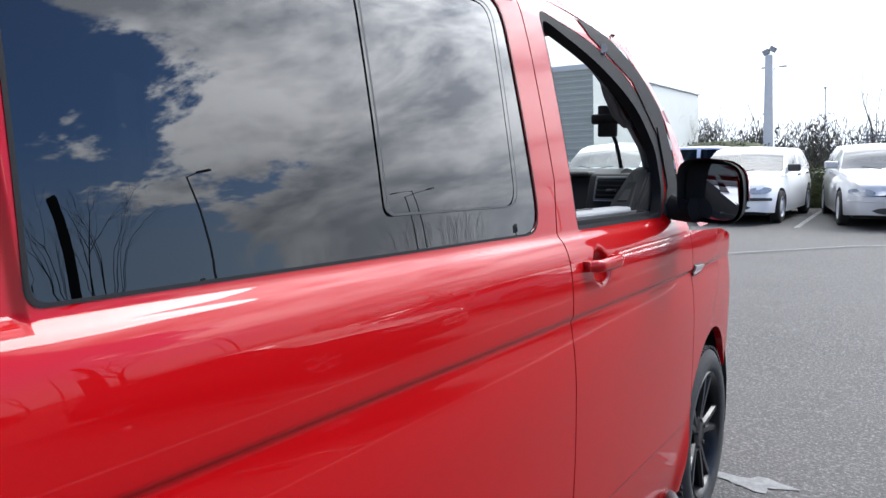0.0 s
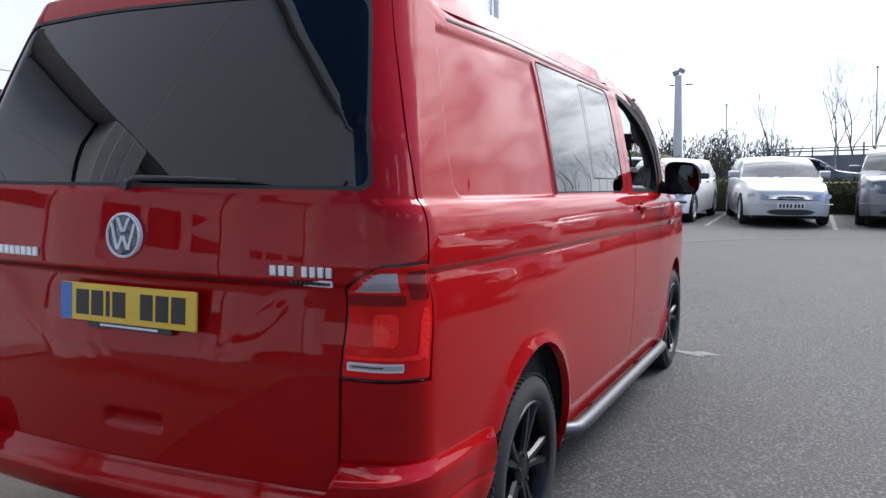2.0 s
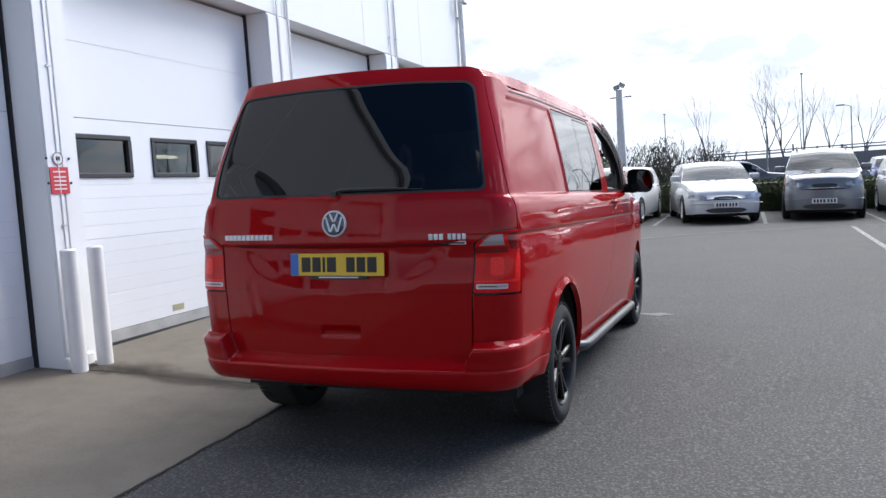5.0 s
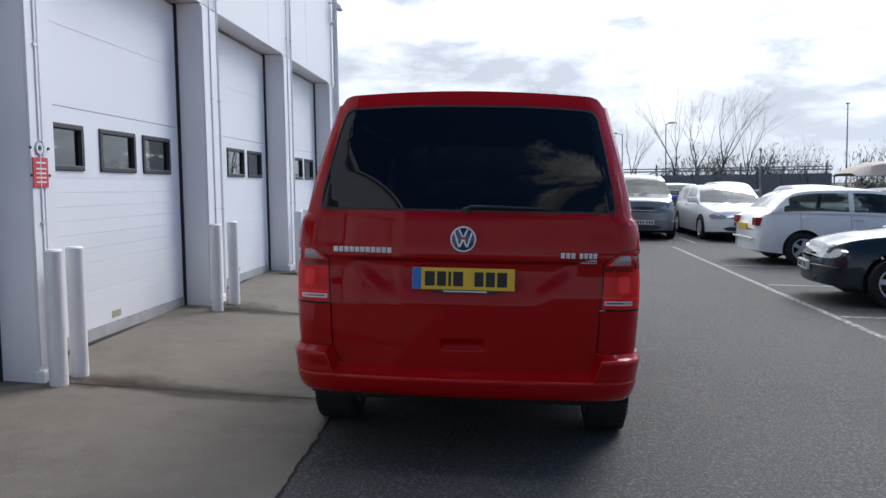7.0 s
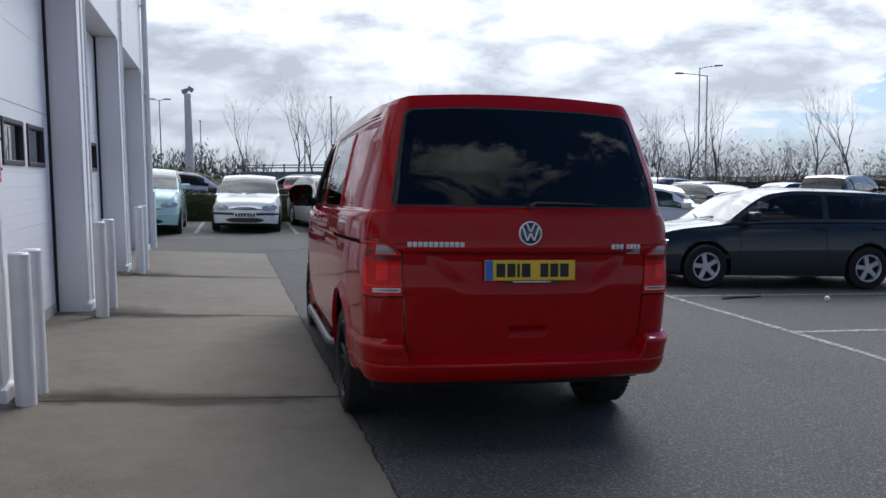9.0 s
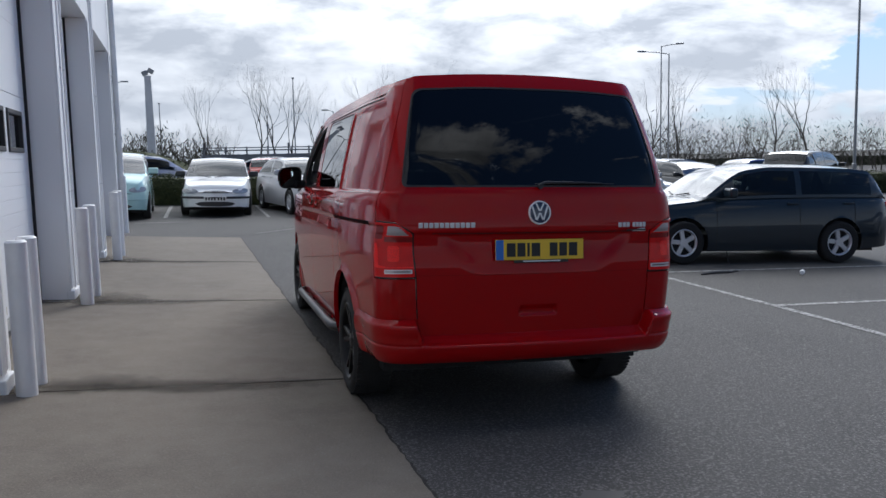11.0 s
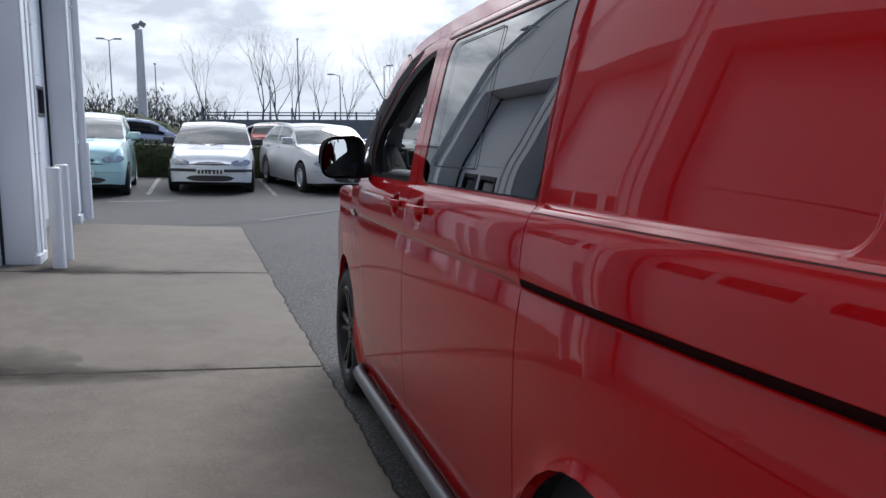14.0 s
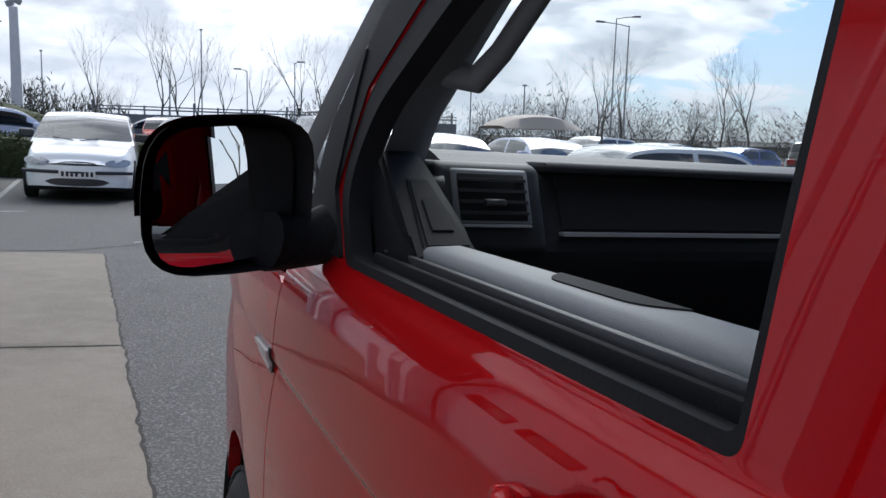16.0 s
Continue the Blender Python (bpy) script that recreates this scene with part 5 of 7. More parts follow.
# wheel arch liners, floor and cabin lining
for y in (REAR_AXLE, FRONT_AXLE):
    for flip in (1, -1):
        bm = bmesh.new()
        rows = []
        for k in range(17):
            a = math.pi * (-0.08 + 1.16 * k / 16)
            r = ARCH_R + 0.025
            rows.append([bm.verts.new((flip * x, y + r * math.cos(a), HUB + 0.03 + r * math.sin(a))) for x in (0.905, 0.60)])
        for a, b in zip(rows, rows[1:]):
            bm.faces.new((a[0], a[1], b[1], b[0]))
        bm.faces.new([r[1] for r in rows])
        part("arch_liner", bm, M_UNDER, van, "black wheel arch liner")
vpart("underbody", box_bm(-0.80, 0.80, 0.45, 4.55, 0.24, 0.33), M_UNDER, van, "dark underbody")
vpart("cabin_floor", box_bm(-0.78, 0.78, 0.35, 4.0, 0.44, 0.47), M_INSIDE, van, "dark cabin floor")
vpart("headliner", box_bm(-0.60, 0.60, 0.55, 3.0, 1.862, 1.868), M_INSIDE, van, "dark cabin roof lining")
for flip in (1, -1):
    vpart("lower_lining", box_bm(min(0.845 * flip, 0.86 * flip), max(0.845 * flip, 0.86 * flip), 0.45, 2.5, 0.45, 1.27), M_INSIDE, van, "dark side lining")

# exhaust and tow eye under the bumper
vpart("rear_axle", tube_bm([(-0.7, REAR_AXLE, 0.30), (0.7, REAR_AXLE, 0.30)], 0.05, 10), M_UNDER, van, "dark rear axle")

# side bars
M_BAR = material("satin_steel_bar", (0.085, 0.085, 0.09), 0.42, 0.7)
for flip in (1, -1):
    pts = [(0.84 * flip, 1.44, 0.335), (0.90 * flip, 1.46, 0.333), (0.938 * flip, 1.53, 0.330), (0.943 * flip, 1.70, 0.330), (0.943 * flip, 3.35, 0.328), (0.940 * flip, 3.47, 0.328), (0.91 * flip, 3.52, 0.331), (0.84 * flip, 3.53, 0.335)]
    bar = vpart("side_bar_tube", tube_bm(pts, 0.031, 14), M_BAR, van, "satin steel side bar")
    for y in (1.9, 2.9):
        vpart("bar_bracket", tube_bm([(0.80 * flip, y, 0.33), (0.95 * flip, y, 0.33)], 0.015, 8), M_UNDER, bar, "dark bracket")
    skin("sill", [on([(1.40, 0.262), (3.60, 0.262), (3.60, SILL - 0.004), (1.40, SILL - 0.004)])], M_RED, van, "red sill", flip=flip, out=-0.004)

# dashboard: a leaning face with vents at both ends and an open shelf between
dash = vpart("dashboard", prism_bm(rounded([(3.60, 0.95), (3.47, 1.28), (3.525, 1.405), (3.62, 1.437), (4.10, 1.40), (4.2, 0.95)], 0.025, 3), 1.42, "x"), M_DASH, van, "dark grey dashboard", smooth=False)
for v in dash.data.vertices:
    v.co.x -= 0.71


def dash_part(name, x0, x1, d0, d1, z0, z1, mat, parent, label="", bevel=0.0, seg=2):
    """A block that leans with the dashboard's face; d: depth in front of the face (negative) or behind it."""
    bm = box_bm(x0, x1, d0, d1, z0, z1, bevel, seg)
    for v in bm.verts:
        v.co.y += 3.475 + (v.co.z - 1.29) * 0.42
    return vpart(name, bm, mat, parent, label)


for cx in (-0.662, 0.715):
    sg = 1 if cx > 0 else -1
    pod = dash_part("vent_pod", cx - 0.088, cx + 0.088, -0.030, 0.06, 1.285, 1.418, M_DASH, dash, "dark vent housing", 0.016, 3)
    dash_part("vent_rim", cx - 0.062, cx + 0.062, -0.035, -0.02, 1.328, 1.408, M_LEDGE, pod, "grey vent edge", 0.004, 1)
    dash_part("vent_hole", cx - 0.055, cx + 0.055, -0.037, -0.02, 1.334, 1.402, M_UNDER, pod, "black vent opening", 0.003, 1)
    for k in range(4):
        dash_part("vane", cx - 0.054, cx + 0.054, -0.041, -0.034, 1.344 + 0.0155 * k, 1.3485 + 0.0155 * k, M_DASH, pod, "vent vane")
    dash_part("vent_tab", cx - 0.016, cx + 0.016, -0.048, -0.036, 1.356, 1.366, M_PLASTIC, pod, "vent tab", 0.002, 1)
    dash_part("vent_sill", cx - 0.056, cx + 0.056, -0.041, -0.030, 1.3265, 1.3300, M_PALE, pod, "pale lower vent edge")
    side = tube_bm([(cx + sg * 0.070, 3.50, 1.365), (cx + sg * 0.096, 3.505, 1.365)], [0.034, 0.030], 20)
    vpart("side_vent", side, M_PLASTIC, pod, "small round side vent")
dash_part("open_shelf", -0.535, 0.40, -0.004, 0.02, 1.322, 1.404, M_UNDER, dash, "black dashboard shelf recess")
dash_part("shelf_edge", -0.54, 0.40, -0.016, 0.0, 1.312, 1.3175, M_PALE, dash, "pale edge of the dashboard shelf")
cowl = dash_part("dash_cowl", -0.56, 0.62, -0.022, 0.10, 1.406, 1.424, M_DASH, dash, "dashboard cowl", 0.008, 2)
holder = vpart("phone_holder", box_bm(0.652, 0.716, 3.500, 3.522, 1.537, 1.640, 0.006, 2), M_PLASTIC, van, "black phone holder on a stalk")
vpart("clamp", box_bm(0.630, 0.737, 3.495, 3.518, 1.578, 1.612, 0.008, 2), M_PLASTIC, holder, "phone clamp")
vpart("stalk", tube_bm([(0.685, 3.522, 1.575), (0.69, 3.58, 1.52), (0.69, 3.64, 1.43)], 0.007, 8), M_PLASTIC, holder, "thin stalk")

# nose: bonnet, grille, lamps and front bumper
def nose(x, z):
    drop = smooth_curve([0.25, 0.45, 0.75, 0.95, 1.08, 1.14], [4.80, 4.88, 4.885, 4.83, 4.72, 4.62])(z)
    return Vector((x, drop - 0.30 * (abs(x) / 0.86) ** 2.6, z))


def nose_part(name, x0, x1, z0, z1, mat, label="", out=0.0, parent=None):
    bm = bmesh.new()
    n, m = max(3, int(abs(x1 - x0) / 0.06)), max(2, int((z1 - z0) / 0.05))
    rows = [[bm.verts.new(nose(x0 + (x1 - x0) * i / n, z0 + (z1 - z0) * j / m) + Vector((0, out, 0))) for i in range(n + 1)] for j in range(m + 1)]
    for a, b in zip(rows, rows[1:]):
        for i in range(n):
            bm.faces.new((a[i], a[i + 1], b[i + 1], b[i]))
    r = bmesh.ops.extrude_face_region(bm, geom=list(bm.faces))
    bmesh.ops.translate(bm, verts=[g for g in r["geom"] if isinstance(g, bmesh.types.BMVert)], vec=(0, -0.03, 0))
    return vpart(name, bm, mat, parent or van, label)


fb = nose_part("front_bumper", -0.86, 0.86, 0.26, 0.66, M_RED, "red front bumper")
nose_part("lower_grille", -0.6, 0.6, 0.34, 0.46, M_PLASTIC, "black lower grille", 0.006, fb)
gr = nose_part("grille", -0.50, 0.50, 0.67, 0.84, M_BLACKGLOSS, "gloss black grille")
for z in (0.70, 0.79):
    nose_part("grille_bar", -0.49, 0.49, z, z + 0.012, M_CHROME, "chrome grille bar", 0.008, gr)
for sg in (1, -1):
    nose_part("headlight", 0.52 * sg, 0.84 * sg, 0.67, 0.88, M_LENSCLEAR, "clear headlight")
nose_part("nose_panel", -0.86, 0.86, 0.885, 1.13, M_RED)
bm = bmesh.new()
rows = []
for j in range(11):
    t = j / 10
    rows.append([])
    for i in range(21):
        x = -0.80 + 1.6 * i / 20
        a, b = nose(x, 1.13), Vector((x, 4.26 - 0.62 * (abs(x) / 0.80) ** 2.6, 1.245 - 0.02 * (abs(x) / 0.8) ** 2))
        p = a.lerp(b, t)
        p.z += 0.03 * math.sin(math.pi * t)
        rows[-1].append(bm.verts.new(p))
for a, b in zip(rows, rows[1:]):
    for i in range(20):
        bm.faces.new((a[i], a[i + 1], b[i + 1], b[i]))
vpart("bonnet", bm, M_RED, van)

# ---- parked cars ----
def paint(name, c, metal=0.25):
    return material(name, c, 0.35, metal, coat=1.0, coat_rough=0.02, coat_ior=1.42, spec=0.3, stain=(3, 0.12, tuple(v * 0.8 for v in c)))


M_PLATEWHITE = material("white_plate", (0.75, 0.75, 0.72), 0.4)
M_HEADLAMP = material("car_headlamp_lens", (0.42, 0.43, 0.44), 0.12, 0.3, coat=1.0, stain=(16, 0.7, (0.16, 0.17, 0.18)))
M_CARLENS = material("car_tail_lens", (0.38, 0.01, 0.01), 0.15, coat=1.0)
M_ORANGE = material("amber_lens", (0.7, 0.22, 0.02), 0.2, coat=1.0)

# side shapes: y from the front bumper (0) to the rear (1), heights in metres
STYLES = {
    # length, width, front axle, rear axle, wheel radius, bonnet/belt line, roof line (0 where there is none)
    "hatch": dict(L=4.2, W=1.70, fa=0.83, ra=3.42, R=0.30,
                  belt=[(0, 0.58), (0.05, 0.66), (0.12, 0.74), (0.9, 0.86), (1.2, 0.90), (3.4, 0.95), (4.0, 0.93), (4.15, 0.84), (4.2, 0.62)],
                  roof=[(1.05, 0.89), (1.85, 1.36), (2.3, 1.405), (3.1, 1.39), (3.55, 1.33), (4.02, 0.93)]),
    "mini": dict(L=3.85, W=1.68, fa=0.72, ra=3.17, R=0.29,
                 belt=[(0, 0.60), (0.05, 0.72), (0.10, 0.82), (0.6, 0.98), (0.75, 1.0), (3.3, 1.03), (3.7, 1.0), (3.82, 0.85), (3.85, 0.6)],
                 roof=[(0.62, 0.99), (1.55, 1.46), (2.1, 1.52), (3.0, 1.49), (3.4, 1.42), (3.76, 1.0)]),
    "saloon": dict(L=4.7, W=1.78, fa=0.93, ra=3.68, R=0.31,
                   belt=[(0, 0.56), (0.05, 0.66), (0.14, 0.76), (1.1, 0.92), (1.4, 0.95), (3.8, 0.99), (4.5, 0.98), (4.66, 0.9), (4.7, 0.62)],
                   roof=[(1.25, 0.94), (2.1, 1.40), (2.6, 1.44), (3.3, 1.41), (3.7, 1.30), (4.25, 0.99)]),
    "estate": dict(L=4.65, W=1.74, fa=0.88, ra=3.64, R=0.31,
                   belt=[(0, 0.56), (0.04, 0.64), (0.10, 0.72), (1.0, 0.89), (1.3, 0.92), (3.8, 0.97), (4.4, 0.97), (4.6, 0.88), (4.65, 0.6)],
                   roof=[(1.15, 0.91), (2.0, 1.38), (2.5, 1.43), (3.6, 1.42), (4.2, 1.38), (4.52, 0.97)]),
    "suv": dict(L=4.45, W=1.80, fa=0.86, ra=3.5, R=0.34,
                belt=[(0, 0.70), (0.04, 0.82), (0.10, 0.95), (0.9, 1.06), (1.2, 1.08), (3.6, 1.12), (4.25, 1.12), (4.42, 1.0), (4.45, 0.7)],
                roof=[(1.05, 1.07), (1.75, 1.58), (2.2, 1.65), (3.4, 1.64), (4.0, 1.58), (4.36, 1.12)]),
}


STYLES["compact"] = dict(STYLES["estate"], L=4.12, fa=0.78, ra=3.22, belt=[(y * 0.886, z) for y, z in STYLES["estate"]["belt"]], roof=[(y * 0.886, z) for y, z in STYLES["estate"]["roof"]])


def car_shape(style):
    s = STYLES[style]
    belt = smooth_curve(*zip(*s["belt"]))
    roof = smooth_curve(*zip(*s["roof"]))
    r0, r1 = s["roof"][0][0], s["roof"][-1][0]
    plan = smooth_curve([0, 0.06, 0.25, 0.7, 1.4, s["L"] - 1.2, s["L"] - 0.35, s["L"] - 0.05, s["L"]], [0.62, 0.74, 0.88, 0.96, 1.0, 1.0, 0.95, 0.84, 0.74])
    return s, belt, roof, r0, r1, plan


def car(style, mat, m, label, group="parked cars", rear_plate=M_PLATE, alloy=True, rack=False, trim=False):
    s, belt, roof, r0, r1, plan = car_shape(style)
    L, W = s["L"], s["W"] / 2
    c = thing("car", m, label, "car", group)
    side_z = [0.20, 0.24, 0.32, 0.44, 0.56]

    def lower(y, j, n):
        """Body side from sill (j = 0) to belt (j = n)."""
        b = belt(y)
        t = j / n
        z0 = 0.19 + 0.06 * (abs(y - L / 2) / (L / 2)) ** 4
        z = z0 + (b - z0) * t
        bulge = 0.93 + 0.07 * math.sin(math.pi * min(1, 0.15 + t * 0.85)) ** 0.6 - 0.035 * t ** 3
        return Vector((W * plan(y) * bulge, y, z))

    def wheel_cut(y, z):
        return any(math.hypot(y - a, z - s["R"]) < s["R"] + 0.055 for a in (s["fa"], s["ra"]))

    ys = sorted(set([L * k / 110 for k in range(111)] + [0.03, 0.08, L - 0.03, L - 0.08]))
    nz = 24
    bm = bmesh.new()
    for sg in (1, -1):
        grid = [[None] * (nz + 1) for _ in ys]
        for i, y in enumerate(ys):
            for j in range(nz + 1):
                p = lower(y, j, nz)
                # draw the rim of a wheel arch to a circle
                for a in (s["fa"], s["ra"]):
                    d = math.hypot(y - a, p.z - s["R"])
                    rr = s["R"] + 0.055
                    if rr - 0.045 < d < rr and p.z > 0.2:
                        k = rr / d
                        p = Vector((p.x, a + (y - a) * k, s["R"] + (p.z - s["R"]) * k))
                grid[i][j] = bm.verts.new((p.x * sg, p.y, p.z))
        for i in range(len(ys) - 1):
            for j in range(nz):
                q = (grid[i][j], grid[i + 1][j], grid[i + 1][j + 1], grid[i][j + 1])
                mid = sum((v.co for v in q), Vector()) / 4
                if not wheel_cut(mid.y, mid.z):
                    bm.faces.new(q)
        # bonnet, boot lid: across the top from the belt
        if sg == 1:
            right = [g[nz] for g in grid]
            ends = [grid[0], grid[-1]]
        else:
            left = [g[nz] for g in grid]
            for g0, g1 in zip(ends, (grid[0], grid[-1])):
                for j in range(nz):
                    cols0, cols1 = [g0[j]], [g0[j + 1]]
                    for t in (0.75, 0.5, 0.25):
                        for src, dst, g in ((g0[j], cols0, g1[j]), (g0[j + 1], cols1, g1[j + 1])):
                            p = src.co.lerp(g.co, 1 - t)
                            p.y += (-0.09 if src.co.y < L / 2 else 0.06) * (1 - (2 * t - 1) ** 2)
                            dst.append(bm.verts.new(p))
                    cols0.append(g1[j]); cols1.append(g1[j + 1])
                    for i in range(4):
                        bm.faces.new((cols0[i], cols0[i + 1], cols1[i + 1], cols1[i]))
            rows = []
            for i, y in enumerate(ys):
                row = [right[i]]
                for t in (0.8, 0.55, 0.2, -0.2, -0.55, -0.8):
                    p = Vector((right[i].co.x * t, y, belt(y) + 0.035 * (1 - abs(t) ** 3)))
                    if i == 0:
                        p.y -= 0.09 * (1 - t * t)
                    if i == len(ys) - 1:
                        p.y += 0.06 * (1 - t * t)
                    row.append(bm.verts.new(p))
                row.append(left[i])
                rows.append(row)
            for i in range(len(ys) - 1):
                y = (ys[i] + ys[i + 1]) / 2
                if y < r0 + 0.1 or y > r1 - 0.1:
                    for k in range(7):
                        bm.faces.new((rows[i][k], rows[i][k + 1], rows[i + 1][k + 1], rows[i + 1][k]))
    bmesh.ops.remove_doubles(bm, verts=bm.verts, dist=0.0008)
    part("body", bm, mat, c, smooth=True)
    part("underside", box_bm(-W * 0.80, W * 0.80, 0.25, L - 0.25, 0.17, 0.42), M_UNDER, c, "dark underside")

    # cabin: pillars and roof painted, panes between
    def cabin(y, t):
        """t: 0 belt, 1 roof edge, 2 roof middle."""
        b, r = belt(y), max(roof(y), belt(y) + 0.001)
        wb = W * plan(y) * 0.925
        h = r - b
        lean = 0.30 * h
        if t <= 1:
            return Vector((wb - lean * t - 0.02 * math.sin(math.pi * t) * -1, y, b + h * t * 0.94))
        k = t - 1
        xe = wb - lean
        return Vector((xe * (1 - k), y, b + h * (0.94 + 0.06 * math.sin(k * math.pi / 2)) + 0.012 * k))
    cy = [r0 + (r1 - r0) * k / 34 for k in range(35)]
    ts = [0, 0.10, 0.5, 0.88, 1.0, 1.12, 1.35, 1.65, 2.0]
    screen_end = s["roof"][1][0]
    back_start = s["roof"][-2][0]
    mid_pillar = (r0 + r1) / 2 + 0.05

    def is_glass(y, t):
        if t < 1.0:
            if not 0.10 <= t <= 0.88:
                return ""
            lim = 0.09
            if y < r0 + 0.42 or y > r1 - 0.30 or abs(y - mid_pillar) < lim / 2:
                return ""
            # side windows end along the sloping screens
            if y < screen_end and (y - r0) / (screen_end - r0) < t * 0.9 + 0.12:
                return ""
            if y > back_start and (r1 - y) / (r1 - back_start) < t * 0.9 + 0.10:
                return ""
            return "side_window"
        if t >= 1.0:
            if r0 + 0.05 < y < screen_end - 0.05:
                return "windscreen"
            if back_start + 0.05 < y < r1 - 0.05:
                return "rear_window"
        return ""
    meshes = {"cabin": bmesh.new(), "windscreen": bmesh.new(), "rear_window": bmesh.new(), "side_window": bmesh.new()}
    for sg in (1, -1):
        for i in range(len(cy) - 1):
            for j in range(len(ts) - 1):
                ym, tm = (cy[i] + cy[i + 1]) / 2, (ts[j] + ts[j + 1]) / 2
                kind = is_glass(ym, tm)
                bmx = meshes[kind or "cabin"]
                q = [cabin(cy[i], ts[j]), cabin(cy[i + 1], ts[j]), cabin(cy[i + 1], ts[j + 1]), cabin(cy[i], ts[j + 1])]
                bmx.faces.new([bmx.verts.new((p.x * sg, p.y, p.z)) for p in q])
    for k, bmx in meshes.items():
        bmesh.ops.remove_doubles(bmx, verts=bmx.verts, dist=0.0008)
        if k == "side_window":
            # each side's panes are parts of their own
            for sg in (1, -1):
                for lo, hi in ((r0, mid_pillar), (mid_pillar, r1)):
                    b2 = bmx.copy()
                    bmesh.ops.delete(b2, geom=[f for f in b2.faces if not (f.calc_center_median().x * sg > 0 and lo < f.calc_center_median().y < hi)], context="FACES")
                    if b2.faces:
                        part(k, b2, M_CARGLASS, c, "tinted side window", smooth=True)
            bmx.free()
        else:
            part(k, bmx, mat if k == "cabin" else M_CARGLASS, c, "" if k == "cabin" else "car window glass", smooth=True)
    part("cabin_inside", box_bm(-W * 0.72, W * 0.72, r0 + 0.5, r1 - 0.45, 0.45, 0.90), M_INSIDE, c, "dark cabin inside")

    # lamps, grille, bumper strip, plates
    def front_pt(x, z):
        y = 0.0
        t = min(1, max(0, (z - 0.2) / (belt(0.0) - 0.2)))
        return y - 0.09 * (1 - (x / (W * 0.62)) ** 2) if abs(x) < W * 0.62 else y + (abs(x) - W * 0.62) * 0.55
    zb = belt(0.06)

    def nose_y(x, z):
        """Where the nose's skin lies at a place across and up."""
        y = 0.0
        while belt(y) < z and y < 0.6:
            y += 0.004
        return y + front_pt(x, z)

    def patch(name, x0, x1, low, high, mat_, label, out=0.010, n=12, m=4):
        bm = bmesh.new()
        rows = []
        for i in range(n + 1):
            u = i / n
            x = x0 + (x1 - x0) * u
            rows.append([])
            for j in range(m + 1):
                z = low(u) + (high(u) - low(u)) * j / m
                rows[-1].append(bm.verts.new((x, nose_y(x, z) - out, z)))
        for a, b in zip(rows, rows[1:]):
            for j in range(m):
                bm.faces.new((a[j], a[j + 1], b[j + 1], b[j]))
        r = bmesh.ops.extrude_face_region(bm, geom=list(bm.faces))
        bmesh.ops.translate(bm, verts=[g for g in r["geom"] if isinstance(g, bmesh.types.BMVert)], vec=(0, 0.06, 0))
        return part(name, bm, mat_, c, label, smooth=True)

    def lens_edge(u):
        return 1 - 0.75 * abs(2 * u - 1) ** 4

    for sg in (1, -1):
        patch("headlight", sg * W * 0.47, sg * W * 0.90, lambda u: zb - 0.055 - 0.058 * lens_edge(u) + 0.012 * u, lambda u: zb - 0.055 + 0.050 * lens_edge(u) + 0.030 * u, M_HEADLAMP, "clear headlight")
        zt = belt(L - 0.12)
        part("tail_light", box_bm(min(sg * W * 0.55, sg * W * 0.80), max(sg * W * 0.55, sg * W * 0.80), L - 0.10, L + 0.035, zt - 0.20, zt - 0.04, 0.015), M_CARLENS, c, "red tail light")
        mir = part("wing_mirror", box_bm(min(sg * (W * 0.93), sg * (W + 0.17)), max(sg * (W * 0.93), sg * (W + 0.17)), r0 + 0.34, r0 + 0.46, belt(r0 + 0.4) + 0.03, belt(r0 + 0.4) + 0.17, 0.035, 3), M_PLASTIC if trim else mat, c, "wing mirror")
    gy = -0.10
    patch("grille", -0.27, 0.27, lambda u: zb - 0.062 - 0.034 * max(0.02, 1 - (2 * u - 1) ** 2) ** 0.5, lambda u: zb - 0.062 + 0.030 * max(0.02, 1 - (2 * u - 1) ** 2) ** 0.5, M_PLASTIC, "black oval grille")
    patch("air_intake", -0.46, 0.46, lambda u: 0.325 - 0.060 * max(0.05, 1 - (2 * u - 1) ** 6), lambda u: 0.325 + 0.052 * max(0.05, 1 - (2 * u - 1) ** 6), M_PLASTIC, "black lower air intake")
    bm = bmesh.new()
    pts = [(x, front_pt(x, 0.5) - 0.012, 0.475) for x in [W * 0.93 * k / 8 for k in range(-8, 9)]]
    add_tube(bm, pts, 0.027 if trim else 0.010, 8)
    part("bumper_strip", bm, M_PLASTIC if trim else mat, c, "bumper rubbing strip", smooth=True)
    pl = part("number_plate", box_bm(-0.26, 0.26, gy - 0.022, gy + 0.02, 0.395, 0.505), M_PLATEWHITE, c, "white front number plate with dark bars")
    for k in range(7):
        xx = -0.225 + k * 0.066 + (0.02 if k > 3 else 0)
        part("plate_bar", box_bm(xx, xx + 0.04, gy - 0.025, gy, 0.412, 0.488), M_BLACKINK, pl, "dark bar")
    part("rear_plate", box_bm(-0.26, 0.26, L + 0.05, L + 0.075, 0.62, 0.73), rear_plate, c, "yellow rear number plate")
    part("rear_strip", box_bm(-W * 0.7, W * 0.7, L + 0.035, L + 0.07, 0.44, 0.48, 0.01), M_PLASTIC if trim else mat, c, "rear bumper strip")
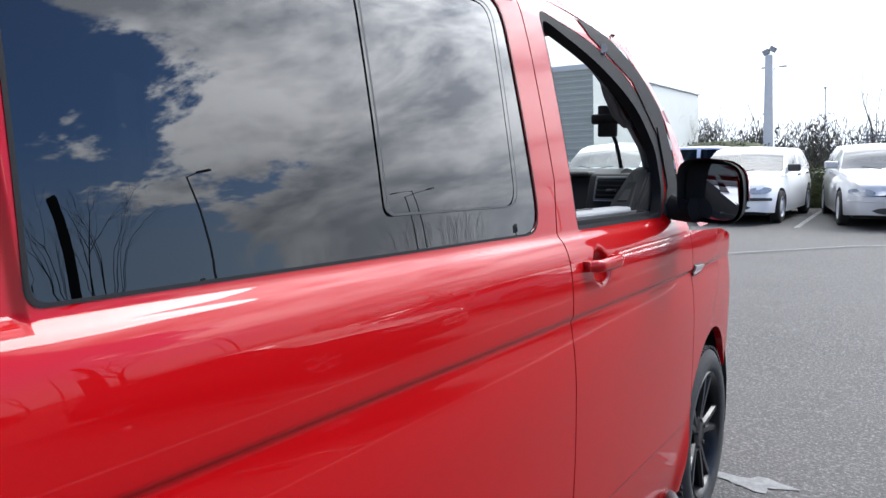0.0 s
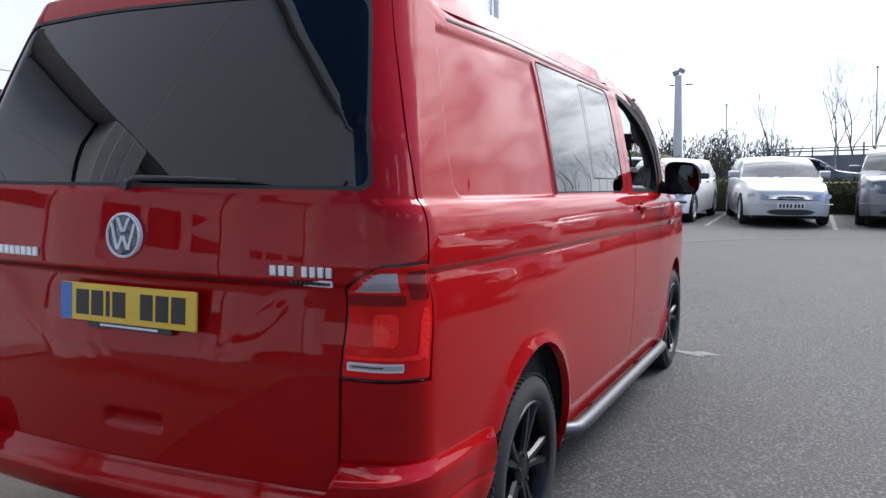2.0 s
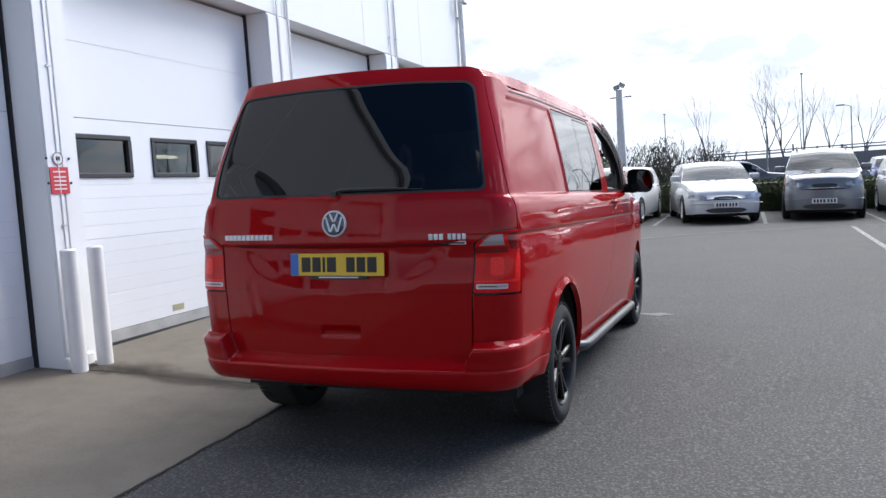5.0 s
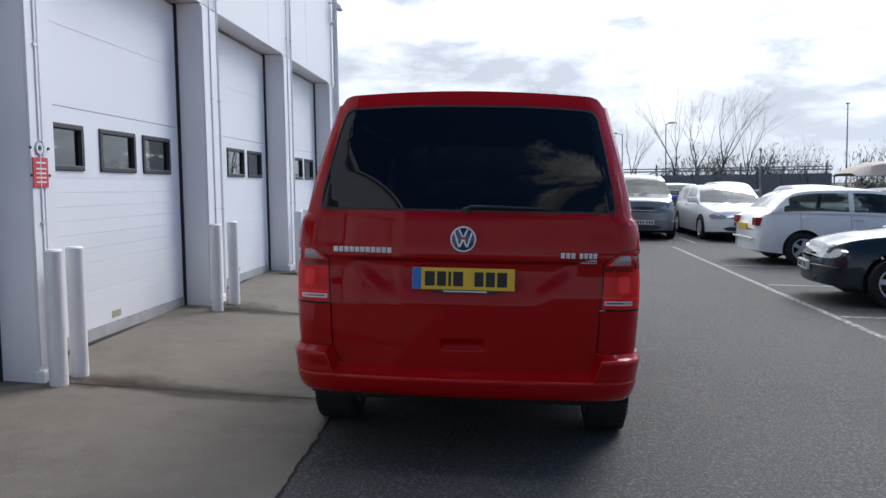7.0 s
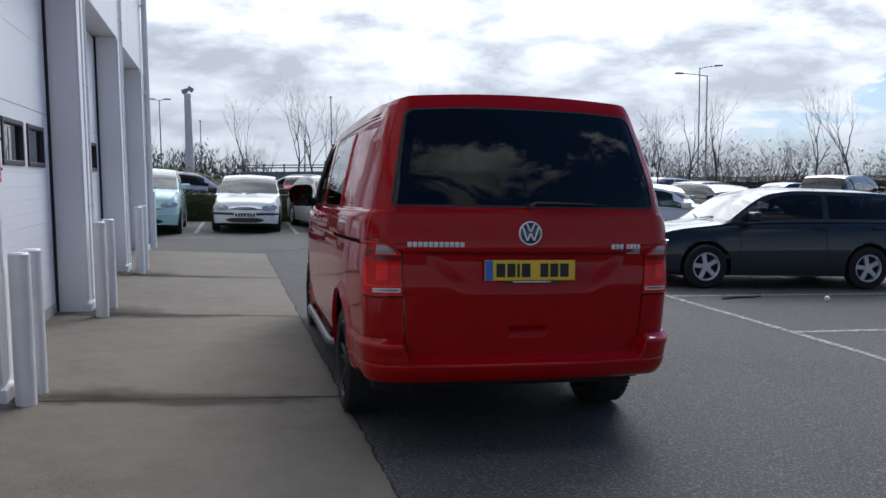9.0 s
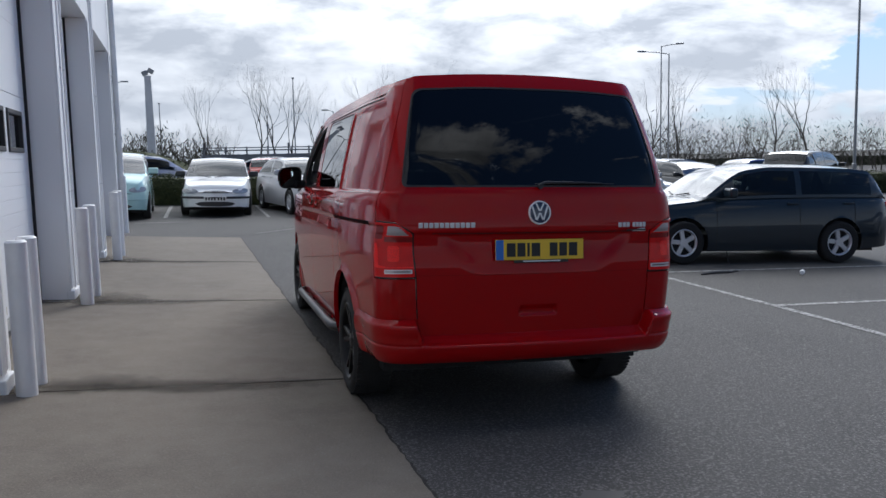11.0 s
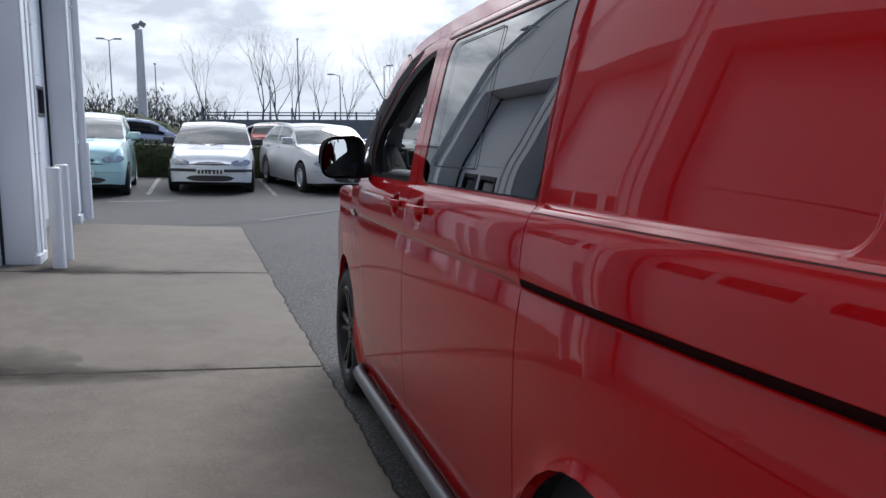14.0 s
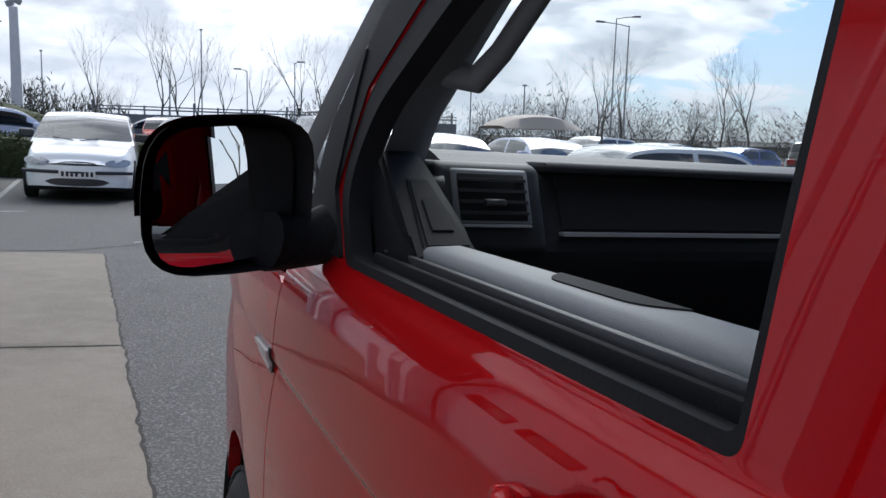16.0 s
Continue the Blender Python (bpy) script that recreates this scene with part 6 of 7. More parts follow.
    for sg in (1, -1):
        for y in ((r0 + r1) / 2 - 0.15, (r0 + r1) / 2 + 0.75):
            z = belt(y) - 0.10
            x = lower(y, 20, nz).x + 0.012
            part("door_handle", box_bm(min(sg * (x - 0.02), sg * (x + 0.012)), max(sg * (x - 0.02), sg * (x + 0.012)), y, y + 0.17, z, z + 0.028, 0.008), M_PLASTIC if trim else mat, c, "door handle")
        for y in (r0 + 0.25, mid_pillar, r1 - 0.55):
            bm = bmesh.new()
            for j in range(nz):
                a, b = lower(y, j, nz), lower(y, j + 1, nz)
                if wheel_cut(y, (a.z + b.z) / 2):
                    continue
                vs = [bm.verts.new((sg * (p.x + 0.0025), p.y + d, p.z)) for p, d in ((a, -0.003), (a, 0.003), (b, 0.003), (b, -0.003))]
                bm.faces.new(vs)
            part("door_gap", bm, M_UNDER, c, "dark door gap")
    for sg in (1, -1):
        part("wiper", tube_bm([(sg * 0.05 - 0.1, r0 + 0.02, belt(r0) + 0.05), (sg * 0.35 - 0.12, r0 + 0.10, belt(r0) + 0.09)], 0.008, 6), M_PLASTIC, c, "wiper")
    if rack:
        for sg in (1, -1):
            part("roof_rail", tube_bm([(sg * W * 0.62, r0 + 0.9, roof(r0 + 1.1) - 0.02), (sg * W * 0.62, r0 + 1.0, roof(r0 + 1.1) + 0.06), (sg * W * 0.62, r1 - 0.7, roof(r1 - 0.8) + 0.06), (sg * W * 0.62, r1 - 0.6, roof(r1 - 0.8) - 0.02)], 0.018, 8), M_PLASTIC, c, "black roof rail")

    # wheels
    for y in (s["fa"], s["ra"]):
        for sg in (1, -1):
            w = new("wheel"); w.parent = c; w.location = (sg * (W - 0.10), y, s["R"])
            R = s["R"]
            bm = bmesh.new()
            prof = [(-0.09, R * 0.62), (-0.09, R - 0.02), (-0.065, R), (0.065, R), (0.088, R - 0.02), (0.095, R * 0.80), (0.085, R * 0.63)]
            n = 32
            rows = [[bm.verts.new((sg * px, pr * math.sin(a), pr * math.cos(a))) for px, pr in prof] for a in (2 * math.pi * k / n for k in range(n))]
            for k in range(n):
                for j in range(len(prof) - 1):
                    bm.faces.new((rows[k][j], rows[k][j + 1], rows[(k + 1) % n][j + 1], rows[(k + 1) % n][j]))
            part("tyre", bm, M_TYRE, w, "black tyre", smooth=True)
            part("wheel_well", tube_bm([(sg * 0.02, 0, 0), (sg * 0.035, 0, 0)], R * 0.63, 28), M_UNDER, w, "dark wheel back")
            bm = bmesh.new()
            rp = [(0.086, R * 0.645), (0.090, R * 0.62), (0.075, R * 0.57), (0.04, R * 0.56)]
            rows = [[bm.verts.new((sg * px, pr * math.sin(a), pr * math.cos(a))) for px, pr in rp] for a in (2 * math.pi * k / n for k in range(n))]
            for k in range(n):
                for j in range(3):
                    bm.faces.new((rows[k][j], rows[k][j + 1], rows[(k + 1) % n][j + 1], rows[(k + 1) % n][j]))
            for k in range(5):
                a = 2 * math.pi * k / 5 + 0.2
                add_box(bm, sg * 0.05 - 0.018, sg * 0.05 + 0.018, -R * 0.105, R * 0.105, 0.02, R * 0.60, 0.006, 1, m=Matrix.Rotation(a, 4, "X"))
            add_tube(bm, [(sg * 0.03, 0, 0), (sg * 0.078, 0, 0)], R * 0.20, 16)
            part("rim", bm, M_ALLOY, w, "silver wheel rim")
    return c


P_TEAL = paint("pale_teal_paint", (0.40, 0.60, 0.60), 0.15)
P_WHITE = paint("white_car_paint", (0.82, 0.83, 0.83), 0.0)
P_SILVER = paint("silver_car_paint", (0.50, 0.51, 0.53), 0.25)
P_NAVY = paint("dark_blue_green_paint", (0.006, 0.016, 0.026), 0.1)
P_REDCAR = paint("red_car_paint", (0.45, 0.05, 0.03), 0.1)
P_BLUE = paint("blue_car_paint", (0.03, 0.07, 0.30), 0.2)
P_BLACK = paint("black_car_paint", (0.015, 0.016, 0.018), 0.1)
P_GREY = paint("grey_car_paint", (0.16, 0.17, 0.19), 0.4)
P_PALEBLUE = paint("pale_blue_paint", (0.60, 0.63, 0.78), 0.0)


def park(style, mat, x, y, turn, label, **k):
    """x, y: the middle of the front bumper; turn 0: nose towards -y, 90: nose towards +x."""
    return car(style, mat, on_ground(x, y, turn), label, **k)


park("mini", P_TEAL, -3.86, 15.45, 2, "pale teal small hatchback facing the yard")
park("hatch", P_WHITE, -1.60, 16.35, -3, "white hatchback with black bumper strip, parked by a hedge", trim=True)
park("saloon", P_SILVER, 1.25, 16.35, 11, "silver hatchback saloon parked by a hedge")
park("suv", P_GREY, 3.35, 17.0, -2, "dark silver off-roader with black roof rails", rack=True)
park("hatch", P_WHITE, 5.75, 16.9, 2, "white hatchback parked in the row")
park("saloon", P_PALEBLUE, 8.4, 17.2, 0, "pale blue saloon parked in the row")
park("hatch", P_SILVER, 11.0, 17.4, 2, "silver hatchback parked in the row")
park("estate", P_BLACK, 13.6, 17.6, 0, "black estate car parked in the row")
park("compact", P_NAVY, 4.10, 7.1, 263, "dark blue-green estate car with silver wheels")
stick = thing("stick", on_ground(5.53, 6.17), "thin dark stick leaning against a parked car", "stick")
part("shaft", tube_bm([(0, 0, 0), (-0.12, 0.02, 0.5), (-0.21, 0.03, 0.92)], 0.009, 8), M_PLASTIC, stick, smooth=True)
park("hatch", P_WHITE, 8.75, 12.2, 92, "white hatchback seen from behind the estate car")
park("saloon", P_GREY, 9.0, 3.6, -92, "grey saloon parked across the yard")
# beyond the hedge
park("estate", P_PALEBLUE, -1.35, 26.0, 96, "pale blue estate car behind the hedge", group="cars behind the hedge")
park("hatch", P_SILVER, -1.9, 30.5, 90, "silver hatchback behind the hedge", group="cars behind the hedge")
park("hatch", P_REDCAR, 0.85, 33.5, 176, "red hatchback seen from behind", group="cars behind the hedge")
park("saloon", P_GREY, 3.6, 31.0, 90, "grey saloon behind the hedge", group="cars behind the hedge")
park("hatch", P_BLUE, 6.6, 32.5, 178, "blue hatchback seen from behind", group="cars behind the hedge")
park("mini", P_SILVER, 9.6, 31.5, 5, "silver small car behind the hedge", group="cars behind the hedge")
park("suv", P_WHITE, 14.5, 29.5, -70, "white off-roader behind the hedge", group="cars behind the hedge")
park("hatch", P_BLUE, 19.5, 27.5, -80, "blue hatchback far across the car park", group="cars behind the hedge")
# on the open side of the yard
park("suv", P_BLACK, 21.0, 22.0, 120, "black off-roader on the open side of the yard", group="cars on the open side")
park("hatch", P_GREY, 18.2, 25.6, 110, "grey hatchback on the open side of the yard", group="cars on the open side")
park("estate", P_BLACK, 25.5, 15.0, 140, "black estate car on the open side of the yard", group="cars on the open side")

# ---- hedge, fence, lamps, trees ----
M_HEDGE = material("dark_hedge_leaves", (0.035, 0.045, 0.018), 0.8, grain=(6, 0.7, (0.075, 0.080, 0.03)), spec=0.2)
M_BARK = material("bare_bark", (0.085, 0.072, 0.060), 0.9, grain=(8, 0.5, (0.14, 0.125, 0.105)))
M_TWIG = material("bare_twigs", (0.10, 0.086, 0.072), 0.9)
M_BUD = material("spring_leaf", (0.10, 0.12, 0.035), 0.7, grain=(3, 0.6, (0.06, 0.075, 0.025)))
M_POLE = material("galvanised_pole", (0.34, 0.35, 0.36), 0.5, 0.4)
M_LINE = material("worn_white_line", (0.34, 0.335, 0.32), 0.8, grain=(22, 1.0, (0.08, 0.078, 0.075)), fine=(0.40, 0.60))
rng = random.Random(7)


def leaf_cloud(bm, centre, size, n, leaf, rg, flat=0.0):
    """Many small leaf blades inside an uneven mound."""
    for _ in range(n):
        while True:
            p = Vector((rg.uniform(-1, 1), rg.uniform(-1, 1), rg.uniform(-1, 1)))
            if p.length < 1:
                break
        q = p.normalized() * (p.length ** 0.45)
        o = Vector((centre[0] + q.x * size[0], centre[1] + q.y * size[1], centre[2] + q.z * size[2]))
        a = Vector((rg.gauss(0, 1), rg.gauss(0, 1), rg.gauss(0, 1))).normalized()
        b = a.orthogonal().normalized()
        k = leaf * rg.uniform(0.5, 1.4)
        bm.faces.new([bm.verts.new(o + a * k), bm.verts.new(o + b * k * 0.5), bm.verts.new(o - a * k), bm.verts.new(o - b * k * 0.5)])


def hedge(x0, x1, y, h, d, label):
    """A clipped hedge: woody core with a dense skin of leaves."""
    hd = thing("hedge", Matrix.Translation((x0, y, ground_z(x0, y))), label, "hedge")
    slope = (ground_z(x1, y) - ground_z(x0, y))
    bm = bmesh.new()
    n = max(4, int((x1 - x0) / 0.5))
    rows = []
    for i in range(n + 1):
        x = (x1 - x0) * i / n
        z0 = slope * i / n
        hh = h * (0.90 + 0.1 * noise.noise(Vector((x * 0.7, y, 3))))
        rows.append([bm.verts.new(p) for p in ((x, -d / 2, z0), (x, -d / 2 * 1.02, z0 + hh * 0.6), (x, -d * 0.38, z0 + hh * 0.93), (x, 0, z0 + hh * 0.97), (x, d * 0.38, z0 + hh * 0.93), (x, d / 2, z0))])
    for a, b in zip(rows, rows[1:]):
        for j in range(5):
            bm.faces.new((a[j], a[j + 1], b[j + 1], b[j]))
    bm.faces.new(rows[0][::-1]); bm.faces.new(rows[-1])
    part("core", bm, M_HEDGE, hd)
    bm = bmesh.new()
    for _ in range(int((x1 - x0) * 700)):
        x = rng.uniform(0, x1 - x0)
        s = rng.uniform(0, 1)
        hh = h * (0.90 + 0.1 * noise.noise(Vector((x * 0.7, y, 3)))) + rng.uniform(-0.03, 0.07)
        if s < 0.55:
            o = Vector((x, -d / 2 - rng.uniform(-0.03, 0.05), slope * x / (x1 - x0) + hh * rng.uniform(0.02, 0.95)))
        else:
            o = Vector((x, rng.uniform(-d / 2, d / 2), slope * x / (x1 - x0) + hh * rng.uniform(0.92, 1.04)))
        a = Vector((rng.gauss(0, 1), rng.gauss(0, 1), rng.gauss(0, 1))).normalized()
        b = a.orthogonal().normalized()
        k = 0.035 * rng.uniform(0.6, 1.5)
        bm.faces.new([bm.verts.new(o + a * k), bm.verts.new(o + b * k * 0.6), bm.verts.new(o - a * k), bm.verts.new(o - b * k * 0.6)])
    lv = part("leaves", bm, M_HEDGE, hd, recalc=False)
    lv["kind"] = "stuff"
    return hd


hedge(-6.5, 9.5, 21.9, 0.92, 1.3, "dark clipped hedge behind the parked cars")
hedge(10.5, 24.0, 22.6, 0.85, 1.2, "dark clipped hedge further along the car park")
# rounded shrub bank
for x, y, sx, sz in ((-5.2, 33.0, 3.4, 1.75), (18.0, 37.0, 4.0, 1.3)):
    sh = thing("shrub", Matrix.Translation((x, y, ground_z(x, y))), "low rounded evergreen shrub bank", "shrub")
    bm = bmesh.new()
    bmesh.ops.create_icosphere(bm, subdivisions=3, radius=1, matrix=Matrix.Diagonal((sx * 0.95, 1.6, sz * 0.95, 1)))
    for v in bm.verts:
        v.co *= 1 + 0.08 * noise.noise(v.co * 1.3)
        v.co.z = max(v.co.z, -0.1)
    part("core", bm, M_HEDGE, sh)
    bm = bmesh.new()
    leaf_cloud(bm, (0, 0, 0), (sx, 1.75, sz), 5200, 0.07, rng)
    o = part("leaves", bm, M_HEDGE, sh, recalc=False)
    o["kind"] = "stuff"


def tree_meshes(seed, height, spread=0.55, levels=5, bud=0, girth=0.0115):
    """Trunk with limbs, and the fine twigs, as two meshes."""
    rg = random.Random(seed)
    limbs, twigs, buds = bmesh.new(), bmesh.new(), bmesh.new()

    def grow(p, d, length, r, lev):
        pts, rs = [p], [r]
        n = 3 if lev < 3 else 2
        for k in range(n):
            d = (d + Vector((rg.gauss(0, 0.13), rg.gauss(0, 0.13), rg.gauss(0.04, 0.08)))).normalized()
            p = p + d * length / n
            pts.append(p); rs.append(r * (1 - 0.38 * (k + 1) / n))
        add_tube(limbs if lev < 3 else twigs, pts, rs, 6 if lev < 2 else 4 if lev < 3 else 3, cap=False)
        if lev >= levels:
            if bud and rg.random() < 0.8:
                for _ in range(bud):
                    o = p + Vector((rg.gauss(0, 0.18), rg.gauss(0, 0.18), rg.gauss(0, 0.18)))
                    a = Vector((rg.gauss(0, 1), rg.gauss(0, 1), rg.gauss(0, 1))).normalized()
                    b = a.orthogonal()
                    k = rg.uniform(0.03, 0.06)
                    buds.faces.new([buds.verts.new(o + a * k), buds.verts.new(o + b * k), buds.verts.new(o - a * k)])
            return
        m = rg.choice((3, 4)) if lev == 0 else rg.choice((2, 3, 3))
        for k in range(m):
            base = pts[-1] if (k == 0 or lev > 2) else pts[-2].lerp(pts[-1], rg.uniform(0.1, 1.0))
            side = Vector((rg.gauss(0, 1), rg.gauss(0, 1), rg.gauss(0, 0.35)))
            side = (side - d * side.dot(d)).normalized()
            nd = (d + side * spread * rg.uniform(0.4, 1.25) * (0.35 if k == 0 else 1)).normalized()
            grow(base, nd, length * rg.uniform(0.62, 0.86), rs[-1] * (0.86 if k == 0 else 0.66), lev + 1)
    grow(Vector((0, 0, -0.1)), Vector((rg.gauss(0, 0.04), rg.gauss(0, 0.04), 1)).normalized(), height * 0.30, height * girth, 0)
    return limbs, twigs, buds


def tree_proto(seed, height, spread, levels=5, bud=0, label="bare tree with fine twigs in early spring", girth=0.0115):
    limbs, twigs, buds = tree_meshes(seed, height, spread, levels, bud, girth)
    t = thing("tree", Matrix.Identity(4), label, "tree", "bare trees")
    part("trunk", limbs, M_BARK, t, recalc=False, smooth=True)
    o = part("crown", twigs, M_TWIG, t, recalc=False); o["kind"] = "stuff"
    if buds.faces:
        o = part("leaves", buds, M_BUD, t, recalc=False); o["kind"] = "stuff"
    else:
        buds.free()
    return t


def place(proto, x, y, s, turn, first=False):
    m = Matrix.Translation((x, y, ground_z(x, y))) @ Matrix.Rotation(turn, 4, "Z")
    if first:
        proto.matrix_world = m
        proto.scale = (s, s, s)
        return proto
    t = copy_thing(proto, m)
    t.scale = (s, s, s)
    return t


tall = [tree_proto(11, 8.5, 0.46, 6), tree_proto(23, 8.0, 0.50, 6), tree_proto(31, 9.0, 0.44, 6)]
bushy = [tree_proto(5, 5.0, 0.66, 6, 0, "low bushy bare tree with fine twigs"), tree_proto(17, 5.4, 0.60, 6, 0, "low bushy bare tree with fine twigs")]
spots = [(0, -2.0, 66, 1.0), (1, 2.4, 68, 1.25), (2, 4.0, 70, 1.1), (0, 5.7, 71, 1.12), (1, 7.2, 69, 1.05), (2, 9.8, 72, 0.95), (0, 14.5, 74, 1.25), (1, 16.5, 76, 1.35), (2, 18.5, 75, 1.3), (0, 20.6, 73, 1.1),
         (1, 28.0, 52, 0.9), (2, 33.0, 56, 1.0), (0, 38.0, 60, 1.1), (1, 44.0, 55, 1.15), (2, 52.0, 60, 1.2), (0, -9.0, 64, 0.8), (1, -12.5, 68, 0.85)]
used = set()
for k, x, y, s in spots:
    place(tall[k], x, y, s, rng.uniform(0, 6.28), first=k not in used); used.add(k)
# trees out to the open side, seen mirrored in the van
for k, x, y, s in ((1, 16.0, 28.8, 0.62), (2, 46, 28, 1.1), (1, 52, 8, 1.2), (0, 44, -12, 1.0)):
    place(tall[k], x, y, s, rng.uniform(0, 6.28))
place(tree_proto(43, 11.0, 0.52, 6, 0, "large bare tree with a stout trunk beside the sign pylon", 0.0165), 27.2, 20.6, 1.0, 0.6, first=True)
ub = set()
for i in range(92):
    x = -16 + i * 0.875 + rng.uniform(-0.6, 0.6)
    y = rng.uniform(56, 66) + (0 if x < 24 else -10)
    k = rng.randrange(2)
    place(bushy[k], x, y, rng.uniform(0.60, 1.0) * (1.0 if not 1 < x < 13 else 0.5), rng.uniform(0, 6.28), first=k not in ub); ub.add(k)
for i in range(12):
    a = radians(35 + i * 9)
    place(bushy[i % 2], 40 * math.sin(a) + 4, 40 * math.cos(a) + 4, rng.uniform(0.5, 0.8), rng.uniform(0, 6.28))

# dark thicket behind everything on the skyline
thick = tagged(new("thicket"), "dark thicket of bare bushes along the horizon", "thicket", kind="stuff")
thick.location = (0, 0, 0)
bm = bmesh.new()
for i in range(260):
    x = -40 + i * 0.5
    y = 74 + 5 * math.sin(i * 0.7) - (12 if x > 26 else 0)
    tall_here = step01(abs(x - 6.5), 6.0, 9.0)
    h = 1.6 + 2.6 * tall_here + (1.0 + 0.8 * tall_here) * noise.noise(Vector((i * 0.13, 1, 0))) + 0.7 * noise.noise(Vector((i * 0.6, 5, 0)))
    for _ in range(int(130 + 170 * tall_here)):
        o = Vector((x + rng.gauss(0, 0.7), y + rng.gauss(0, 0.8), rng.uniform(0, h) * rng.uniform(0.4, 1.15)))
        a = Vector((rng.gauss(0, 0.5), rng.gauss(0, 0.5), 1)).normalized()
        b = a.orthogonal().normalized()
        k = rng.uniform(0.1, 0.4)
        bm.faces.new([bm.verts.new(o + a * k), bm.verts.new(o + b * 0.045), bm.verts.new(o - a * k), bm.verts.new(o - b * 0.045)])
part("undergrowth", bm, material("thicket_brown", (0.055, 0.050, 0.034), 0.9, grain=(0.4, 0.6, (0.075, 0.08, 0.04))), thick, recalc=False)["kind"] = "stuff"
bm = bmesh.new()
n = 66
rows = []
for i in range(n):
    x = -42 + i * 2.1
    h = 0.9 + 0.45 * noise.noise(Vector((i * 0.4, 9, 0)))
    y = 79 - (12 if x > 28 else 0)
    rows.append([bm.verts.new((x, y, -0.5)), bm.verts.new((x, y, h)), bm.verts.new((x, y + 1.5, h * 0.8)), bm.verts.new((x, y + 1.6, -0.5))])
for a, b in zip(rows, rows[1:]):
    for j in range(3):
        bm.faces.new((a[j], a[j + 1], b[j + 1], b[j]))
part("bank", bm, M_HEDGE, thick)

# grey barrier fence across the far side
fence = thing("fence", Matrix.Translation((0, 61.5, 0.4)), "grey metal barrier fence on the far side", "fence")
M_FENCE = material("weathered_grey_fence", (0.26, 0.265, 0.275), 0.7, stain=(1.2, 0.4, (0.18, 0.18, 0.19)))
for k in range(17):
    x = -2 + k * 1.6
    part("post", box_bm(x - 0.06, x + 0.06, -0.06, 0.06, -0.6, 2.35 + 0.25 * (k % 4 == 0)), M_FENCE, fence)
for z0, z1 in ((0.0, 1.75), (2.0, 2.1), (2.22, 2.30)):
    part("rail", box_bm(-2.2, 24, -0.03, 0.03, z0, z1), M_FENCE, fence)


def lamp_post(x, y, h, arm=(0, 0), heads=1, label="slim grey street lamp", r=0.06):
    lp = thing("street_lamp", Matrix.Translation((x, y, ground_z(x, y) - 0.05)), label, "street lamp", "street lamps")
    part("pole", tube_bm([(0, 0, 0), (0, 0, 1.2), (0, 0, 1.22), (0, 0, h)], [r * 1.5, r * 1.5, r, r * 0.62], 10), M_POLE, lp, smooth=True)
    dirs = [Vector((arm[0], arm[1], 0))] + ([Vector((-arm[0], -arm[1], 0))] if heads == 2 else [])
    for d in dirs:
        if d.length < 0.01:
            part("lantern", box_bm(-0.10, 0.10, -0.16, 0.16, h, h + 0.10, 0.03), M_POLE, lp, "lamp head")
            continue
        part("arm", tube_bm([(0, 0, h - 0.05), d * 0.5 + Vector((0, 0, h + 0.05)), d + Vector((0, 0, h + 0.08))], 0.03, 8), M_POLE, lp, smooth=True)
        bm = box_bm(-0.11, 0.11, -0.28, 0.28, -0.05, 0.06, 0.03, 2)
        o = part("lantern", bm, M_POLE, lp, "lamp head")
        o.matrix_basis = Matrix.Translation(d * 1.2 + Vector((0, 0, h + 0.09))) @ Matrix.Rotation(math.atan2(d.y, d.x) - math.pi / 2, 4, "Z")
    return lp


lamp_post(-8.3, 65, 7.4, (0.5, 0), 2, "tall grey lamp post with two short arms")
lamp_post(5.3, 65, 8.2, (0, 0), 1, "tall slim grey lamp post")
lamp_post(-5.6, 72, 6.3)
lamp_post(12.1, 65, 6.5, (0.4, 0))
lamp_post(8.7, 66, 5.7, (-0.6, 0))
lamp_post(2.6, 58, 4.0)
lamp_post(28.1, 45, 8.3, (-1.7, 0), 1, "tall lamp post with a long arm")
lamp_post(21.2, 45, 4.4)
lamp_post(24.5, 60, 7.4)
lamp_post(16.0, 52, 3.8)
lamp_post(22.6, 22.4, 9.0, (-0.5, 0.3), 1, "tall lamp post on the open side of the yard")
lamp_post(30.5, 50.0, 9.5, (0.9, -0.6))
lamp_post(48.0, 33.5, 9.0, (-1.6, 0.8))
lamp_post(40.0, 38.0, 8.0)

lamp_post(34.6, 23.0, 9.3, (0.75, -1.0))

# sign pylon on the open side of the yard
pylon = thing("sign_pylon", Matrix.Translation((25.5, 18.7, ground_z(25.5, 18.7))) @ Matrix.Rotation(radians(35), 4, "Z"), "tall dark grey sign pylon on a concrete plinth", "sign pylon")
part("plinth", box_bm(-0.70, 0.70, -0.38, 0.38, -0.10, 0.22, 0.03, 2), M_CONCRETE, pylon, "concrete plinth")
part("mast", box_bm(-0.46, 0.46, -0.15, 0.15, 0.22, 8.95, 0.02, 2), M_PLASTIC, pylon, "dark grey mast")
for z0, z1 in ((7.35, 8.85), (5.75, 7.25)):
    for sg in (1, -1):
        part("sign_panel", box_bm(-0.44, 0.44, min(sg * 0.15, sg * 0.175), max(sg * 0.15, sg * 0.175), z0, z1, 0.006, 1), M_DASH, pylon, "dark sign panel")

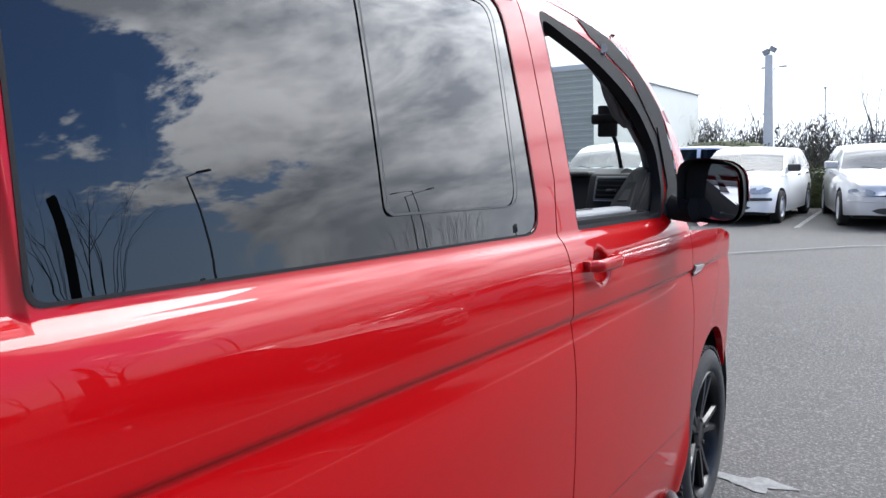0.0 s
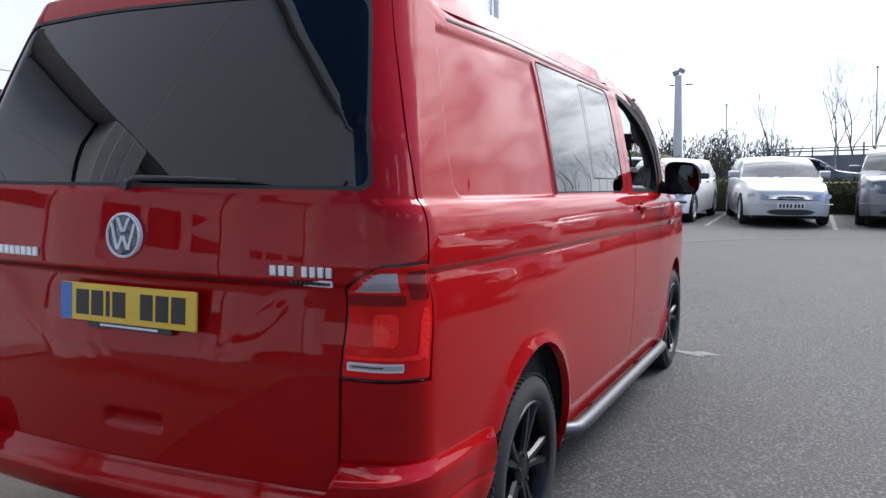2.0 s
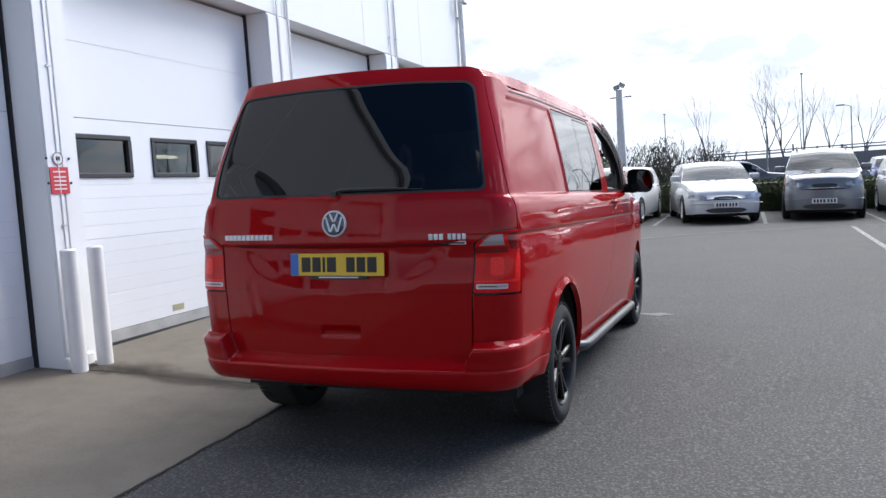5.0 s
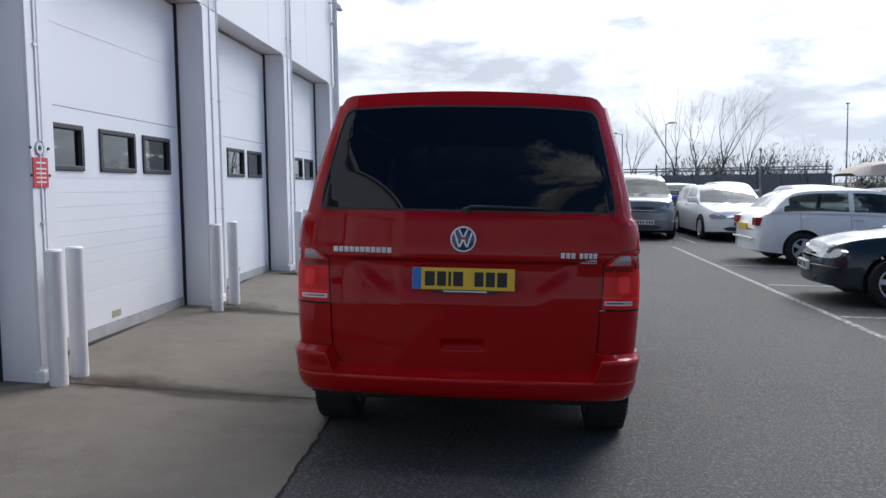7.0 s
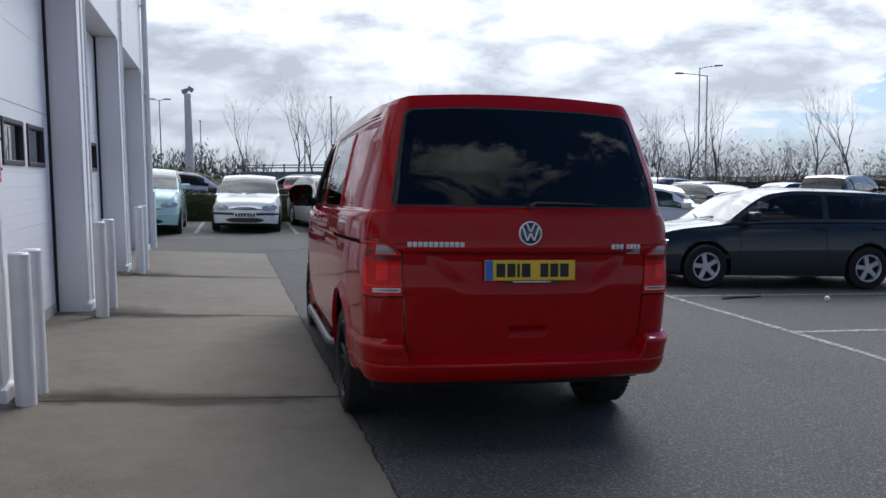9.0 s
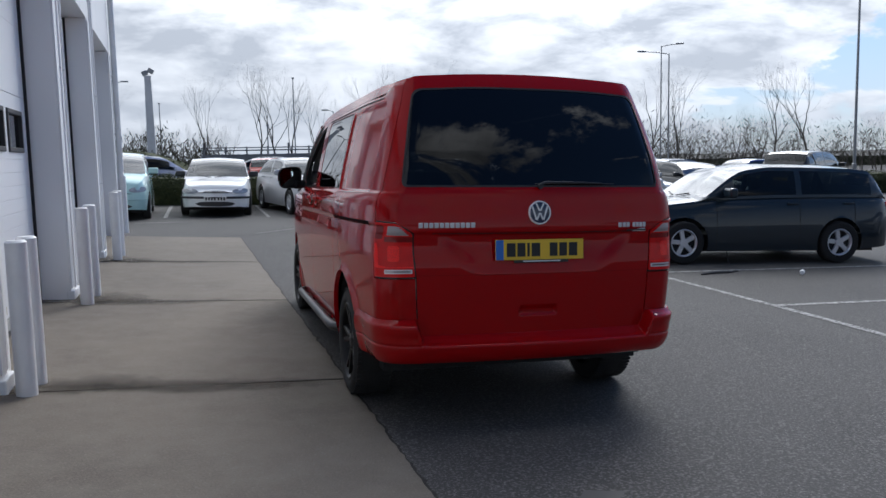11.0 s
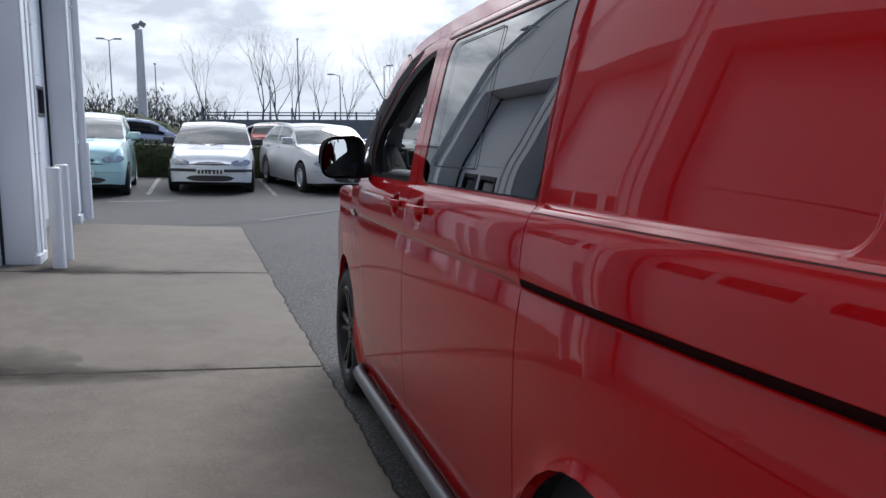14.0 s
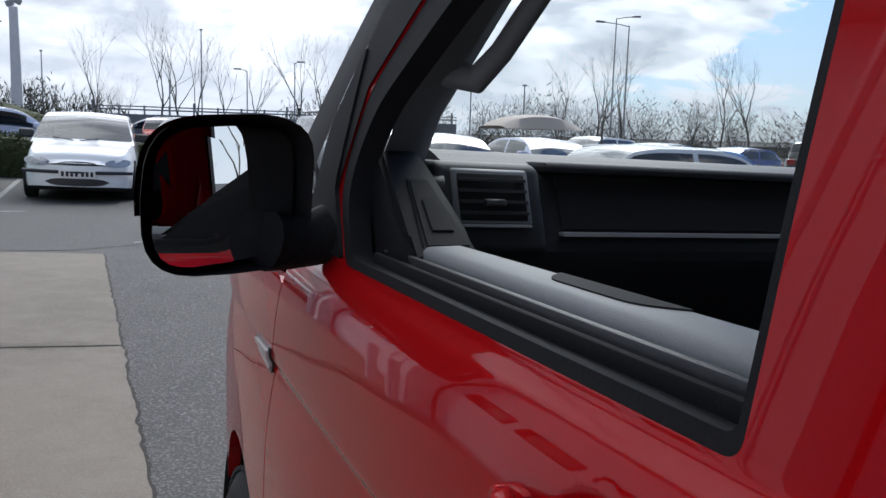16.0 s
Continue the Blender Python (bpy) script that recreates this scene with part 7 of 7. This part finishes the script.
# white floodlight columns
for x, y, h, w in ((-4.3, 38.0, 5.3, 0.40),):
    fc = thing("floodlight_column", Matrix.Translation((x, y, ground_z(x, y))), "tapered white column with floodlights on top", "floodlight column", "floodlight columns")
    part("column", tube_bm([(0, 0, 0), (0, 0, h)], [w * 0.78, w * 0.52], 4), M_BOLLARD, fc)
    for dx in (-0.12, 0.14):
        o = part("floodlight", box_bm(-0.14, 0.14, -0.12, 0.12, -0.1, 0.12, 0.03), M_POLE, fc, "grey floodlight")
        o.matrix_basis = Matrix.Translation((dx, 0, h + 0.16 + dx * 0.4)) @ Matrix.Rotation(0.5 if dx > 0 else -0.4, 4, "Y")

# ribbed clad building beyond the workshop
barn = thing("clad_building", Matrix.Translation((-13.2, 41, 0)), "cream ribbed metal clad warehouse", "warehouse", kind="structure")
M_RIB = material("cream_ribbed_cladding", (0.55, 0.56, 0.50), 0.5, stain=(0.6, 0.15, (0.46, 0.47, 0.42)))
bm = bmesh.new()
prof = []
z = -0.5
while z < 6.3:
    prof += [(0.0, z), (0.0, z + 0.16), (-0.05, z + 0.19), (-0.05, z + 0.28)]
    z += 0.31
for x0, x1, axis in ((-30, 0.0, 0),):
    lo = [bm.verts.new((x0, p, q)) for p, q in prof]
    hi = [bm.verts.new((x1, p, q)) for p, q in prof]
    for k in range(len(prof) - 1):
        bm.faces.new((lo[k], hi[k], hi[k + 1], lo[k + 1]))
part("cladding", bm, M_RIB, barn)
part("shell", box_bm(-30, -0.02, 0.06, 22, -0.5, 6.2), M_RIB, barn)
part("eaves", box_bm(-30.1, 0.1, -0.12, 22.1, 6.21, 6.5, 0.03), M_CLAD, barn, "pale eaves trim")

# low tent roof over the trolley bay
tent = thing("trolley_shelter", Matrix.Translation((19.0, 40, 0)), "low shelter with a pale domed roof", "shelter")
bm = bmesh.new()
rows = []
for j in range(9):
    t = j / 8
    rows.append([bm.verts.new((-2.2 + 4.4 * i / 12, -1.6 + 3.2 * t, 1.75 + 0.75 * max(0, 1 - ((i - 6) / 6.2) ** 2) ** 0.6 * (1 - (2 * t - 1) ** 4) ** 0.5)) for i in range(13)])
for a, b in zip(rows, rows[1:]):
    for i in range(12):
        bm.faces.new((a[i], a[i + 1], b[i + 1], b[i]))
part("canopy", bm, material("faded_canopy", (0.42, 0.36, 0.31), 0.7), tent, smooth=True)
for sx in (-2.1, 2.1):
    for sy_ in (-1.5, 1.5):
        part("post", tube_bm([(sx, sy_, -0.3), (sx, sy_, 1.78)], 0.04, 8), M_POLE, tent)

# dark sign pillar out on the open side
tot = thing("sign_pillar", Matrix.Translation((26.2, 18.8, ground_z(14, 18.8))), "dark upright sign pillar", "sign pillar")
part("board", box_bm(-0.5, 0.5, -0.12, 0.12, 0.0, 4.6, 0.03), M_BLACKGLOSS, tot)
part("base", box_bm(-0.6, 0.6, -0.25, 0.25, -0.3, 0.12, 0.02), M_CONCRETE, tot, "concrete foot")


# ---- painted lines, cracks and litter on the ground ----
def strip(name, pts, width, mat, label, lift=0.004, category="ground marking", kind="structure"):
    """A flat band along points on the yard."""
    bm = bmesh.new()
    fine = []
    for (xa, ya), (xb, yb) in zip(pts, pts[1:]):
        n = max(1, int(math.hypot(xb - xa, yb - ya) / 0.4))
        fine += [(xa + (xb - xa) * k / n, ya + (yb - ya) * k / n) for k in range(n)]
    fine.append(pts[-1])
    rows = []
    for i, (x, y) in enumerate(fine):
        a, b = fine[max(0, i - 1)], fine[min(len(fine) - 1, i + 1)]
        d = Vector((b[0] - a[0], b[1] - a[1], 0)).normalized()
        nrm = Vector((-d.y, d.x, 0)) * width / 2 * (1 + 0.12 * noise.noise(Vector((x * 3, y * 3, 0))))
        rows.append([bm.verts.new((x + s * nrm.x, y + s * nrm.y, ground_z(x + s * nrm.x, y + s * nrm.y) + lift)) for s in (1, -1)])
    for a, b in zip(rows, rows[1:]):
        bm.faces.new((a[0], a[1], b[1], b[0]))
    bmesh.ops.recalc_face_normals(bm, faces=bm.faces)
    return tagged(finish(name, bm, mat, recalc=False), label, category, kind=kind)


strip("line_long", [(3.87, -6.0), (3.87, 3.0), (3.80, 7.7), (3.74, 15.0)], 0.09, M_LINE, "worn white bay line on the asphalt")
for k, y in enumerate((-2.6, 0.2, 3.03, 5.5, 8.3, 11.0)):
    strip("bay_line", [(3.9, y), (8.6, y - 0.05)], 0.09, M_LINE, "worn white bay line on the asphalt")
for x in (-5.1, -2.75, -0.35, 2.1, 4.5, 7.0, 9.6):
    strip("bay_line", [(x, 16.2), (x - 0.05, 20.9)], 0.09, M_LINE, "worn white bay line on the asphalt")
strip("bay_line", [(-3.3, 14.75), (-2.2, 14.95)], 0.08, M_LINE, "broken white line on the asphalt")
M_SEAM = material("dark_seam", (0.03, 0.03, 0.03), 0.8)
M_PALESEAM = material("pale_seam", (0.26, 0.26, 0.25), 0.85)
strip("seam", [(-5.0, 11.2), (-3.2, 11.28), (-1.5, 11.42), (-0.8, 11.85), (0.74, 13.6), (3.2, 15.0), (9.0, 16.0)], 0.035, M_SEAM, "dark tar seam across the asphalt")
strip("seam", [(-0.9, 11.95), (0.7, 13.72), (3.1, 15.12), (9.0, 16.12)], 0.03, M_PALESEAM, "pale seam across the asphalt")
M_SCAR = material("chalky_scrape", (0.20, 0.197, 0.19), 0.9, grain=(25, 0.9, (0.11, 0.11, 0.11)))
sc = bmesh.new()
vs = [sc.verts.new((1.02 + 0.15 * math.cos(a) * (1 + 0.5 * math.sin(3 * a)), 4.42 + 0.07 * math.sin(a) * (1 + 0.4 * math.cos(5 * a)), 0)) for a in (2 * math.pi * k / 22 for k in range(22))]
for v in vs:
    v.co.z = ground_z(v.co.x, v.co.y) + 0.004
sc.faces.new(vs)
tagged(finish("scrape", sc, M_SCAR, recalc=False), "pale scrape mark on the asphalt", "ground marking", kind="structure")
M_OIL = material("damp_stain", (0.028, 0.028, 0.03), 0.5)
for x, y, r in ((0.28, -1.45, 0.13), (0.72, -1.50, 0.10), (1.0, -1.55, 0.07), (-0.1, -0.9, 0.12)):
    b = bmesh.new()
    vs = [b.verts.new((x + r * math.cos(a) * (1 + 0.3 * math.sin(2 * a + x)), y + 0.6 * r * math.sin(a) * (1 + 0.3 * math.cos(3 * a)), 0)) for a in (2 * math.pi * k / 18 for k in range(18))]
    for v in vs:
        v.co.z = ground_z(v.co.x, v.co.y) + 0.004
    b.faces.new(vs)
    tagged(finish("stain", b, M_OIL, recalc=False), "dark damp spot on the asphalt", "ground stain", kind="structure")
# brown dirt washed over the apron, thickest at joints and post feet
def dirt_material():
    m = bpy.data.materials.new("brown_dirt_wash")
    m.use_nodes = True
    t = m.node_tree
    b = t.nodes["Principled BSDF"]
    b.inputs["Base Color"].default_value, b.inputs["Roughness"].default_value = (0.045, 0.034, 0.024, 1), 0.85
    co = t.nodes.new("ShaderNodeTexCoord")
    ln = t.nodes.new("ShaderNodeVectorMath"); ln.operation = "LENGTH"
    t.links.new(co.outputs["Object"], ln.inputs[0])
    ns = t.nodes.new("ShaderNodeTexNoise")
    ns.inputs["Scale"].default_value, ns.inputs["Detail"].default_value, ns.inputs["Roughness"].default_value = 2.2, 9.0, 0.65
    geo = t.nodes.new("ShaderNodeNewGeometry")
    t.links.new(geo.outputs["Position"], ns.inputs["Vector"])
    sm = t.nodes.new("ShaderNodeMath"); sm.operation = "SUBTRACT"
    t.links.new(ns.outputs[0], sm.inputs[0])
    sc_ = t.nodes.new("ShaderNodeMath"); sc_.operation = "MULTIPLY"; sc_.inputs[1].default_value = 0.42
    t.links.new(ln.outputs["Value"], sc_.inputs[0])
    t.links.new(sc_.outputs[0], sm.inputs[1])
    mr = t.nodes.new("ShaderNodeMapRange")
    for k, v in (("From Min", 0.10), ("From Max", 0.40), ("To Min", 0.0), ("To Max", 0.62)):
        mr.inputs[k].default_value = v
    t.links.new(sm.outputs[0], mr.inputs["Value"])
    tr = t.nodes.new("ShaderNodeBsdfTransparent")
    mx = t.nodes.new("ShaderNodeMixShader")
    t.links.new(mr.outputs[0], mx.inputs[0])
    t.links.new(tr.outputs[0], mx.inputs[1])
    t.links.new(b.outputs[0], mx.inputs[2])
    t.links.new(mx.outputs[0], t.nodes["Material Output"].inputs[0])
    return m


M_DIRT = dirt_material()
for u, v, ru, rv, turn in ((0.35, -3.15, 0.55, 0.30, 0), (0.75, -0.12, 1.1, 0.20, 2), (1.05, -3.27, 1.2, 0.16, -3), (0.30, -6.3, 0.55, 0.4, 10), (0.28, 0.1, 0.45, 0.4, 0), (0.35, 3.2, 0.5, 0.4, 0), (0.9, 3.05, 1.1, 0.18, 0),
                           (1.0, -6.4, 1.2, 0.2, 0)):
    bm = bmesh.new()
    rows = [[bm.verts.new((math.cos(2 * math.pi * k / 24) * j / 3, math.sin(2 * math.pi * k / 24) * j / 3, 0)) for k in range(24)] for j in range(1, 4)]
    for a, b in zip(rows, rows[1:]):
        for k in range(24):
            bm.faces.new((a[k], a[(k + 1) % 24], b[(k + 1) % 24], b[k]))
    bm.faces.new(rows[0])
    bmesh.ops.scale(bm, vec=(1.0, 1.0, 1.0), verts=bm.verts)
    mw = WALL @ Matrix.Translation((u, v, 0)) @ Matrix.Rotation(radians(turn), 4, "Z") @ Matrix.Diagonal((ru, rv, 1, 1))
    inv = mw.inverted()
    iw = WALL.inverted()
    for q in bm.verts:
        g = mw @ q.co
        l = iw @ g
        l.x = min(l.x, 2.02)
        g = WALL @ Vector((l.x, l.y, 0))
        q.co = inv @ Vector((g.x, g.y, slab_z(l.x, l.y) + 0.0045))
    o = finish("dirt_stain", bm, M_DIRT, recalc=False)
    o.matrix_world = mw
    tagged(o, "brown dirt stain washed over the concrete", "ground stain", kind="structure")
rag = thing("litter", on_ground(4.75, 5.25, 15), "strip of black rubber lying on the asphalt", "litter")
part("strip", tube_bm([(-0.35, 0, 0.012), (-0.1, 0.03, 0.014), (0.15, -0.02, 0.012), (0.38, 0.02, 0.012)], [0.012, 0.022, 0.02, 0.01], 6), M_RUBBER, rag)
cup = thing("litter", on_ground(5.75, 4.9, 40), "small crushed white cup on the asphalt", "litter")
part("cup", tube_bm([(0, 0, 0.03), (0.09, 0.01, 0.032)], [0.028, 0.034], 10), M_BOLLARD, cup)

# safety sign on the pier
sign = thing("sign", WALL @ Matrix.Translation((0.018, 0.06 - BAY + 0.10, 1.60)), "small red and white safety notice on a pier", "sign")
part("plate", box_bm(0.0, 0.006, -0.09, 0.09, -0.10, 0.10), material("red_sign", (0.55, 0.04, 0.05), 0.4), sign)
for z in (-0.07, -0.04, -0.01, 0.02, 0.06):
    part("print_bar", box_bm(0.0, 0.0085, -0.06, 0.06, z, z + 0.010), M_BOLLARD, sign, "white bar of print")
part("disc", tube_bm([(0.0, 0, 0.165), (0.005, 0, 0.165)], 0.052, 28), M_BOLLARD, sign, "white round notice")
bm = bmesh.new()
ro = [[bm.verts.new((0.0065, r * math.cos(a), 0.165 + r * math.sin(a))) for r in (0.05, 0.043)] for a in (2 * math.pi * k / 28 for k in range(28))]
for k in range(28):
    a, b = ro[k], ro[(k + 1) % 28]
    bm.faces.new((a[0], a[1], b[1], b[0]))
part("ring", bm, M_RUBBER, sign, "dark ring")
part("symbol", box_bm(0.004, 0.0075, -0.018, 0.018, 0.150, 0.180), M_RUBBER, sign, "dark symbol")
for dy, z in ((-0.11, 0.165), (0.11, 0.165), (-0.11, -0.02), (0.11, -0.02)):
    part("fixing", tube_bm([(0, dy, z), (0.008, dy, z)], 0.010, 8), M_RUBBER, sign, "dark fixing")
